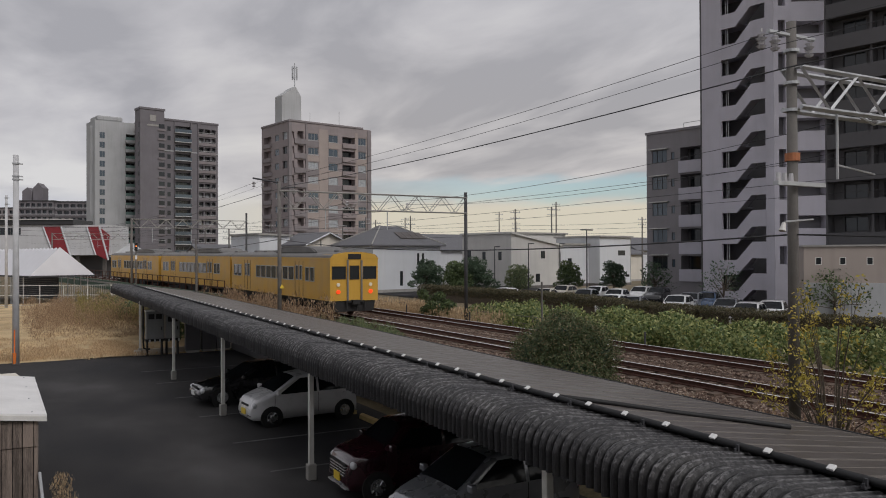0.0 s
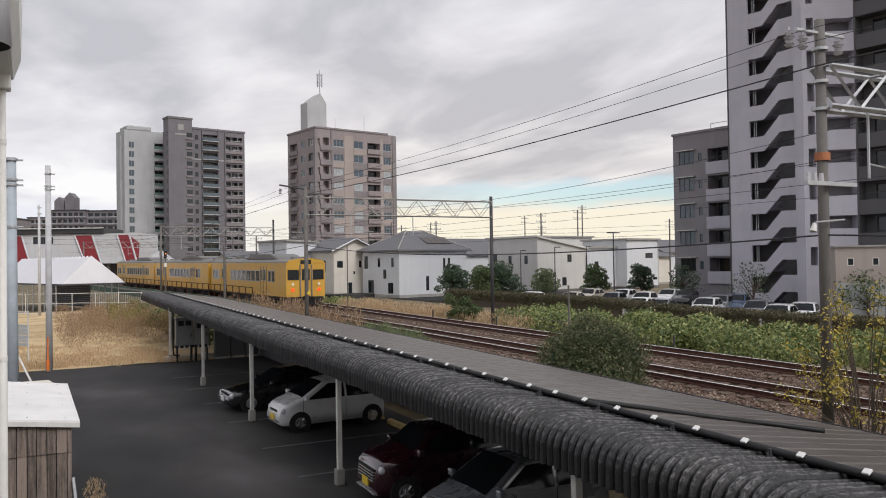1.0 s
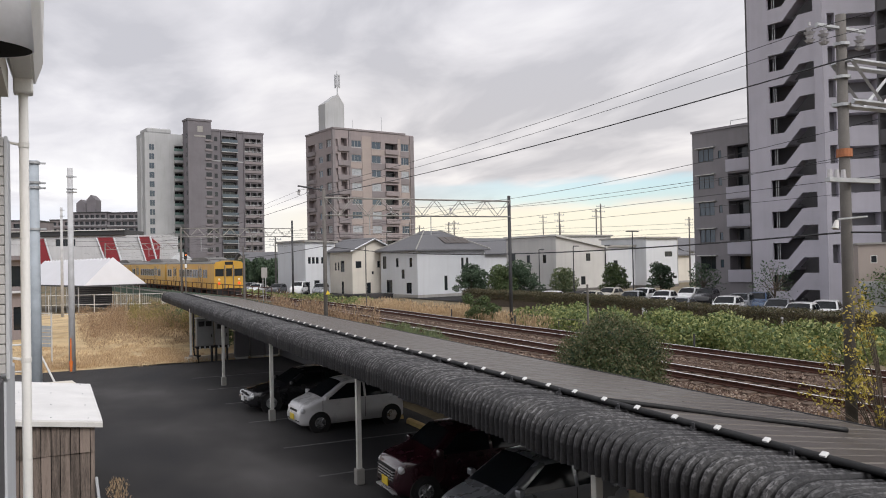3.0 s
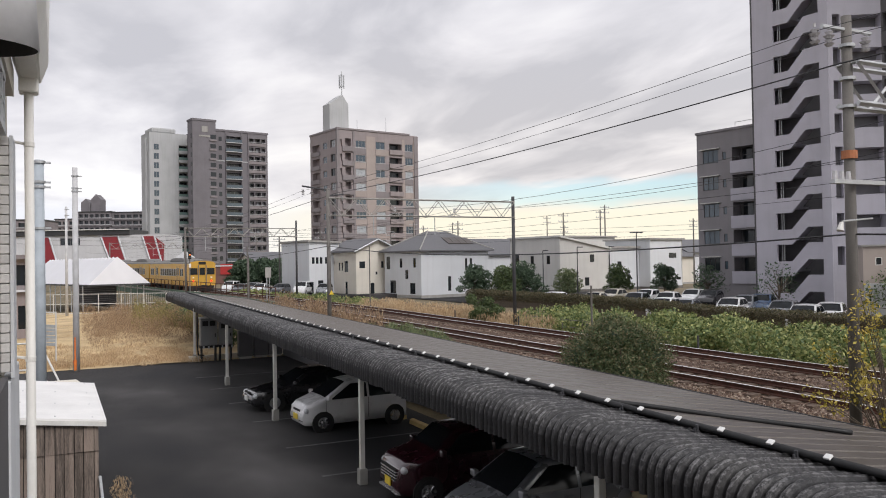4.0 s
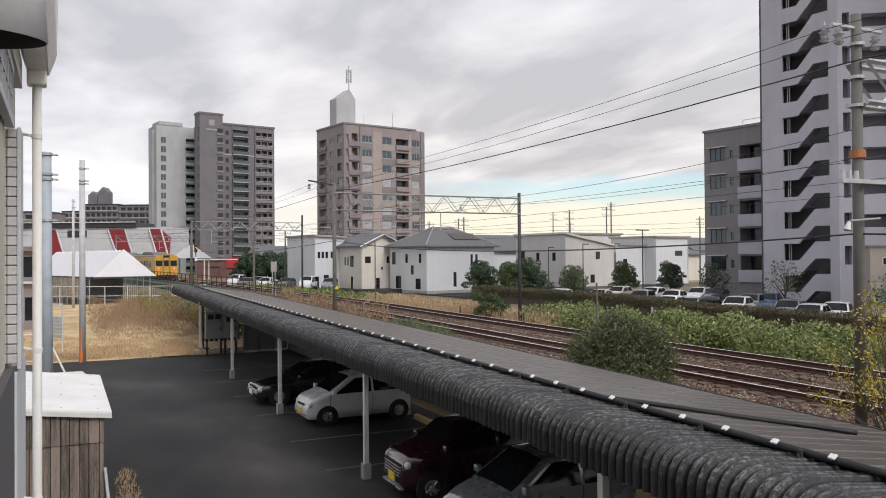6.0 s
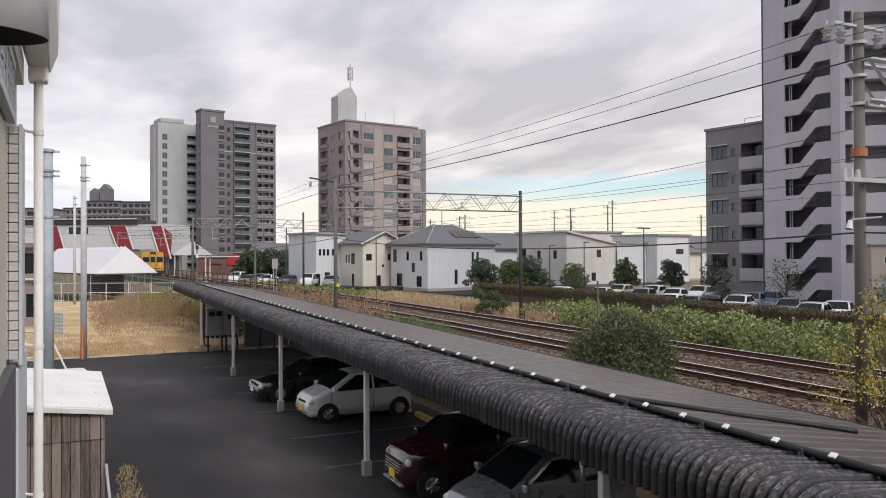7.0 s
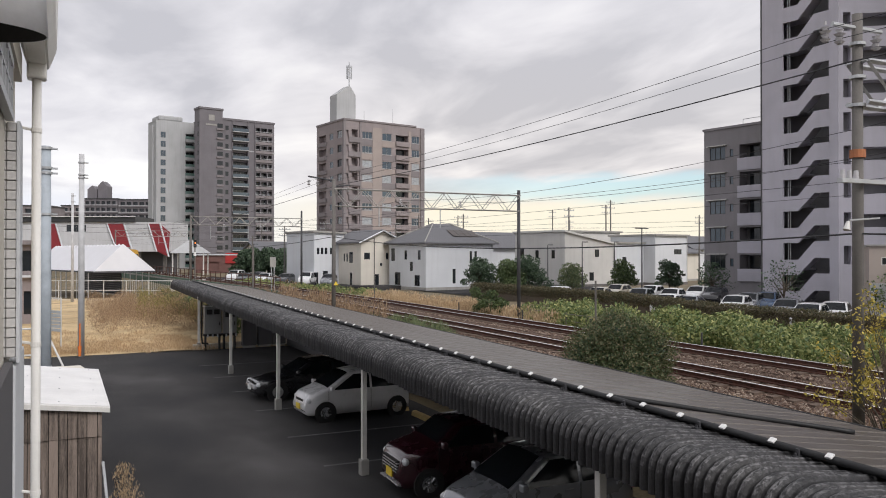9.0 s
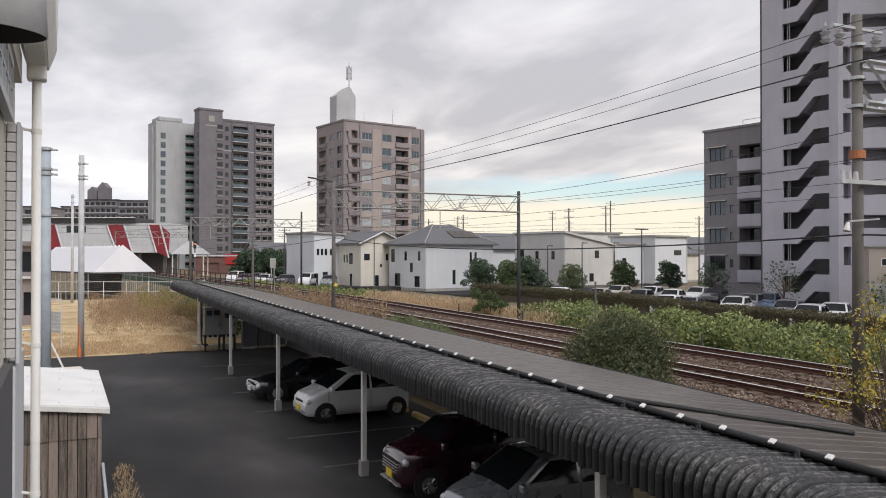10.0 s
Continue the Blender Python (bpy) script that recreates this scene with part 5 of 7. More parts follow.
def build_overhead():
    p1 = portal(10.6, 14.05, 25.0, 0.80, 0.055, (9.72, 9.2), 8.77, "concrete catenary pole with a lattice beam over both tracks", ("pole", "pole"))
    bm = B()
    rod(bm, (13.35, 10.6, 9.45), (14.75, 10.6, 9.45), 0.045, n=6)
    part("cross_arm", bm, "galv", p1)
    for x in (13.15, 13.55, 14.6):
        bm = B()
        insulator(bm, (x, 10.6, 9.40), False)
        rod(bm, (x, 10.6, 9.40), (x, 10.6, 9.47), 0.03, n=6)
        part("insulator", bm, "insulator", p1, "white porcelain insulator")
    bm = B()
    rod(bm, (14.05, 10.6, 6.90), (14.05, 10.6, 7.06), 0.150, n=14)
    part("band", bm, "dull_orange", p1, "orange marker band")
    for z in (9.1, 8.45, 7.9):
        bm = B()
        rod(bm, (14.05, 10.6, z), (14.05, 10.6, z + 0.06), 0.155, n=14)
        part("strap", bm, "galv", p1)
    bm = B()
    box(bm, 13.3, 14.75, 10.35, 10.47, 6.38, 6.46)
    part("cross_arm", bm, "galv", p1)
    for x in (13.36, 13.55, 13.74):
        bm = B()
        rod(bm, (x, 10.4, 6.46), (x, 10.4, 6.62), 0.055, 0.04, 8)
        part("insulator", bm, "insulator", p1)
    bm = B()
    rod(bm, (14.4, 10.4, 5.72), (13.55, 10.4, 5.66), 0.02, n=6)
    arm = part("lamp_arm", bm, "galv", p1)
    bm = B()
    rod(bm, (13.52, 10.4, 5.64), (13.47, 10.4, 5.48), 0.035, 0.07, 10)
    part("lamp_head", bm, "white_steel", arm, "white flood lamp head")
    p2 = portal(42.0, 13.4, 25.15, 0.95, 0.028, (9.15, 8.95), 8.62, "pair of catenary poles with a lattice beam over both tracks", ("pole", "dark_pole"))
    bm = B()
    rod(bm, (11.95, 42, 9.25), (13.5, 42, 9.05), 0.045, n=6)
    rod(bm, (13.4, 42, 8.75), (14.3, 42, 8.85), 0.04, n=6)
    part("cross_arm", bm, "dark_pole", p2)
    for x, z in ((12.0, 9.1), (12.5, 9.05), (14.2, 8.8)):
        bm = B()
        insulator(bm, (x, 42, z), False)
        part("insulator", bm, "insulator", p2)
    # warning sign on the near pole
    bm = B()
    prism(bm, [(-0.13, 0), (0.13, 0), (0, 0.23)], "y", 0, 0.02)
    part("warning_sign", bm, "plate", p2, "yellow triangular warning sign", at=pose(13.45, 41.75, 3.35))
    portal(84.0, 11.75, 23.2, 0.85, 0.03, (9.0, 9.75), 8.9, "far pair of catenary poles with a pale beam", ("pole", "dark_pole"))
    portal(126.0, 7.0, 17.5, 0.85, 0.03, (8.7, 8.7), 8.6, "distant catenary poles with a pale beam", ("pole", "pole"))

    def wire(name, pts, r, label, sag):
        bm = B()
        full = []
        for a, b in zip(pts, pts[1:]):
            a, b = Vector(a), Vector(b)
            for i in range(14):
                k = i / 14
                q = a.lerp(b, k)
                q.z -= sag * 4 * k * (1 - k)
                full.append(q)
        full.append(Vector(pts[-1]))
        tube(bm, full, r, 5)
        tagged(part(name, bm, "wire"), label, "wire", "overhead wires")
    ys = (-22, 10.6, 42, 84, 126, 170)
    for off in (0.0, 3.8):
        wire("contact_wire", [(track_x(y) + off, y, 6.75) for y in ys], 0.007, "thin dark contact wire over a track", 0.02)
        wire("messenger_wire", [(track_x(y) + off, y, 8.1) for y in ys], 0.008, "thin dark messenger wire over a track", 0.55)
    wire("feeder_wire", [(13.15, -22, 9.4), (13.15, 10.6, 9.32), (12.0, 42, 9.0), (11.4, 84, 8.6), (7, 126, 8.6)], 0.007, "thin feeder wire between pole tops", 0.27)
    wire("feeder_wire", [(13.55, -22, 9.3), (13.55, 10.6, 9.18), (12.5, 42, 8.9), (11.9, 84, 8.6), (7.5, 126, 8.6)], 0.007, "thin feeder wire between pole tops", 0.28)
    wire("feeder_wire", [(14.0, -22, 8.85), (13.9, 10.6, 8.78), (13.9, 42, 8.92), (12.2, 84, 8.1), (8, 126, 8.1)], 0.016, "thick black feeder cable between pole tops", 0.2)
    wire("signal_cable", [(14.05, -22, 5.6), (14.05, 10.6, 5.42), (13.4, 42, 6.0), (11.75, 84, 6.0)], 0.018, "black cable slung between poles", 0.45)
    wire("power_wire", [(25.0, 10.6, 8.35), (25.15, 42, 8.3), (23.2, 84, 8.6)], 0.010, "thin dark wire on the far poles", 0.06)
    for i, (z0, z1) in enumerate(((11.5, 9.6), (10.6, 9.0), (10.2, 8.2))):
        wire("street_wire", [(105, 60, z0), (66, 100, z1), (30, 125, z1 + 0.6), (-8, 150, z1 + 1.2)], 0.02, "thin street wire over the houses", 0.6)


build_overhead()


def build_bridge():
    b = thing("bridge_walkway", pose(0, 0, 0), "green-grey steel bridge edge with a rusty handrail", "bridge", kind="structure")
    bm = B()
    strip(bm, along(-2.1, 60, 160, 2.0), [(-0.12, 0.75), (-0.12, 2.12), (0.15, 2.12), (0.15, 0.75)])
    part("girder", bm, "green_girder", b)
    y = 60.0
    bm = B()
    rod(bm, (0, 0, 2.05), (0, 0, 3.2), 0.04, n=5)
    me = mesh_of(bm, "rail")
    while y < 160:
        part("railing_post", me, "rail", b, at=pose(track_x(y) - 2.1, y, climb(y)))
        y += 1.75
    for z in (2.65, 3.17):
        bm = B()
        tube(bm, [(x, y, z + climb(y)) for x, y in along(-2.1, 60, 160, 2.0)], 0.035, 5)
        part("handrail", bm, "rail", b)
    # pale walkway panels under the rail
    bm = B()
    box(bm, -0.03, 0.03, -0.28, 0.28, 1.75, 1.95)
    me = mesh_of(bm, "concrete")
    for y in np.arange(60.6, 140, 1.0):
        part("edge_block", me, "concrete", b, at=pose(track_x(y) - 2.26, y, climb(y), 0, 0, math.degrees(-math.atan(track_slope(y)))))


build_bridge()


# ---- train ----
def train_car(rear):
    c = thing("train_car", pose(0, 0, 0), "yellow commuter train car with grey roof and dark windows" if not rear else "yellow train end car with cab and lit tail lamps", "train car", "cars of the yellow train")
    L, w, z0, z1 = 19.5, 1.45, 0.95, 3.32
    h = L / 2
    # sides with window and door openings
    ops, panes = [], []
    for d in (-5.55, 5.0):
        for k in (0, 1):
            a = d + h + k * 0.68
            ops.append((a + 0.13, a + 0.53, 1.05, 1.95, 0.04))
    for a in (5.75, 6.85, 8.0, 9.1, 10.2, 11.3, 12.4):
        ops.append((a, a + 0.95, 1.0, 1.85, 0.04))
    for a in (2.35, 3.15, 16.9, 17.9):
        ops.append((a, a + (0.65 if a < 4 else 0.9), 1.0, 1.85, 0.04))
    bm = B()
    H = z1 - z0
    facade(bm, (-w, h, z0), -90, L, H, [(L - b, L - a, c0, c1, d) for a, b, c0, c1, d in ops])
    facade(bm, (w, -h, z0), 90, L, H, ops)
    for e in (-h, h):
        if rear and e < 0:
            continue
        facade(bm, (-w if e < 0 else w, e, z0), 0 if e < 0 else 180, 2 * w, H, [])
    part("body", bm, "yellow", c)
    for a, b, c0, c1, d in ops:
        window(c, (-w, h, z0), -90, L - b, c0, b - a, c1 - c0, 0.03, 1, "alum", "glass")
        window(c, (w, -h, z0), 90, a, c0, b - a, c1 - c0, 0.03, 1, "alum", "glass")
    # door leaves stand proud as seams
    for d in (-5.55, 5.0):
        for sx in (-1, 1):
            bm = B()
            for yy in (d, d + 0.68, d + 1.36):
                box(bm, sx * (w + 0.012), sx * w, yy - 0.02, yy + 0.02, z0 + 0.1, z1 - 0.2)
            part("door_seam", bm, "under", c)
    # roof
    bm = B()
    pts = [(-w, z1)] + [(w * math.cos(a) * 1.0, z1 + 0.36 * math.sin(a) ** 0.75) for a in [math.pi - math.pi * i / 12 for i in range(1, 12)]] + [(w, z1)]
    prism(bm, pts, "y", -h, h)
    part("roof", bm, "train_roof", c, smooth=False)
    bm = B()
    box(bm, -w - 0.03, -w + 0.04, -h, h, z1 - 0.06, z1 + 0.03)
    box(bm, w - 0.04, w + 0.03, -h, h, z1 - 0.06, z1 + 0.03)
    part("gutter", bm, "yellow", c)
    bm = B()
    prism(bm, [(-6.6, 3.58), (-6.2, 3.80), (-5.4, 3.96), (-4.4, 4.02), (-1.2, 4.02), (-0.2, 3.96), (0.6, 3.80), (1.0, 3.58)], "x", -1.0, 1.0)
    bmesh.ops.bevel(bm, geom=list(bm.edges), offset=0.08, segments=2, affect="EDGES")
    part("air_conditioner", bm, "train_roof", c, "grey roof air conditioner")
    for y in (-8.2, 2.6, 4.8, 7.0):
        bm = B()
        box(bm, -0.45, 0.45, y - 0.35, y + 0.35, 3.62, 3.80, 0.05)
        part("roof_vent", bm, "train_roof", c)
    # underframe and bogies
    bm = B()
    box(bm, -1.2, 1.2, -h + 0.4, h - 0.4, 0.72, z0)
    for y, l in ((-3.2, 2.0), (0.2, 2.6), (3.4, 1.6)):
        box(bm, -1.3, 1.3, y - l / 2, y + l / 2, 0.32, 0.75, 0.04)
    part("underframe", bm, "under", c)
    for yb in (-6.9, 6.9):
        bm = B()
        for sx in (-1, 1):
            box(bm, sx * 0.95 - 0.1, sx * 0.95 + 0.1, yb - 1.5, yb + 1.5, 0.38, 0.6, 0.03)
        box(bm, -0.95, 0.95, yb - 0.25, yb + 0.25, 0.4, 0.7)
        bogie = part("bogie", bm, "under", c)
        for yw in (-1.05, 1.05):
            bm = B()
            for sx in (-0.54, 0.54):
                rod(bm, (sx - 0.06, 0, 0), (sx + 0.06, 0, 0), 0.43, n=18)
            rod(bm, (-0.6, 0, 0), (0.6, 0, 0), 0.07, n=8)
            part("wheelset", bm, "rail", bogie, at=pose(0, yb + yw, 0.43))
    if rear:
        # flat cab end with corner windows and a gangway door
        bm = B()
        ops2 = [(0.10, 0.93, 1.20, 1.92, 0.05), (1.16, 1.74, 1.18, 1.96, 0.05), (1.97, 2.80, 1.20, 1.92, 0.05)]
        facade(bm, (-w, -h, z0), 0, 2 * w, H, ops2)
        prism(bm, [(-w, z1 - 0.02), (-w + 0.2, z1 + 0.22), (-0.5, z1 + 0.34), (0.5, z1 + 0.34), (w - 0.2, z1 + 0.22), (w, z1 - 0.02)], "y", -h - 0.02, -h + 1.6)
        part("cab_end", bm, "yellow", c, "yellow flat cab end")
        for a, b, c0, c1, d in ops2:
            window(c, (-w, -h, z0), 0, a, c0, b - a, c1 - c0, 0.04, 1, "under", "glass", name="cab_window")
        bm = B()
        for x in (-0.42, 0.42):
            box(bm, x - 0.04, x + 0.04, -h - 0.09, -h, z0, z1 - 0.1)
        part("gangway_frame", bm, "train_roof", c)
        bm = B()
        box(bm, -0.55, 0.55, -h - 0.12, -h + 0.02, z0 - 0.1, z0 + 0.02)
        part("step", bm, "under", c)
        bm = B()
        box(bm, -0.40, 0.40, -h - 0.04, -h, z1 - 0.06, z1 + 0.24, 0.02)
        part("destination_box", bm, "under", c, "dark destination blind")
        for x in (-0.98, 0.98):
            for z, m, nm, lb, r in ((1.85, "head_lamp", "headlight", "small round headlight", 0.10), (1.45, "tail_lamp", "tail_lamp", "lit red tail lamp", 0.11)):
                bm = B()
                rod(bm, (x, -h - 0.06, z), (x, -h, z), r, n=14)
                part(nm, bm, m, c, lb)
        bm = B()
        prism(bm, [(-1.3, 0.95), (1.3, 0.95), (1.2, 0.35), (-1.2, 0.35)], "y", -h + 0.05, -h + 0.3)
        for x in (-0.5, 0.1, 0.6):
            rod(bm, (x, -h - 0.1, 0.9), (x, -h - 0.15, 0.45), 0.04, n=6)
        box(bm, -0.2, 0.2, -h - 0.3, -h + 0.1, 0.75, 1.0)
        part("coupler", bm, "under", c)
    else:
        bm = B()
        box(bm, -0.6, 0.6, -h - 0.25, -h, z0 + 0.05, z1 - 0.2)
        part("gangway", bm, "under", c)
    return c


def glow(name, color, strength):
    m = mat(name, color, 0.3, 0)
    b = m.node_tree.nodes["Principled BSDF"]
    b.inputs["Emission Color"].default_value = (*color, 1)
    b.inputs["Emission Strength"].default_value = strength
    return m


M["tail_lamp"] = glow("red_tail_lamp", (0.9, 0.06, 0.01), 1.3)
M["head_lamp"] = glow("head_lamp", (0.75, 0.68, 0.55), 0.05)
M["signal_red"] = glow("signal_lamp", (1.0, 0.25, 0.05), 3.0)
TRAIN = [train_car(i == 0) for i in range(3)]


# ---- vehicles ----
def vehicle(at, paint, label, side, L=3.4, w=1.48, belt=0.92, plate="plate", detail=True, group="parked cars", arch=True, grille="bar"):
    """A parked car. side: its outline as (x from the nose, z). Nose at x = 0, pointing to -x."""
    c = thing("car", at, label, "car", group)
    top = max(z for _, z in side)
    ux = [p[0] for p in side[1:-1]]
    uz = [p[1] for p in side[1:-1]]
    x_end = ux[-1]

    def crest(x):
        """Height of the shell's middle line at x."""
        return float(sum(np.interp([x - 0.06, x, x, x + 0.06], ux, uz))) / 4

    def half(x, z):
        """Half width at x and height z: rounded nose and tail, leaning glasshouse."""
        y = w / 2 - 0.19 * max(0.0, 1 - (x + 0.02) / 0.55) ** 2.2 - 0.11 * max(0.0, 1 - (x_end - x) / 0.35) ** 2
        if z > belt:
            y -= 0.17 * ((z - belt) / (top - belt)) ** 1.15
        return y - 0.02 * max(0.0, (0.42 - z) / 0.2)
    R0 = 0.10
    xs = [-0.02, -0.005, 0.02, 0.06, 0.11, 0.18, 0.28]
    xs += list(np.linspace(0.40, x_end - 0.42, 20 if detail else 12))
    xs += [x_end - k for k in (0.30, 0.20, 0.12, 0.06, 0.02, 0.0)]
    bm = B()
    rings = []
    for x in xs:
        H = crest(x)
        low = 0.22 + 0.16 * max(0.0, 1 - (x + 0.02) / 0.06)
        R = min(R0, 0.45 * (H - low))
        right = [(half(x, z), z) for z in (low + (H - R - low) * f for f in (0.0, 0.3, 0.6, 0.85, 1.0))]
        yc = right[-1][0]
        right += [(yc - R * (1 - math.cos(a)), H - R + R * math.sin(a)) for a in (0.4, 0.8, 1.2)]
        right += [((yc - R) * f, H + 0.028 * (1 - f * f)) for f in (1.0, 0.6, 0.25)]
        ring = [(-y, z) for y, z in right] + [(0.0, H + 0.028)] + [(y, z) for y, z in reversed(right)]
        rings.append([bm.verts.new((x, y, z)) for y, z in ring])
    n = len(rings[0])
    for a, b in zip(rings, rings[1:]):
        for k in range(n):
            bm.faces.new((a[k], a[(k + 1) % n], b[(k + 1) % n], b[k]))
    bm.faces.new(rings[0])
    bm.faces.new(rings[-1][::-1])
    part("body", bm, paint, c, smooth=True)
    # windscreen, rear window and side glass, a little proud of the shell
    roof = [p for p in side if p[1] > belt + 0.25]
    fx, fz = roof[0]
    cx, cz = side[side.index(roof[0]) - 1]
    rx, rz = roof[-1]
    tx, tz = side[side.index(roof[-1]) + 1]

    def pane(name, rows):
        bm = B()
        g = [[bm.verts.new(p) for p in r] for r in rows]
        fs = []
        for a, b in zip(g, g[1:]):
            for k in range(len(a) - 1):
                fs.append(bm.faces.new((a[k], a[k + 1], b[k + 1], b[k])))
        bmesh.ops.solidify(bm, geom=fs, thickness=0.008)
        return part(name, bm, "glass", c, smooth=False)

    def over(x, f):
        H = crest(x)
        y = (half(x, H - R0) - R0 + 0.015) * f
        return (x, y, H + 0.028 * (1 - f * f) + 0.010)
    for nm, x0, x1 in (("windscreen", cx + 0.05, fx - 0.02), ("rear_window", rx + 0.03, tx - 0.03)):
        pane(nm, [[over(x0 + (x1 - x0) * k / 6, f) for f in (-0.95, -0.7, -0.35, 0, 0.35, 0.7, 0.95)] for k in range(7)])
    zb, zt = belt + 0.02, top - 0.135
    wind = lambda z: cx + (fx - cx) * (z - cz) / (fz - cz)
    back = lambda z: tx + (rx - tx) * (z - tz) / (rz - tz)
    mid = (wind(zb) + back(zb)) / 2 + 0.10
    for s in (-1, 1):
        for a0, a1 in ((lambda z: wind(z) + 0.23, lambda z: mid - 0.04), (lambda z: mid + 0.035, lambda z: back(z) - 0.20)):
            rows = []
            for k in range(5):
                z = zb + (zt - zb) * k / 4
                rows.append([(x, s * (half(x, z) + 0.006), z) for x in (a0(z) + (a1(z) - a0(z)) * q / 4 for q in range(5))])
            pane("side_window", rows)
        # door seams, handles and mirror
        if detail:
            for x in (wind(zb) + 0.10, mid):
                bm = B()
                box(bm, x - 0.006, x + 0.006, s * w / 2 - 0.004, s * w / 2 + 0.004, 0.32, belt)
                part("door_seam", bm, "under", c)
            for x in (mid - 0.25, back(zb) - 0.35):
                bm = B()
                box(bm, x - 0.09, x + 0.09, s * w / 2, s * (w / 2 + 0.025), belt - 0.12, belt - 0.08)
                part("door_handle", bm, paint, c)
            bm = B()
            box(bm, wind(zb) + 0.12, wind(zb) + 0.24, s * (w / 2 + 0.02), s * (w / 2 + 0.18), belt + 0.02, belt + 0.16, 0.03)
            part("wing_mirror", bm, paint, c)
    # wheels
    r = 0.28 if L < 4 else 0.31
    for x in (L * 0.165 + 0.02, L * 0.865 - 0.02):
        for s in (-1, 1):
            y = s * (w / 2 - 0.085)
            if arch:
                bm = B()
                rod(bm, (x, s * (w / 2 - 0.10), r), (x, s * (w / 2 + 0.004), r), r + 0.055, n=26)
                part("wheel_arch", bm, "under", c)
            bm = B()
            rod(bm, (x, y - 0.085, r), (x, y + 0.095 * (1 if s > 0 else -0.0) + (0.085 if s < 0 else 0), r), r, n=26)
            es = [e for e in bm.edges if e.calc_face_angle(0) > 1.0]
            bmesh.ops.bevel(bm, geom=es, offset=0.03, segments=2, affect="EDGES")
            wh = part("wheel", bm, "tyre", c, "black tyre on a pale rim", at=pose(0, s * 0.015, 0))
            bm = B()
            yo = s * (w / 2 + 0.012)
            rod(bm, (x, yo - s * 0.05, r), (x, yo, r), r * 0.66, r * 0.60, 22)
            for k in range(7):
                a = 2 * math.pi * k / 7
                rod(bm, (x, yo + s * 0.004, r), (x + r * 0.58 * math.cos(a), yo, r + r * 0.58 * math.sin(a)), 0.028, 0.02, 6)
            part("rim", bm, "rim", wh)
    if not detail:
        return c
    # nose: lamps, grille, plate, bumper line
    nz = [p[1] for p in side if p[0] < 0.12]
    zl = max(nz) - 0.02
    for s in (-1, 1):
        bm = B()
        bmesh.ops.create_uvsphere(bm, u_segments=14, v_segments=8, radius=1, matrix=Matrix.LocRotScale((0.15, s * (w / 2 - 0.21), zl - 0.03), Euler((0, 0.45, s * 0.55)), (0.10, 0.16, 0.105)))
        part("headlight", bm, "lamp_glass", c, "clear headlight", smooth=True)
        bm = B()
        rod(bm, (0.02, s * (w / 2 - 0.30), 0.36), (0.08, s * (w / 2 - 0.30), 0.36), 0.06, n=12)
        part("fog_lamp", bm, "rim" if grille == "chrome" else "under", c)
    if grille == "chrome":
        for k in range(4):
            bm = B()
            zz = 0.50 + 0.062 * k
            box(bm, -0.045, 0.03, -0.42 - 0.015 * k, 0.42 + 0.015 * k, zz, zz + 0.022, 0.008)
            part("grille_bar", bm, "rim", c, "chrome grille bar")
        bm = B()
        box(bm, -0.03, 0.03, -0.44, 0.44, 0.485, 0.755, 0.02)
        part("grille", bm, "under", c)
        bm = B()
        box(bm, -0.05, 0.05, -0.55, 0.55, 0.245, 0.285, 0.012)
        part("bumper_trim", bm, "rim", c, "chrome bumper strip")
    else:
        bm = B()
        box(bm, -0.012, 0.05, -0.30, 0.30, 0.60, 0.665, 0.01)
        part("grille", bm, "under", c)
        for s in (-1, 1):
            bm = B()
            box(bm, -0.012, 0.05, s * 0.20, s * 0.55, 0.33, 0.375, 0.008)
            part("air_intake", bm, "under", c)
    bm = B()
    box(bm, -0.055, -0.03, -0.165, 0.165, 0.36, 0.525)
    part("licence_plate", bm, plate, c, "plain yellow licence plate" if plate == "plate" else "plain white licence plate")
    for s in (-1, 1):
        bm = B()
        box(bm, L - 0.10, L - 0.02, s * (w / 2 - 0.16), s * (w / 2 - 0.02), 0.75, 1.05, 0.02)
        part("tail_light", bm, "red", c)
    return c


KEI = [(0.0, 0.24), (-0.02, 0.45), (0.02, 0.70), (0.12, 0.81), (0.62, 0.97), (1.36, 1.42), (2.1, 1.50), (3.0, 1.46), (3.30, 0.96), (3.38, 0.62), (3.36, 0.26)]
ROUND = [(0.0, 0.22), (-0.02, 0.48), (0.01, 0.80), (0.13, 0.91), (0.74, 1.04), (1.24, 1.46), (2.2, 1.52), (3.05, 1.46), (3.34, 0.98), (3.38, 0.62), (3.36, 0.24)]
BOXY = [(0.0, 0.24), (-0.02, 0.48), (0.04, 0.72), (0.16, 0.82), (0.66, 0.99), (1.42, 1.50), (2.4, 1.57), (3.2, 1.51), (3.36, 1.0), (3.38, 0.62), (3.36, 0.26)]
SEDAN = [(0.0, 0.22), (-0.02, 0.42), (0.05, 0.60), (0.2, 0.66), (1.25, 0.86), (1.95, 1.28), (2.6, 1.34), (3.2, 1.28), (3.75, 0.92), (4.25, 0.86), (4.35, 0.5), (4.32, 0.24)]
HATCH = [(0.0, 0.22), (-0.02, 0.46), (0.05, 0.68), (0.2, 0.78), (1.0, 0.98), (1.75, 1.46), (2.6, 1.52), (3.5, 1.46), (3.95, 1.0), (4.02, 0.6), (4.0, 0.24)]
VAN = [(0.0, 0.22), (-0.02, 0.5), (0.06, 0.78), (0.2, 0.9), (0.8, 1.08), (1.65, 1.70), (2.6, 1.78), (4.2, 1.74), (4.5, 1.1), (4.55, 0.6), (4.52, 0.24)]

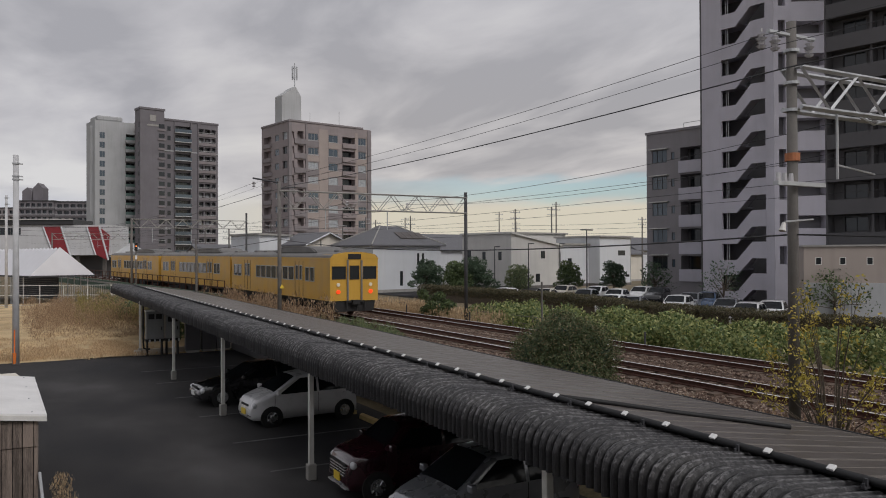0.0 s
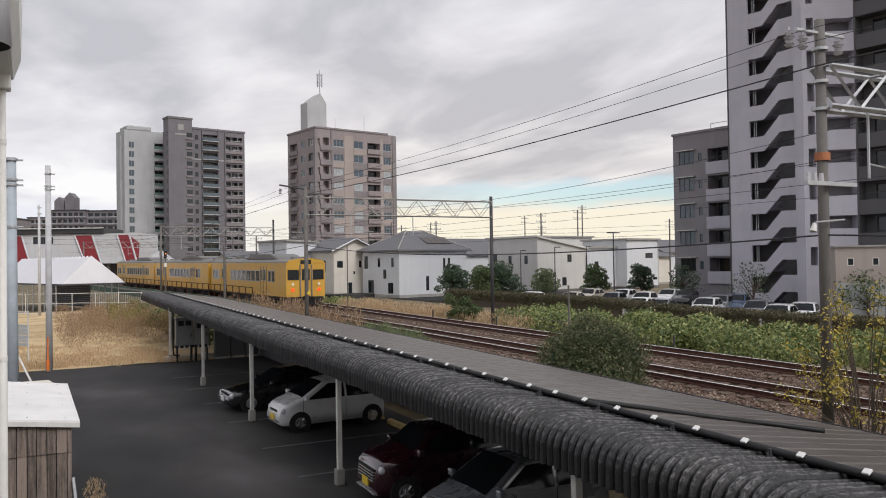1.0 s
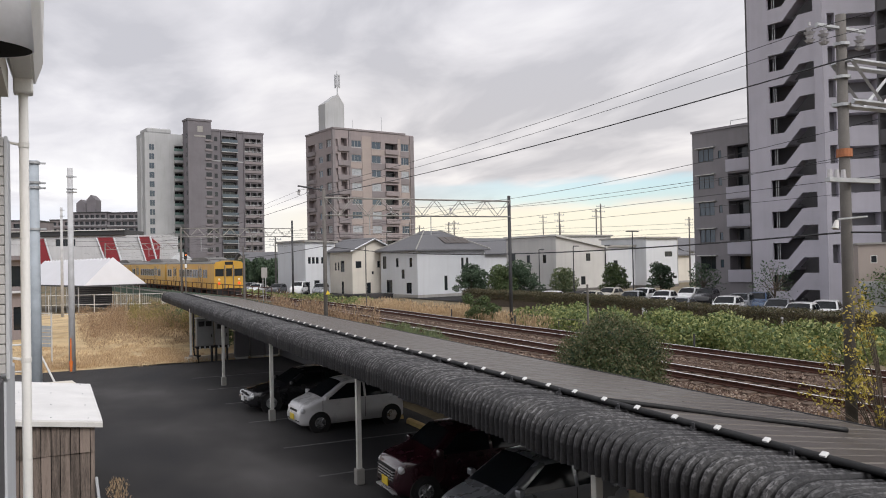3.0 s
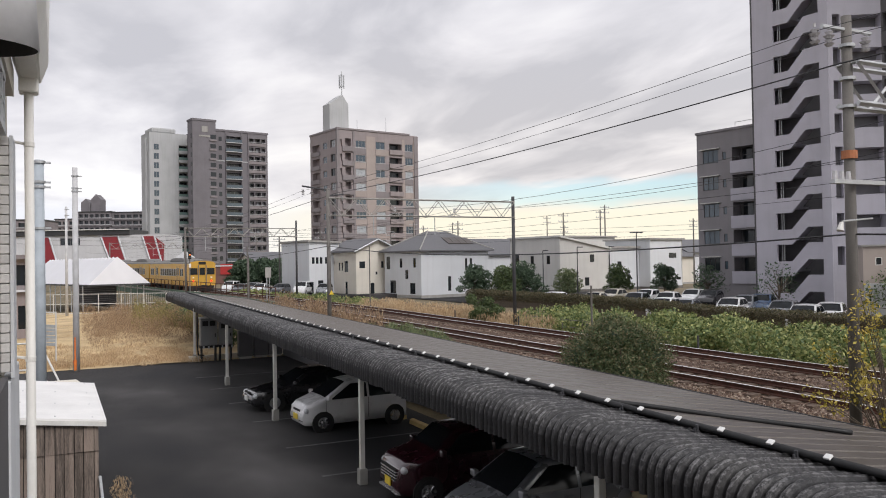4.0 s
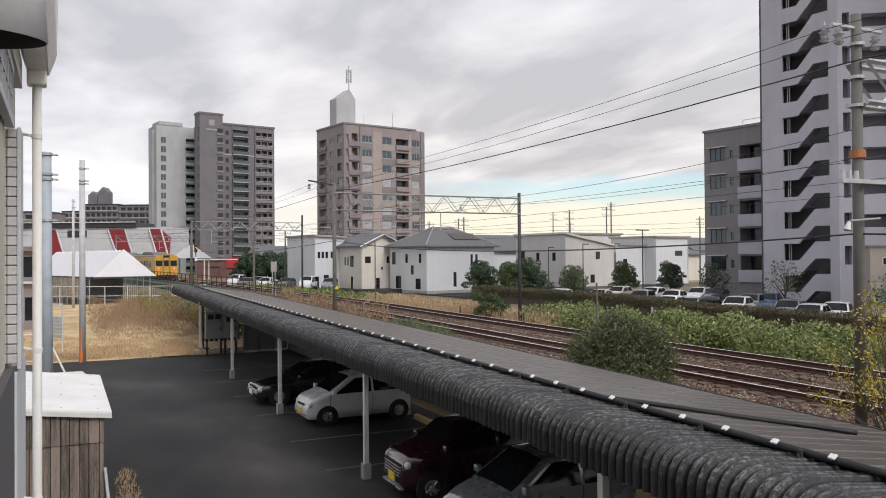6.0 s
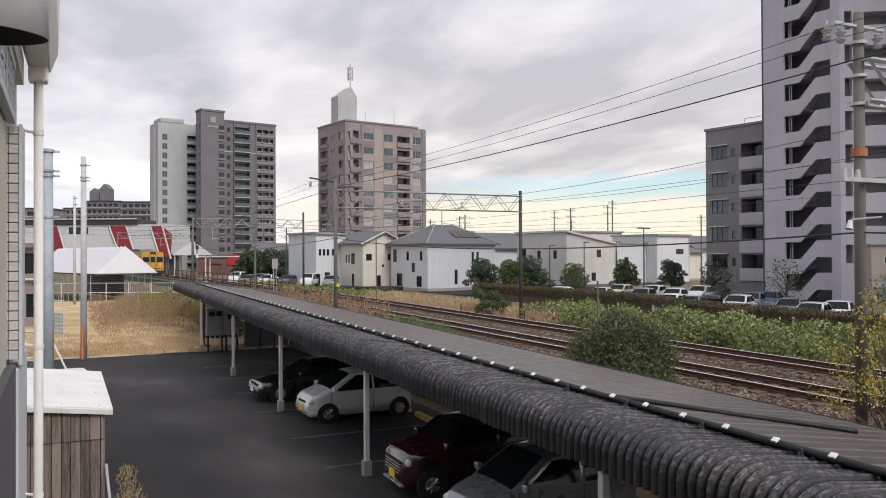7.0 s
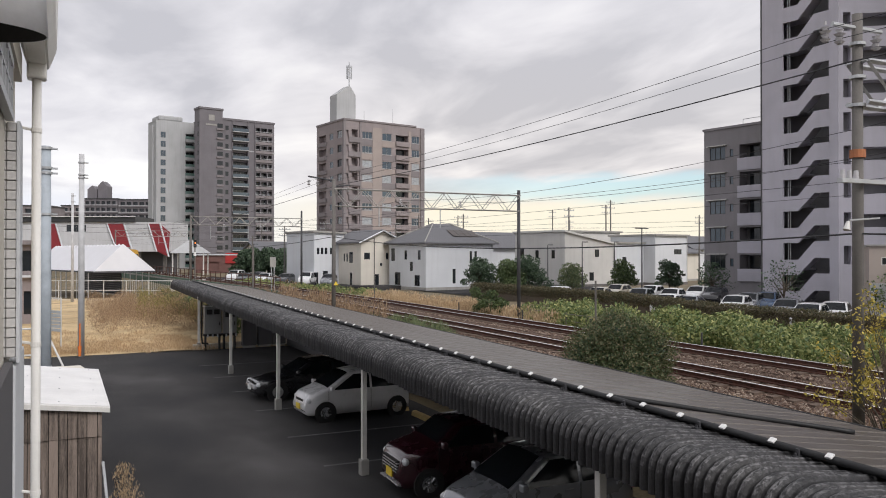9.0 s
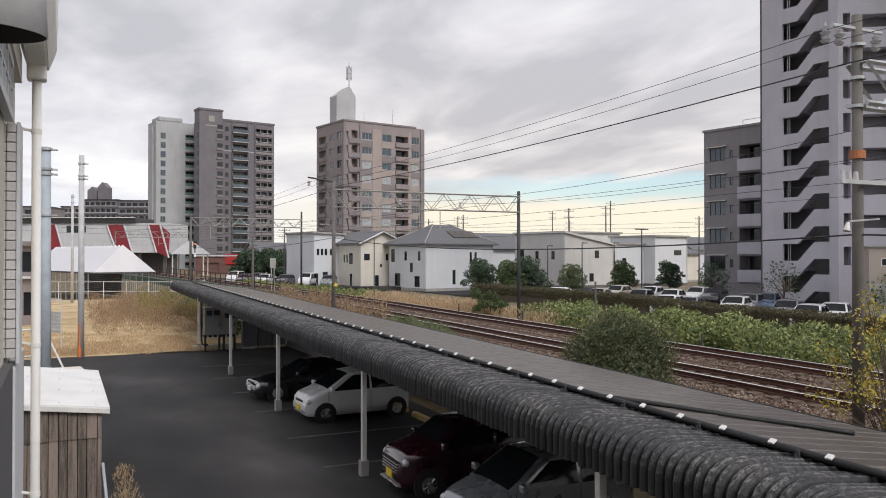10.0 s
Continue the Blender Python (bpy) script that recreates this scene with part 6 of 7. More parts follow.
vehicle(pose(6.50, 23.75, 0, 0, 0, 3), "car_white", "white hatchback with a yellow plate parked nose out", KEI)
vehicle(pose(6.28, 15.72, 0, 0, 0, -2), "maroon", "dark maroon retro car with a chrome grille", ROUND, belt=0.98, grille="chrome")
vehicle(pose(6.1, 12.35, 0, 0, 0, 1), "car_silver", "silver-grey compact car parked under the carport", BOXY, belt=1.0)
vehicle(pose(5.9, 27.9, 0, 0, 0, 2), "car_black", "dusty dark sedan parked in the carport shade", SEDAN, L=4.35, w=1.66, belt=0.84, plate="white")

# cars across the railway
rng = random.Random(5)
far_cars = [
    (40.9, 63.2, "car_white", HATCH, 4.0, 30),
    (46.0, 63.4, "car_beige", SEDAN, 4.35, 32),
    (49.8, 65.5, "car_beige", HATCH, 4.0, 28),
    (45.6, 56.5, "car_silver", HATCH, 4.0, 34),
    (50.9, 61.5, "car_white", HATCH, 4.0, 30),
    (47.9, 55.0, "car_white", HATCH, 4.0, 33),
    (40.3, 47.0, "car_white", HATCH, 4.0, 30),
    (54.0, 58.5, "car_white", HATCH, 4.0, 28),
    (54.1, 56.1, "car_black", HATCH, 4.0, 32),
    (42.3, 46.9, "car_silver", SEDAN, 4.35, 30),
    (43.7, 43.5, "car_white", HATCH, 4.0, 30),
    (47.7, 45.9, "car_silver", HATCH, 4.0, 31),
    (49.8, 46.0, "car_blue", HATCH, 4.0, 33),
    (43.1, 38.2, "car_silver", HATCH, 4.0, 30),
    (40.2, 34.1, "car_white", HATCH, 4.0, 28),
    (43.1, 34.4, "car_white", HATCH, 4.0, 32),
    (22.5, 113, "car_black", HATCH, 4.0, 60), (24.6, 109.5, "car_white", HATCH, 4.0, 62), (26.6, 106.5, "car_black", HATCH, 4.0, 58), (28.8, 103.5, "car_white", VAN, 4.55, 60), (31.2, 101, "car_silver", HATCH, 4.0, 62), (22.6, 121, "car_white", VAN, 4.55, 60), (25.4, 118, "car_silver", HATCH, 4.0, 60), (34.6, 108, "car_white", VAN, 4.55, 66)]
# raised lot beside the line
bm = B()
prism(bm, [(20.6, 112), (28.0, 98), (44, 98), (44, 150), (17.5, 150)], "z", -0.4, 0.95)
tagged(part("car_park", bm, "asphalt"), "raised asphalt lot beside the railway", "car park", kind="structure")
for x, y, paint, shape, L, a in far_cars:
    words = {"car_white": "white", "car_beige": "beige", "car_black": "black", "car_silver": "silver", "car_blue": "dark blue"}[paint]
    vehicle(pose(x, y, 0.484 if x > 40 else 0.954, 0, 0, a), paint, words + " car parked across the railway", shape, L, 1.68, 0.98 if shape is not SEDAN else 0.86, detail=False, group="cars across the railway")

# painted bay lines and wheel stops
for y in (10.6, 14.0, 18.3, 21.6, 25.7, 29.6, 33.4, 37.2):
    bm = B()
    box(bm, 5.6, 9.8, y - 0.05, y + 0.05, 0.0, 0.004)
    tagged(part("bay_line", bm, "paint_line"), "worn white parking bay line on asphalt", "line", "bay lines", "structure")
for y in (12.5, 16.1, 22.2, 24.4, 28.0, 31.6, 35.4):
    bm = B()
    prism(bm, [(9.85, 0), (9.87, 0.12), (9.93, 0.15), (10.0, 0.15), (10.06, 0.12), (10.08, 0)], "y", y - 0.75, y + 0.75)
    tagged(part("kerb_beam", bm, "stop_yellow"), "pale yellow concrete wheel stop", "wheel stop", "wheel stops")

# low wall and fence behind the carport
wall = thing("retaining_wall", pose(0, 0, 0), "dark concrete wall behind the carport, darkened further for shade", "wall", kind="structure")
# panels raised to block light; their dark colour deepens the shade under the roof
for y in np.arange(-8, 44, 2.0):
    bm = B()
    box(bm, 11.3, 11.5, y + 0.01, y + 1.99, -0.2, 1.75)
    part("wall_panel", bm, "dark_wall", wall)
bm = B()
prism(bm, [(6.2, 43.55), (11.4, 44.3), (11.4, 44.5), (6.2, 43.75)], "z", -0.1, 0.28)
tagged(part("edge_kerb", bm, "cream_wall"), "pale concrete kerb at the end of the car park", "kerb", kind="structure")


# ---- switch cabinet, shed, poles and our own wall ----
def cabinet():
    for dx, w, h, words in ((0.0, 0.86, 2.28, "grey electrical switch cabinet with dark vents on a steel stand"), (0.95, 0.70, 2.12, "smaller grey electrical cabinet on a steel stand")):
        c = thing("switch_cabinet", pose(6.72 + dx, 43.0, 0), words, "cabinet", "switch cabinets")
        bm = B()
        box(bm, 0, w, 0, 0.45, 0.86, h, 0.015)
        part("body", bm, "cab_grey", c)
        bm = B()
        prism(bm, [(-0.05, h), (w + 0.05, h), (w + 0.05, h + 0.04), (w / 2, h + 0.09), (-0.05, h + 0.04)], "y", -0.06, 0.5)
        part("cap", bm, "white_steel", c, "pale rain cap")
        bm = B()
        box(bm, 0.03, w - 0.03, -0.025, 0, 0.90, h - 0.50, 0.008)
        d = part("door", bm, "cab_grey", c)
        bm = B()
        box(bm, w - 0.14, w - 0.10, -0.05, -0.025, 1.3, 1.48)
        part("handle", bm, "under", d)
        for k in (0, 1):
            bm = B()
            x0 = 0.10 + k * (w - 0.12) / 2
            box(bm, x0, x0 + (w - 0.28) / 2, -0.02, 0, h - 0.40, h - 0.14)
            part("louvre", bm, "under", c)
        for x in (0.04, w - 0.10):
            bm = B()
            box(bm, x, x + 0.06, 0.05, 0.40, 0, 0.86)
            part("leg", bm, "under", c)
        bm = B()
        box(bm, -0.03, w + 0.03, -0.04, 0.45, 0.74, 0.85)
        part("cable_tray", bm, "under", c, "black cable tray")
        for k in range(3):
            bm = B()
            rod(bm, (0.15 + 0.25 * k, -0.06, 0.70), (0.15 + 0.25 * k, -0.06, 0.84), 0.04, n=8)
            part("cable_gland", bm, "galv", c)
    for dx, h in ((2.0, 1.5), (2.85, 1.2), (3.65, 1.1)):
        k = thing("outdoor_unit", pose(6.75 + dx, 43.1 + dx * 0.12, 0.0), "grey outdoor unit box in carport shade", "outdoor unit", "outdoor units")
        # casing takes a dark wall colour to stand for the carport shade on it
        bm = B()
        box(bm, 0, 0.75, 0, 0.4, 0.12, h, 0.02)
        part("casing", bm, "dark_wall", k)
        bm = B()
        box(bm, 0.05, 0.7, 0.03, 0.37, 0, 0.12)
        part("base", bm, "concrete", k)
    bm = B()
    tube(bm, [(6.55, 42.9, 3.0), (6.55, 42.9, 0.75), (6.6, 43.0, 0.4), (6.9, 43.0, 0.35)], 0.045, 8)
    tagged(part("conduit_pipe", bm, "under"), "black bent conduit pipe beside a cabinet", "pipe")


cabinet()


M["maroon_pot"] = mat("clay_pot", (0.32, 0.13, 0.08), 0.85, 0.2, 6)


def shed():
    s = thing("garden_shed", pose(0.70, 16.8, 0), "weathered board shed with a white sheet metal roof", "shed")
    x = -1.75
    i = 0
    rg = random.Random(3)
    while x < 0:
        w = rg.uniform(0.14, 0.19)
        bm = B()
        box(bm, x, min(x + w - 0.014, 0), rg.uniform(-0.006, 0.022), 0.04, 0.02, 1.55 + rg.uniform(-0.01, 0.01))
        part("board", bm, "wood", s)
        bm = B()
        box(bm, x, min(x + w - 0.012, 0), rg.uniform(-0.006, 0.016) - 0.026, 0.012, 1.50, 2.02 - 0.12 * x)
        part("board", bm, "wood", s)
        x += w
    y = 0.04
    while y < 5.2:
        w = rg.uniform(0.14, 0.19)
        bm = B()
        box(bm, -0.03, rg.uniform(-0.004, 0.004), y, y + w - 0.012, 0.02, 2.0)
        part("board", bm, "wood", s)
        y += w
    bm = B()
    box(bm, -1.7, -0.06, 0.06, 5.15, 0, 1.95)
    part("frame", bm, "under", s)
    bm = B()
    prism(bm, [(0.14, 2.05), (0.14, 2.085), (-1.9, 2.33), (-1.9, 2.295)], "y", -0.10, 5.4)
    roof = part("roof", bm, "sheet", s, "white painted sheet roof")
    screw = B()
    rod(screw, (0, 0, 0), (0, 0, 0.012), 0.014, n=8)
    screw = mesh_of(screw, "galv")
    for x in (-0.1, -0.75, -1.4):
        for y in (0.15, 1.8, 3.5, 5.1):
            part("roof_screw", screw, "galv", roof, at=pose(x, y, 2.102 - 0.12 * x))
    bm = B()
    prism(bm, [(0.14, 1.96), (0.14, 2.05), (-1.9, 2.295), (-1.9, 2.205)], "y", -0.115, -0.085)
    part("fascia", bm, "white_steel", s)
    # paler sheet behind it and a leaning rail in front
    bm = B()
    prism(bm, [(-1.3, 22.4), (0.62, 22.4), (0.45, 23.7), (-1.3, 23.7)], "z", 1.98, 2.02)
    for p in ((-1.2, 22.5), (0.5, 22.5), (-1.2, 23.6), (0.35, 23.6)):
        rod(bm, (*p, 0), (*p, 1.98), 0.03, n=6)
    tagged(part("lean_to_cover", bm, "cream_wall"), "cream sheet cover on thin posts behind a shed", "cover")
    bm = B()
    rod(bm, (0.80, 15.7, 0.0), (0.72, 16.76, 1.0), 0.03, n=8)
    tagged(part("leaning_pole", bm, "galv"), "grey pole leaning on a board shed", "pole")


shed()
fp = thing("flower_pot", pose(-0.36, 12.0, 0.0), "pink flowering plant in a pot beside a wall", "potted plant")
bm = B()
rod(bm, (0, 0, 0), (0, 0, 0.42), 0.16, 0.22, 14)
part("pot", bm, "maroon_pot", fp)
leaf_part("flowers", [(0, 0, 0.75, 0.28, 0.3, 0.3), (0.1, -0.1, 1.0, 0.2, 0.2, 0.2)], 700, 0.05, 91, "petal", fp)
leaf_part("foliage", [(0, 0, 0.65, 0.25, 0.25, 0.3)], 500, 0.05, 92, "leaf_mid", fp)


def street_pole(x, y, z, r, label, m="concrete", bands=()):
    p = thing("utility_pole", pose(x, y, 0), label, "utility pole", "utility poles")
    bm = B()
    rod(bm, (0, 0, -0.1), (0, 0, z), r * 1.1, r * 0.85, 18)
    part("shaft", bm, m, p, smooth=True)
    for zz in bands:
        bm = B()
        rod(bm, (0, 0, zz), (0, 0, zz + 0.07), r * 1.12, n=16)
        rod(bm, (r, 0, zz + 0.03), (r + 0.16, 0, zz + 0.03), 0.03, n=6)
        part("strap", bm, "galv", p)
    return p


lp = street_pole(0.84, 43.0, 9.95, 0.145, "pale grey concrete utility pole with an orange foot guard", "pale_pole", (9.5, 8.9, 8.75))
bm = B()
rod(bm, (-0.06, -0.16, 0.5), (-0.06, -0.16, 1.65), 0.035, n=10)
rod(bm, (-0.06, -0.16, 0.05), (-0.06, -0.16, 0.55), 0.06, 0.085, n=14)
part("foot_guard", bm, "orange", lp, "orange plastic foot guard")
street_pole(0.90, 88.27, 11.2, 0.135, "thin pale concrete pole in dry grass", "pale_pole", (10.9, 10.3))
street_pole(-0.46, 27.0, 8.3, 0.165, "thick blue-grey steel pole with straps", "blue_pole", (8.2, 7.6, 7.45, 6.2))
street_pole(-1.6, 60.0, 9.5, 0.10, "thin distant pole behind a house wall", "pole", (9.0,))


def own_wall():
    w = thing("wall_west", pose(0, 0, 0), "grey tiled house wall with pale trim", "wall", kind="structure")
    X = -0.33
    # house bulk, mostly unseen, added to block the western sky over the car park
    bm = B()
    box(bm, -12, X - 0.05, -22, 7.9, 0, 7.4)
    part("house_body", bm, "cream_wall", w, "cream house wall")
    # tiled return that faces along the wall
    bm = B()
    box(bm, -1.5, -0.30, 6.56, 6.9, 4.26, 5.95)
    part("backing", bm, "concrete", w)
    bm = B()
    box(bm, 0.002, 0.064, 0, 0.03, 0.003, 0.068, 0.006)
    me = mesh_of(bm, "tile")
    for j in range(24):
        for i in range(8):
            part("wall_tile", me, "tile", w, at=pose(-0.302 - 0.066 * (i + 1), 6.535, 4.26 + j * 0.071))
    bm = B()
    box(bm, -0.302, -0.277, 6.53, 6.92, 4.22, 5.97, 0.004)
    part("corner_trim", bm, "white_wall", w, "pale corner trim")
    # lower wall: dark panel and white edge
    bm = B()
    box(bm, X - 0.04, X + 0.012, -6, 6.5, 3.0, 4.235)
    part("lower_panel", bm, "dark_wall", w, "dark grey lower panel")
    bm = B()
    box(bm, X - 0.04, X + 0.03, 6.5, 7.9, 0, 4.2, 0.01)
    part("lower_trim", bm, "white_wall", w)
    # slatted grille and fascia under the eave
    bm = B()
    box(bm, X - 0.04, X + 0.012, -4, 6.5, 5.96, 6.02)
    box(bm, X - 0.04, X + 0.012, -4, 6.5, 6.34, 6.40)
    for k in range(24):
        box(bm, X - 0.04, X + 0.010, 0.2 + k * 0.27, 0.235 + k * 0.27, 6.02, 6.34)
    box(bm, X - 0.04, X + 0.008, -4, 6.5, 6.17, 6.19)
    part("eave_joints", bm, "white_wall", w, "pale joints between dark tiles under the eave")
    bm = B()
    box(bm, X - 0.045, X - 0.035, -4, 6.5, 6.02, 6.34)
    part("eave_tiles", bm, "dark_wall", w, "dark grey tiles under the eave")
    bm = B()
    box(bm, X - 0.04, X + 0.03, -4, 7.3, 6.40, 6.62)
    part("fascia", bm, "cream_wall", w)
    g = thing("downpipe", pose(0, 0, 0), "white plastic downpipe and gutter on a house corner", "downpipe")
    bm = B()
    prism(bm, [(-0.33, 6.80), (-0.27, 6.60), (-0.115, 6.60), (-0.05, 6.78), (-0.035, 7.4), (-0.33, 7.4)], "y", -4.0, 7.75)
    bmesh.ops.bevel(bm, geom=list(bm.edges), offset=0.015, segments=2, affect="EDGES")
    part("gutter", bm, "pvc", g, "white box gutter")
    bm = B()
    box(bm, -0.275, -0.125, 7.47, 7.63, 6.48, 6.61, 0.015)
    part("outlet", bm, "pvc", g)
    bm = B()
    rod(bm, (-0.20, 7.55, 0.0), (-0.20, 7.55, 6.5), 0.037, n=16)
    part("pipe", bm, "pvc", g, smooth=True)
    for z in (6.05, 4.25, 3.0):
        bm = B()
        rod(bm, (-0.20, 7.55, z), (-0.36, 7.58, z + 0.03), 0.012, n=6)
        rod(bm, (-0.20, 7.55, z - 0.02), (-0.20, 7.55, z + 0.02), 0.042, n=14)
        part("bracket", bm, "pvc", g)
    # steel vent hood close to the window
    h = thing("vent_hood", pose(-0.345, 2.55, 5.623), "curved stainless steel vent hood on a wall", "vent hood")
    bm = B()
    n = 28
    outer, inner, topv = [], [], []
    for k in range(n + 1):
        a = math.pi * k / n
        x, y = 0.307 * math.sin(a), 0.145 * math.cos(a)
        outer.append(bm.verts.new((x, y, 0)))
        topv.append(bm.verts.new((x * 0.92, y * 0.96, 0.42)))
        inner.append(bm.verts.new((x * 0.985, y * 0.985, 0.0)))
    # inner faces are coloured black in place of the shade inside the hood
    up = [bm.verts.new((v.co.x * 0.9, v.co.y * 0.9, 0.38)) for v in inner]
    for k in range(n):
        bm.faces.new((outer[k], outer[k + 1], topv[k + 1], topv[k]))
        bm.faces.new((outer[k], inner[k], inner[k + 1], outer[k + 1]))
        bm.faces.new((inner[k], up[k], up[k + 1], inner[k + 1])).material_index = 1
    bm.faces.new(topv)
    bm.faces.new(up[::-1]).material_index = 1
    part("shell", bm, ["hood", "under"], h, smooth=True)


own_wall()


# ---- tent, station and far buildings ----
def tent():
    t = thing("event_tent", pose(0.28, 103.19, 0.2, 0, 0, -73.4), "long white marquee tent with a scalloped ridge", "tent")
    L, ze, zp, n = 9.7, 3.0, 6.05, 21
    bm = B()
    # pleated front slope
    x0 = -15.0
    span = L - 0.8 - x0
    front, ridge, notch = [], [], []
    for k in range(2 * n + 1):
        x = x0 + span * k / (2 * n)
        z = zp if k % 2 == 0 else zp - 0.34
        front.append(bm.verts.new((x, 0.0 if k % 2 == 0 else 0.02, ze)))
        ridge.append(bm.verts.new((x, 3.4 if k % 2 == 0 else 3.05, z)))
    for k in range(2 * n):
        bm.faces.new((front[k], front[k + 1], ridge[k + 1], ridge[k]))
    c = bm.verts.new((L, 0, ze))
    bm.faces.new((front[-1], c, ridge[-1]))
    d = bm.verts.new((L, 6.8, ze))
    bm.faces.new((c, d, ridge[-1]))
    b0 = [bm.verts.new((v.co.x, 6.8, ze)) for v in front]
    for k in range(2 * n):
        bm.faces.new((b0[k + 1], b0[k], ridge[k], ridge[k + 1]))
    bm.faces.new((d, b0[-1], ridge[-1]))
    part("canopy", bm, "tent", t, "white cloth canopy")
    bm = B()
    box(bm, x0, L + 0.03, -0.06, 0.0, ze - 0.16, ze + 0.02)
    box(bm, L, L + 0.06, 0, 6.8, ze - 0.16, ze + 0.02)
    part("eave_beam", bm, "dark_pole", t, "dark eave beam")
    k = 0
    for x in np.arange(x0 + 0.2, L + 0.1, 1.9):
        for y in (0, 6.7):
            bm = B()
            rod(bm, (x, y, -0.4), (x, y, ze - 0.1), 0.06, n=8)
            part("tent_post", bm, "galv", t)
    bm = B()
    box(bm, x0, L - 9, 6.2, 6.3, 0, 2.6)
    part("back_panel", bm, "dark_wall", t, "dark slatted back panel")
    for i in range(9):
        bm = B()
        box(bm, x0, L - 9.1, 6.16, 6.20, 0.2 + i * 0.26, 0.24 + i * 0.26)
        part("slat", bm, "concrete", t)
    # white mesh fence before it
    f = thing("mesh_fence", pose(-1.6, 93.2, 0.15, 0, 0, -25.4), "white steel mesh fence in dry grass", "fence")
    for x in np.arange(-8, 15.6, 2.35):
        bm = B()
        rod(bm, (x, 0, -0.2), (x, 0, 2.2), 0.04, n=6)
        part("fence_post", bm, "white_steel", f)
    for z in (0.15, 1.15, 2.15):
        bm = B()
        rod(bm, (-8, 0, z), (15.4, 0, z), 0.03, n=5)
        part("fence_rail", bm, "white_steel", f)
    bm = B()
    for x in np.arange(8.0, 15.4, 0.22):
        rod(bm, (x, 0, 0.15), (x, 0, 2.15), 0.010, n=4)
    part("mesh_wires", bm, "white_steel", f, kind="stuff")
    bm = B()
    rod(bm, (15.4, 0, -0.2), (15.4, 0, 2.2), 0.05, n=6)
    part("fence_post", bm, "white_steel", f)
    for y in (1.5, 3.0, 4.5):
        bm = B()
        rod(bm, (15.4, y, -0.2), (15.4, y, 2.2), 0.04, n=6)
        part("fence_post", bm, "white_steel", f)
    for z in (0.15, 1.15, 2.15):
        bm = B()
        rod(bm, (15.4, 0, z), (15.4, 4.5, z), 0.03, n=5)
        part("fence_rail", bm, "white_steel", f)


tent()


def station():
    s = thing("station_building", pose(-10.3, 215.1, 0.4, 0, 0, -25.4), "white station building with dark red slanted panels", "station")
    W, z0, z1 = 37.4, 5.4, 12.4
    bm = B()
    ops = [(12.3, 17.0, 4.9, 6.6, 0.3)]
    facade(bm, (-14, 0, z0), 0, W + 14, z1 - z0, [(a + 14, b + 14, c - 0.2, d - 0.2, e) for a, b, c, d, e in ops])
    facade(bm, (W, 0, z0), 90, 12, z1 - z0, [])
    facade(bm, (W, 12, z0), 180, W + 14, z1 - z0, [])
    box(bm, -14, W, 0.05, 12, z0, z0 + 0.1)
    part("wall", bm, "station_wall", s)
    for k in range(4):
        window(s, (-14, 0, z0), 0, 14 + 12.35 + k * 1.15, 4.75, 1.1, 1.6, 0.2, 1, "dark_alum", "glass")
    bm = B()
    box(bm, -14, W - 8.5, -0.5, 12, z1, z1 + 1.35, 0.1)
    part("roof_fascia", bm, "dark_alum", s, "dark roof edge")
    bm = B()
    box(bm, -14, W - 8.5, -0.9, -0.5, z1 + 1.2, z1 + 1.4)
    part("roof_edge", bm, "white_steel", s)
    for x, w, lean in ((6.2, 3.6, 2.2), (22.2, 3.8, 2.4), (32.0, 2.6, 2.0)):
        bm = B()
        h0, h1 = z0 - 1.2, z1 - 0.4
        prism(bm, [(x + lean, h0 + 1.3), (x + lean + w, h0), (x + w + (2.6 if x > 30 else 0) - 0.2, h1 - (2.0 if x > 30 else 0)), (x + w, h1), (x, h1)], "y", -0.30, -0.05)
        p = part("red_panel", bm, "red", s, "dark red slanted panel")
        bm = B()
        rod(bm, (x - 0.15, -0.3, h1), (x + lean - 0.15, -0.3, h0 + 1.2), 0.22, n=4)
        rod(bm, (x + w + 0.1, -0.3, h1), (x + lean + w + 0.15, -0.3, h0), 0.22, n=4)
        part("panel_edge", bm, "white_wall", p)
    for x in np.arange(-13, W, 6):
        bm = B()
        box(bm, x, x + 0.7, 1, 1.7, -0.6, z0)
        box(bm, x, x + 0.7, 10, 10.7, -0.6, z0)
        part("pillar", bm, "pole", s)
    bm = B()
    box(bm, -14, W, 5, 5.3, -0.6, z0)
    part("under_wall", bm, "dark_wall", s)
    # little shelter roof by the stairs
    sh = thing("stair_shelter", pose(26.5, 190, 0.4, 0, 0, -20), "small pale hipped stair shelter by the station", "shelter")
    bm = B()
    v = [bm.verts.new(p) for p in ((-4, -3, 5), (4, -3, 5), (4, 3, 5), (-4, 3, 5), (0, 0, 8.3))]
    for a, b in ((0, 1), (1, 2), (2, 3), (3, 0)):
        bm.faces.new((v[a], v[b], v[4]))
    bm.faces.new(v[:4][::-1])
    part("roof", bm, "pale_wall", sh)
    for x in (-3.4, 3.4):
        for y in (-2.5, 2.5):
            bm = B()
            rod(bm, (x, y, -0.6), (x, y, 5), 0.15, n=6)
            part("post", bm, "white_steel", sh)


station()


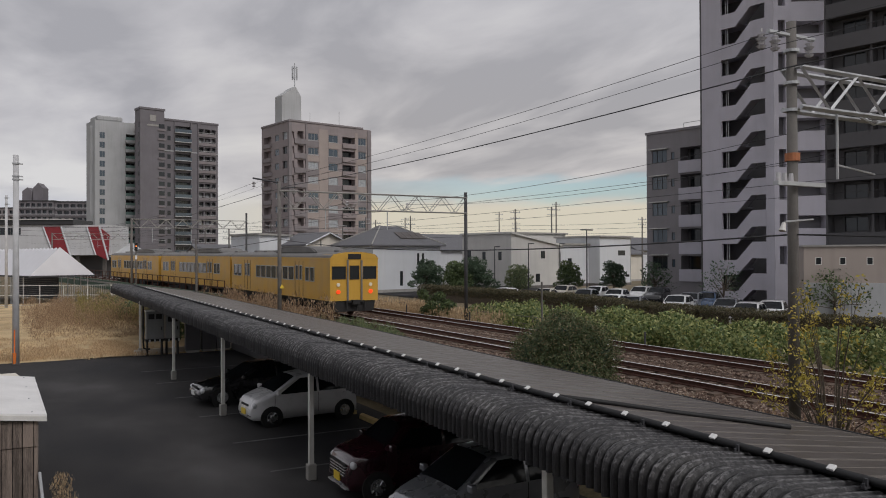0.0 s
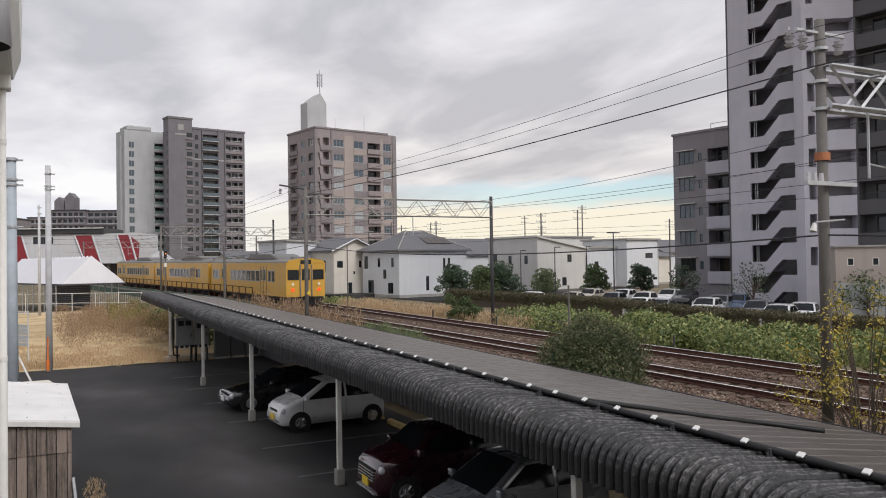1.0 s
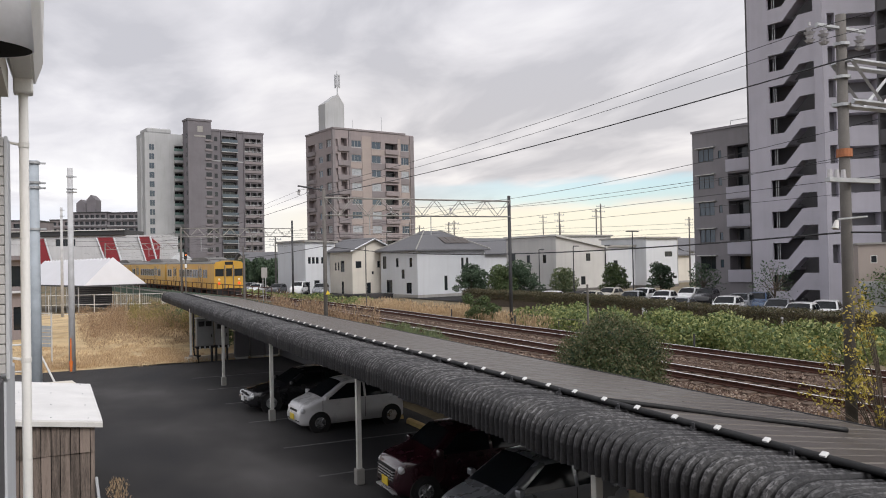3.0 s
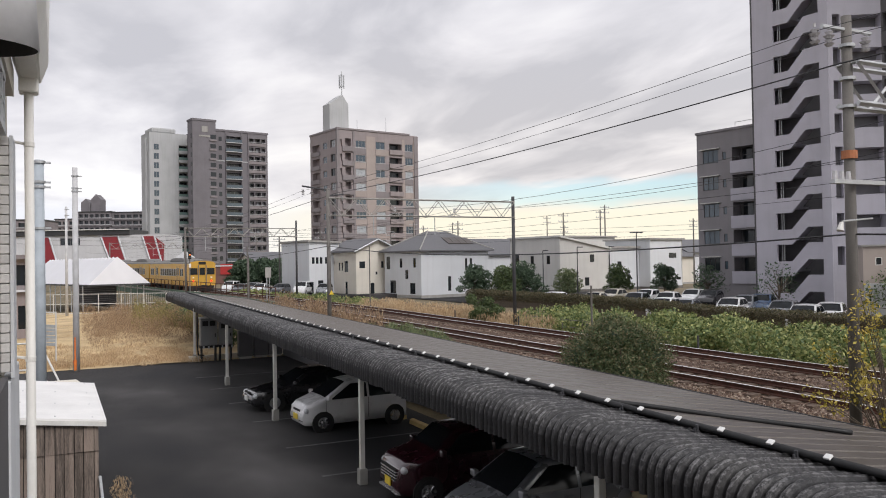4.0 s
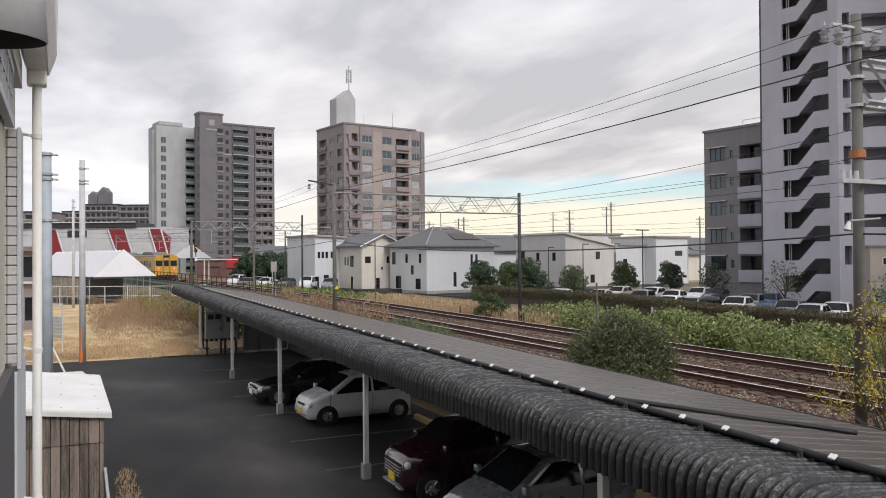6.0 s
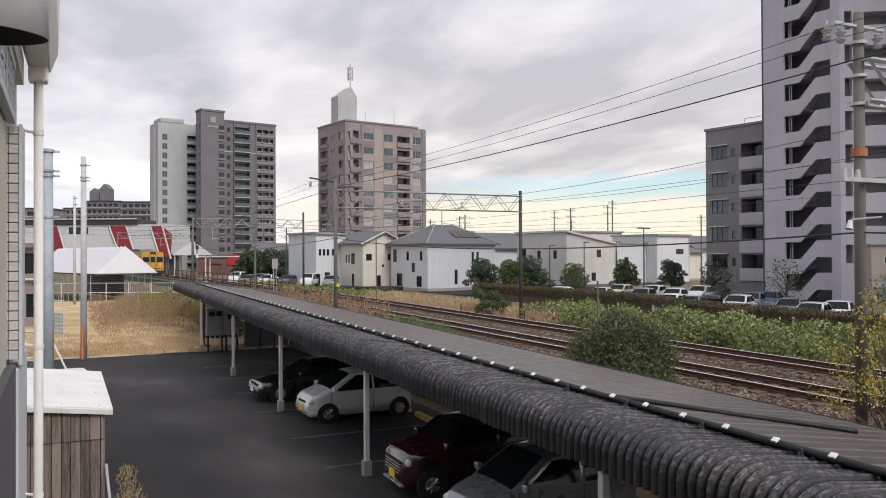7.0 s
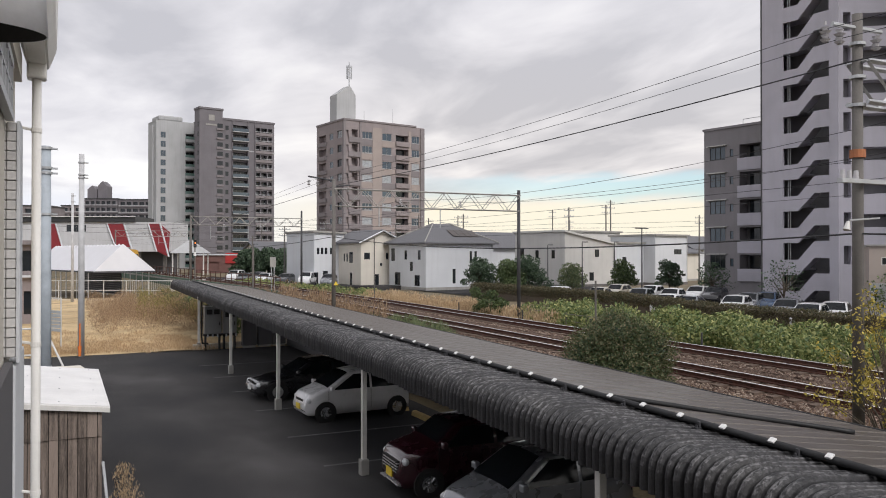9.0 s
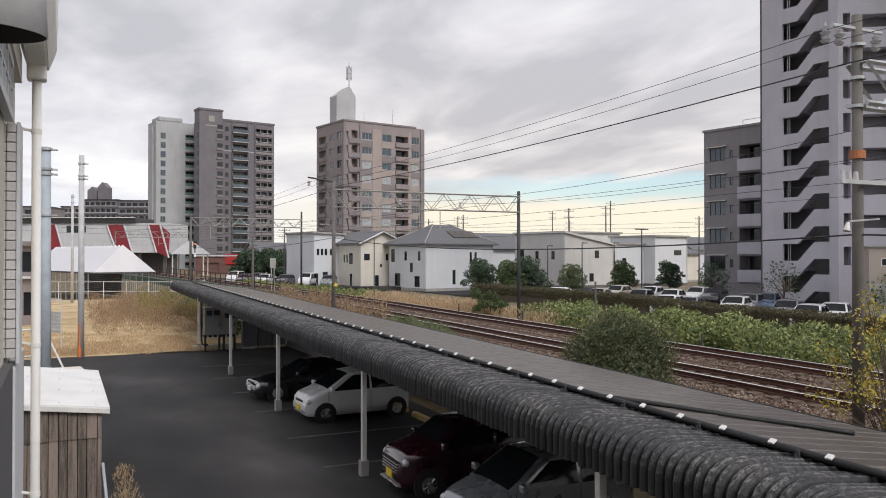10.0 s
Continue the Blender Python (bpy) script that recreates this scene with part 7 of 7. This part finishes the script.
def far_blocks():
    def block(x, y, a, w, d, h, m, label, rows=5, cols=9, balc=True):
        t = thing("apartment_block", pose(x, y, 0.3, 0, 0, a), label, "apartment building", "far buildings")
        fl = 3.0
        ops = []
        for k in range(rows):
            z = h - 2.4 - k * fl
            for i in range(cols):
                u = 0.8 + i * (w - 1.2) / cols
                ops.append((u, u + (w - 1.2) / cols - 0.7, z, z + 1.5, 0.7))
        bm = B()
        facade(bm, (0, 0, 0), 0, w, h, ops, inner=1)
        facade(bm, (0, d, 0), -90, d, h, [])
        facade(bm, (w, 0, 0), 90, d, h, [])
        box(bm, 0.02, w, 0.02, d, h - 0.3, h - 0.1)
        part("wall", bm, [m, "glass"], t)
        bm = B()
        box(bm, -0.2, w + 0.2, -0.3, d, h, h + 0.4)
        part("parapet", bm, "dark_alum", t)
        for k in range(rows):
            z = h - 2.4 - k * fl
            bm = B()
            box(bm, 0, w, -0.35, -0.02, z - 1.0, z - 0.35)
            part("balcony", bm, m, t)
            bm = B()
            box(bm, 0, w, -0.40, -0.02, z - 0.34, z - 0.1)
            part("balcony_rail", bm, "pale_wall", t)
        return t
    block(-0.6, 402, -25, 12.5, 14, 27.0, "brown_tile", "low stepped end of a far brown block", 4, 4)
    b = block(8.6, 396, -25, 15.5, 14, 30.0, "grey_brown", "grey brown far apartment block", 6, 6)
    for x in (0.4, 5.0):
        bm = B()
        prism(bm, [(x, 30), (x + 4.2, 30), (x + 4.2, 34.6 + (0 if x < 3 else 1.5)), (x + 2.1, 36.4 + (0 if x < 3 else 2)), (x, 34.6 + (0 if x < 3 else 1.5))], "y", 3, 9)
        part("roof_house", bm, "grey_brown", b)
    block(22.8, 389, -25, 15.5, 14, 29.6, "grey_brown", "long brown far apartment block", 5, 5)
    block(-36, 330, -25, 34, 14, 22, "brown_tile", "dull brown far building behind the station", 5, 9)
    # low shop with a red sign behind the car park
    s = thing("shop_building", pose(36.5, 205, 0.3, 0, 0, -18), "low brick-red shop with a bright red sign", "shop")
    bm = B()
    facade(bm, (-7, 0, 0), 0, 27, 4.6, [(2, 6, 0.2, 3, 0.4), (9, 13, 0.2, 3, 0.4)])
    box(bm, -7, 20, 0.05, 9, 4.4, 4.6)
    part("wall", bm, "maroon_brick", s)
    bm = B()
    box(bm, 0.6, 3.8, -0.3, -0.02, 2.6, 5.2)
    part("sign_board", bm, "bright_red", s, "plain bright red sign board")
    bm = B()
    box(bm, -7.2, 20.2, -0.4, 9, 4.6, 4.9)
    part("roof_edge", bm, "white_wall", s)
    # houses behind
    gable_house("house", pose(33.5, 150, 0.4, 0, 0, 10), 9, 9, 4.8, 7.0, "cream_wall", "small far house with a grey roof")
    gable_house("house", pose(44, 170, 0.4, 0, 0, 10), 12, 9, 5.4, 7.8, "white_wall", "far white house with a grey roof", along_x=False)
    gable_house("house", pose(62, 112, 0.4, 0, 0, 10), 14, 9, 5.8, 8.2, "white_wall", "white house behind a dark pruned tree")
    gable_house("house", pose(92, 108, 0.4, 0, 0, 10), 12, 9, 5.0, 6.4, "cream_wall", "cream house behind the car park")
    gable_house("house", pose(104, 112, 0.4, 0, 0, 10), 14, 9, 5.8, 8.0, "white_wall", "white house far behind the car park")
    # brick house beside our own wall
    bh = thing("house", pose(-9.0, 62, 0.1), "brown brick house wall behind a grey pole", "house")
    bm = B()
    facade(bm, (0, 0, 0), 0, 7.4, 5.6, [(6.6, 7.2, 0.8, 2.4, 0.15), (6.5, 7.2, 3.8, 5.2, 0.15)], inner=1)
    facade(bm, (7.4, 0, 0), 90, 8, 5.6, [])
    part("wall", bm, ["tan_tile", "glass"], bh)
    bm = B()
    box(bm, -0.4, 7.9, -0.5, 8.4, 5.6, 5.9)
    part("roof", bm, "brown_tile", bh)
    bm = B()
    box(bm, 6.3, 7.5, -0.4, -0.02, 3.35, 3.5)
    part("sill", bm, "white_wall", bh)
    # hills on the skyline
    hv, hf = [], []
    n = 90
    for i in range(n + 1):
        a = radians(-20 + 110 * i / n)
        h = 26 + 60 * max(0, noise.noise(Vector((i * 0.13, 3.3, 0)))) + 12 * noise.noise(Vector((i * 0.5, 1.1, 0)))
        hv += [(3200 * math.sin(a), 3200 * math.cos(a), -20), (3350 * math.sin(a), 3350 * math.cos(a), max(6, h))]
    hf = [(2 * i, 2 * i + 2, 2 * i + 3, 2 * i + 1) for i in range(n)]
    me = bpy.data.meshes.new("hills")
    me.from_pydata(hv, [], hf)
    me.materials.append(M["hill"])
    tagged(new("backdrop_hills", me), "hazy blue-grey hills on the horizon", "hills", kind="structure")


M["maroon_brick"] = mat("brick_red_wall", (0.17, 0.09, 0.08), 0.85, 0.2, 0.6)
M["bright_red"] = mat("bright_red_sign", (0.42, 0.03, 0.03), 0.5, 0.1, 0.6)
M["hill"] = mat("hazy_hill", (0.42, 0.45, 0.50), 1.0, 0.08, 0.01, bump=0)
far_blocks()


def lamp_post(x, y, h, label, two=False, z0=0.48):
    p = thing("street_lamp", pose(x, y, z0), label, "street lamp", "street lamps")
    bm = B()
    rod(bm, (0, 0, -0.1), (0, 0, h), 0.07, 0.05, 10)
    part("post", bm, "dark_pole", p)
    for s in ((-1, 1) if two else (1,)):
        bm = B()
        box(bm, min(0, s * 0.75), max(0, s * 0.75), -0.06, 0.06, h, h + 0.1, 0.02)
        part("lamp_head", bm, "dark_pole", p)


def street_things():
    for x, y, h, two in ((62, 80.5, 6.1, False), (53.2, 82, 5.7, False), (49.6, 60.2, 7.0, True), (51.5, 72.5, 5.9, False), (27.5, 128, 6.2, False)):
        lamp_post(x, y, h, "dark steel car park lamp post", two)
    # far poles with cross arms
    for x, y, h in ((70, 102, 12.0), (83, 110, 13.2), (85.5, 112, 14.2), (60.0, 118, 11.5), (56.4, 124, 11.0), (66, 150, 13), (75, 150, 13), (92, 140, 14), (40, 130, 10.5), (98, 104, 11.5), (36, 160, 11), (52, 128, 10), (88, 128, 11.5), (30, 118, 9.0)):
        p = thing("utility_pole", pose(x, y, 0.3), "far grey utility pole with cross arms", "utility pole", "far utility poles")
        bm = B()
        rod(bm, (0, 0, -0.2), (0, 0, h), 0.16, 0.10, 8)
        part("shaft", bm, "pole", p)
        for dz in (0.5, 1.4):
            bm = B()
            rod(bm, (-0.9, 0, h - dz), (0.9, 0, h - dz), 0.05, n=5)
            arm = part("cross_arm", bm, "galv", p)
            for dx in (-0.8, -0.3, 0.3, 0.8):
                bm = B()
                rod(bm, (dx, 0, h - dz), (dx, 0, h - dz + 0.22), 0.05, n=5)
                part("insulator", bm, "insulator", arm)
    # slim tall poles beside the line
    for x, y, z0, h in ((24.4, 33.2, 1.0, 2.7), (22.9, 61, 1.0, 5.4), (12.4, 58, 0.9, 5.5), (14.2, 66, 0.9, 4.9)):
        bm = B()
        rod(bm, (x, y, z0 - 0.2), (x, y, z0 + h), 0.05, n=8)
        tagged(part("marker_post", bm, "pole"), "thin grey steel post beside the railway", "post", "thin line posts")
    for y in (24, 31.5, 38, 46):
        x = track_x(y) + 5.7
        bm = B()
        rod(bm, (x, y, 1.0), (x, y, 1.95), 0.04, n=8)
        tagged(part("marker_post", bm, "dark_pole"), "short dark stake beside the railway", "post", "short line stakes")
    # signal with a lit red lamp
    s = thing("railway_signal", pose(11.75, 83.3, 1.0), "railway signal with a lit orange lamp on a mast", "signal")
    bm = B()
    rod(bm, (0.3, 0, 0), (0.3, 0, 5.6), 0.06, n=8)
    part("mast", bm, "pole", s)
    bm = B()
    box(bm, 0.16, 0.44, -0.12, 0.1, 4.75, 5.5, 0.04)
    part("housing", bm, "under", s)
    bm = B()
    rod(bm, (0.3, -0.17, 5.2), (0.3, -0.11, 5.2), 0.05, n=12)
    part("lens", bm, "signal_red", s, "lit orange lens")
    bm = B()
    box(bm, 0.2, 0.4, -0.13, -0.10, 3.9, 4.3)
    part("plate", bm, "white", s, "plain white plate")
    g = thing("notice_board", pose(17.6, 74.6, 0.9), "grey notice board on posts across the line", "sign")
    bm = B()
    box(bm, 0, 0.55, 0, 0.06, 2.95, 3.9)
    part("board", bm, "concrete", g)
    for x in (0.15, 0.4):
        bm = B()
        rod(bm, (x, 0.08, -0.3), (x, 0.08, 3.1), 0.05, n=6)
        part("post", bm, "galv", g)
    # guard fence on the far side of the line
    f = thing("guard_rail", pose(0, 0, 0), "low dark wire fence beside the far track", "fence")
    for y in np.arange(34, 62, 2.0):
        x = track_x(y) + 8.6
        bm = B()
        rod(bm, (x, y, 0.5), (x, y, 1.75), 0.035, n=6)
        part("fence_post", bm, "pole", f)
    for z in (1.25, 1.65):
        bm = B()
        tube(bm, [(x, y, z) for x, y in along(8.6, 34, 60, 2.0)], 0.018, 4)
        part("fence_wire", bm, "pole", f)
    # slanted steel stair rail beyond the shed
    r = thing("stair_rail", pose(-0.9, 34, 0), "pale steel stair rail near a grey pole", "railing")
    for a, b in (((-0.6, 0, 2.2), (0.3, 0, 2.2)), ((0.3, 0, 2.2), (1.1, -4.5, 0.9)), ((-0.6, 0, 1.2), (0.3, 0, 1.2)), ((0.3, 0, 0.0), (0.3, 0, 2.2)), ((1.1, -4.5, 0.0), (1.1, -4.5, 0.9)), ((0.3, 0, 1.2), (1.1, -4.5, 0.15))):
        bm = B()
        rod(bm, a, b, 0.035, n=6)
        part("bar", bm, "white_steel", r)


street_things()


def slat_screen():
    s = thing("slat_screen", pose(-1.25, 48.28, 0, 0, 0, -55.2), "grey slatted metal screen with white posts beside dry grass", "screen")
    for k in range(6):
        bm = B()
        box(bm, 0, 2.02, 0, 0.03, 0.95 + k * 0.19, 1.11 + k * 0.19, 0.006)
        part("slat", bm, "blue_pole", s)
    for x in (0.02, 2.00):
        bm = B()
        box(bm, x - 0.03, x + 0.03, 0.03, 0.09, -0.05, 2.75)
        part("post", bm, "white_steel", s, "white steel post")
    bm = B()
    box(bm, 0, 2.02, 0.03, 0.07, 2.68, 2.74)
    part("top_rail", bm, "white_steel", s)


slat_screen()


# ---- plants ----
def ell(x, y, z, r, rz=None):
    return (x, y, z, r, r, rz or r)


def tree(x, y, z0, h, crown, leaf, label, seed, n=1500, size=0.13, trunk=0.10, spread=1.0):
    rg = random.Random(seed)
    t = thing("tree", pose(x, y, z0), label, "tree", "trees across the railway")
    bm = B()
    rod(bm, (0, 0, -0.1), (0.05, 0, h * 0.55), trunk, trunk * 0.6, 8)
    blobs = []
    for k in range(20):
        a = k * 2.4 + rg.random()
        q = (k + rg.random()) / 20
        rr = crown * rg.uniform(0.55, 1.05) * spread * (1.05 - 0.75 * q * q)
        p = (rr * math.cos(a), rr * math.sin(a), h * (0.28 + 0.66 * q))
        rod(bm, (0.03, 0, h * rg.uniform(0.2, 0.5)), p, trunk * 0.45, 0.015, 5)
        s = crown * rg.uniform(0.26, 0.48)
        blobs.append((*p, s * 1.2, s * 1.2, s * 0.75))
    blobs.append((0, 0, h * 0.6, crown * 0.5, crown * 0.5, crown * 0.6))
    part("trunk", bm, "bark", t)
    leaf_part("crown", blobs, n, size, seed, leaf, t)
    return t


for i, (x, y, h, c, leaf, n) in enumerate((
        (43.4, 81.2, 4.3, 1.75, "leaf_dark", 5200), (42.6, 73.2, 3.9, 1.5, "leaf_mid", 4200), (45.6, 74.2, 4.2, 2.0, "leaf_dark", 6200), (53.6, 77.4, 3.4, 1.55, "leaf_light", 3600), (58.9, 74.9, 3.9, 1.4, "leaf_mid", 4200), (63.1, 71.8, 3.9, 1.35, "leaf_dark", 3400),
        (58.7, 60.6, 4.0, 1.5, "leaf_dark", 1000), (53.2, 46.9, 4.1, 1.8, "leaf_dark", 330), (64.9, 63.0, 3.4, 1.0, "leaf_yellow", 1000), (51.3, 35.4, 3.4, 1.9, "leaf_mid", 900))):
    tree(x, y, 0.45, h, c, leaf, "small dark green pruned tree in the car park" if leaf == "leaf_dark" else ("small yellow tree near a block" if leaf == "leaf_yellow" else "small light green tree in the car park"), 20 + i, int(n * 1.3), 0.10, 0.09)
# dark grove behind the crossing
for i, (x, y, c) in enumerate(((28.6, 136, 2.4), (31.8, 134, 2.6), (35.0, 136, 2.6), (38.6, 141, 2.6))):
    tree(x, y, 0.7, 5.2, c, "leaf_dark", "dense dark evergreen tree behind parked cars", 60 + i, 9000, 0.19, 0.2)


def bush():
    b = thing("bush", pose(13.2, 16.95, 0.85), "round dark green evergreen bush beside the tracks", "bush")
    bm = B()
    rg = random.Random(8)
    for k in range(9):
        a = k * 0.7
        rod(bm, (0.1 * math.cos(a), 0.1 * math.sin(a), -0.2), (0.9 * math.cos(a), 0.9 * math.sin(a), rg.uniform(0.8, 1.9)), 0.045, 0.012, 5)
    part("branchwork", bm, "bark", b)
    blobs = [(0, 0, 1.15, 1.25, 1.35, 1.05), (0.1, 0.5, 1.65, 0.95, 0.95, 0.85), (-0.1, -0.6, 0.95, 0.95, 1.0, 0.85), (0.1, 1.1, 1.0, 0.8, 0.8, 0.8), (0.2, -0.2, 1.9, 0.8, 0.8, 0.65), (0.1, 0.35, 2.35, 0.45, 0.45, 0.4), (-0.3, -1.1, 0.6, 0.7, 0.7, 0.6), (0.55, -0.95, 0.6, 0.6, 0.55, 0.55), (-0.5, 0.45, 1.5, 0.85, 0.85, 0.85), (0.5, -0.45, 1.6, 0.85, 0.85, 0.85), (0, 0, 1.95, 0.85, 0.85, 0.75)]
    leaf_part("foliage", blobs, 52000, 0.030, 31, "leaf_bush", b)
    # inner leaves are a darker green, painting in the shade within the bush
    leaf_part("inner_foliage", [(x, y, z, a * 0.62, c * 0.62, d * 0.62) for x, y, z, a, c, d in blobs], 9000, 0.06, 32, "leaf_dark", b)


bush()


def belt():
    """Vines and weeds along the far side of the line, a clipped hedge behind them."""
    rg = random.Random(11)
    blobs = []
    for k in range(150):
        y = 4 + 39 * rg.random()
        x = 27.2 + rg.uniform(-2.0, 2.8) + 0.02 * y
        r = rg.uniform(0.5, 1.15)
        blobs.append((x, y, 1.10 + rg.uniform(-0.15, 0.55), r * 0.85, r, r * 0.75))
    tagged(leaf_part("vine_bank", blobs, 72000, 0.085, 41, "leaf_vine", kind="stuff"), "tangled green and yellow vine bank along the railway", "vines")
    blobs = []
    for k in range(60):
        y = 65 + 42 * rg.random()
        blobs.append((track_x(y) + 8.2 + rg.uniform(-0.8, 2.0), y, 1.25 + rg.uniform(-0.2, 0.3), 0.8, 1.3, 0.55))
    tagged(leaf_part("weed_bank", blobs, 12000, 0.12, 42, "leaf_vine", kind="stuff"), "low green weeds along the far railway bank", "weeds")
    # dry grass on the far bank
    blobs = [(track_x(y) + rg.uniform(7.0, 9.8), y, 1.2 + rg.uniform(-0.2, 0.4), 0.7, 1.0, 0.4) for y in [41 + 29 * rg.random() for _ in range(130)] + [30 + 14 * rg.random() for _ in range(4)]]
    tagged(leaf_part("dry_grass", blobs, 30000, 0.10, 43, "leaf_dry", upright=True, kind="stuff"), "dry straw coloured grass along the tracks", "grass")
    # brown weeds on the near bank
    blobs = [(track_x(y) + rg.uniform(-4.2, -2.2), y, 1.85 + rg.uniform(-0.4, 0.75), 0.5, 0.7, 0.7) for y in [37 + 22 * rg.random() for _ in range(64)]]
    tagged(leaf_part("brown_weeds", blobs, 15000, 0.085, 44, "leaf_weed", upright=True, kind="stuff"), "tall brown weeds on the near railway bank", "weeds")
    blobs = [(track_x(y) + rg.uniform(-3.3, -2.3), y, 1.5 + rg.uniform(-0.2, 0.3), 0.4, 0.5, 0.5) for y in [29.5 + 9 * rg.random() ** 1.2 for _ in range(34)]]
    tagged(leaf_part("green_weeds", blobs, 11000, 0.075, 45, "leaf_light", upright=True, kind="stuff"), "low green weeds beside the near track", "weeds")
    # dry plants round the concrete pole
    blobs = [(rg.uniform(12.0, 14.6), rg.uniform(4.5, 22), 1.12 + rg.uniform(-0.2, 0.25), 0.5, 0.6, 0.35) for _ in range(50)]
    tagged(leaf_part("shoulder_weeds", blobs, 9000, 0.05, 48, "leaf_weedgreen", kind="stuff"), "yellow-green low weeds on the ballast shoulder", "weeds")
    blobs = [(rg.uniform(12.2, 15.0), rg.uniform(4.5, 17.5), 1.15 + rg.uniform(-0.2, 0.25), 0.5, 0.6, 0.35) for _ in range(60)]
    tagged(leaf_part("bank_weeds", blobs, 12000, 0.075, 46, "leaf_weed", upright=True, kind="stuff"), "brown and dry weeds on the ballast shoulder", "weeds")
    # clipped hedge
    h = thing("hedge", pose(0, 0, 0), "long dark clipped hedge before a car park", "hedge")
    for i, y in enumerate(np.arange(24, 78, 6.0)):
        bl = []
        for k in range(14):
            yy = y + 6 * k / 14
            top = 1.75 + 0.3 * smooth(40, 52, yy) + 0.04 * math.sin(yy * 2.1)
            for dz in (0.32, 0.75):
                bl.append((40.3 + 0.012 * (yy - 30), yy, top - dz, 0.62, 0.5, 0.34))
        leaf_part("hedge_section", bl, 11000, 0.055, 70 + i, "leaf_hedge", h)
        # an added solid core box, bark-coloured so gaps between the leaves look dark
        bm = B()
        box(bm, 40.0 + 0.012 * (y - 30), 40.65 + 0.012 * (y - 30), y, y + 6, 0.2, 1.5, 0.1)
        part("branchwork", bm, "bark", h)
    # a loose green shrub at the fence
    sb = thing("shrub", pose(track_x(46) + 8.0, 46, 0.9), "loose green shrub beside a dark mast", "shrub")
    bm = B()
    for k in range(7):
        rod(bm, (0, 0, -0.2), (0.6 * math.cos(k), 0.6 * math.sin(k), rg.uniform(0.9, 1.9)), 0.025, 0.008, 5)
    part("branchwork", bm, "bark", sb)
    leaf_part("foliage", [(rg.uniform(-0.8, 0.8), rg.uniform(-0.8, 0.8), rg.uniform(0.3, 1.7), 0.4, 0.4, 0.35) for _ in range(16)], 4500, 0.07, 47, "leaf_mid", sb)


belt()


def yellow_shrub():
    s = thing("shrub", pose(14.35, 10.0, 1.1), "sparse yellow-leaved shrub round a concrete pole", "shrub")
    rg = random.Random(17)
    bm = B()
    blobs = []
    for k in range(40):
        a = rg.uniform(1.2, 5.2) if k % 3 else rg.uniform(0, 6.28)
        r = rg.uniform(0.3, 1.5)
        top = (r * math.cos(a) - 0.25, r * math.sin(a) * 0.9, rg.uniform(0.9, 3.9) * (1.15 - 0.35 * r))
        mid = (top[0] * 0.45, top[1] * 0.45, top[2] * 0.55)
        rod(bm, (0.12 * math.cos(a), 0.12 * math.sin(a), -0.1), mid, 0.018, 0.012, 5)
        rod(bm, mid, top, 0.012, 0.004, 5)
        for q in (0.55, 0.8, 1.0):
            p = [m + (t - m) * q for m, t in zip(mid, top)]
            blobs.append((*p, 0.16, 0.16, 0.17))
    part("branchwork", bm, "bark", s)
    leaf_part("leaves", blobs, 1900, 0.036, 51, "leaf_yellow", s)


yellow_shrub()


def field_grass():
    rg = random.Random(23)
    blobs = [(rg.uniform(-3, 7.0), 43.6 + 40.6 * rg.random() ** 1.4, 0.14, 0.8, 0.9, 0.12) for _ in range(320)]
    tagged(leaf_part("field_grass", blobs, 80000, 0.065, 52, "leaf_dry", upright=True, kind="stuff"), "matted dry straw grass in a field", "grass")
    blobs = [(2.0 + 7.6 * rg.random(), 52 + 26 * rg.random(), 0.6 + rg.uniform(-0.2, 0.75), 0.8, 0.9, 0.85) for _ in range(110)]
    tagged(leaf_part("tall_weeds", blobs, 60000, 0.06, 53, "leaf_weed", upright=True, kind="stuff"), "tall brown weeds in a dry field", "weeds")
    blobs = [(5.2 + 4.6 * rg.random(), 58 + 22 * rg.random(), 0.9 + rg.uniform(-0.2, 0.5), 0.45, 0.5, 0.9) for _ in range(50)]
    tagged(leaf_part("green_stalks", blobs, 14000, 0.075, 56, "leaf_weedgreen", upright=True, kind="stuff"), "tall green and brown weed stalks in a dry field", "weeds")
    blobs = [(9.3 + rg.uniform(-0.9, 1.4), 48 + 34 * rg.random(), 0.8 + rg.uniform(-0.3, 0.5), 0.8, 0.9, 0.6) for _ in range(40)]
    tagged(leaf_part("dark_weeds", blobs, 9000, 0.13, 54, "leaf_mid", kind="stuff"), "dark green shrubs along the bank", "weeds")
    blobs = [(1.15 + rg.uniform(-0.2, 0.25), 15.3 + 6 * rg.random(), 0.08, 0.15, 0.5, 0.1) for _ in range(16)]
    tagged(leaf_part("wall_weeds", blobs, 1500, 0.035, 55, "leaf_dry", upright=True, kind="stuff"), "tuft of dry grass along a shed", "grass")


field_grass()


def motions():
    """The train draws away along the near track slowing a little towards the station."""
    for i, car in enumerate(TRAIN):
        rows = []
        for k in range(21):
            t = k * 0.5
            y = 41.4 + 13.65 * t - 0.36 * t * t + 9.75 + i * 20.0
            rows.append((t, pose(track_x(y), y, RAIL_Z + climb(y), math.degrees(0.0065) if y > 44 else 0, 0, math.degrees(-math.atan(track_slope(y))))))
        walk(car, rows)


motions()
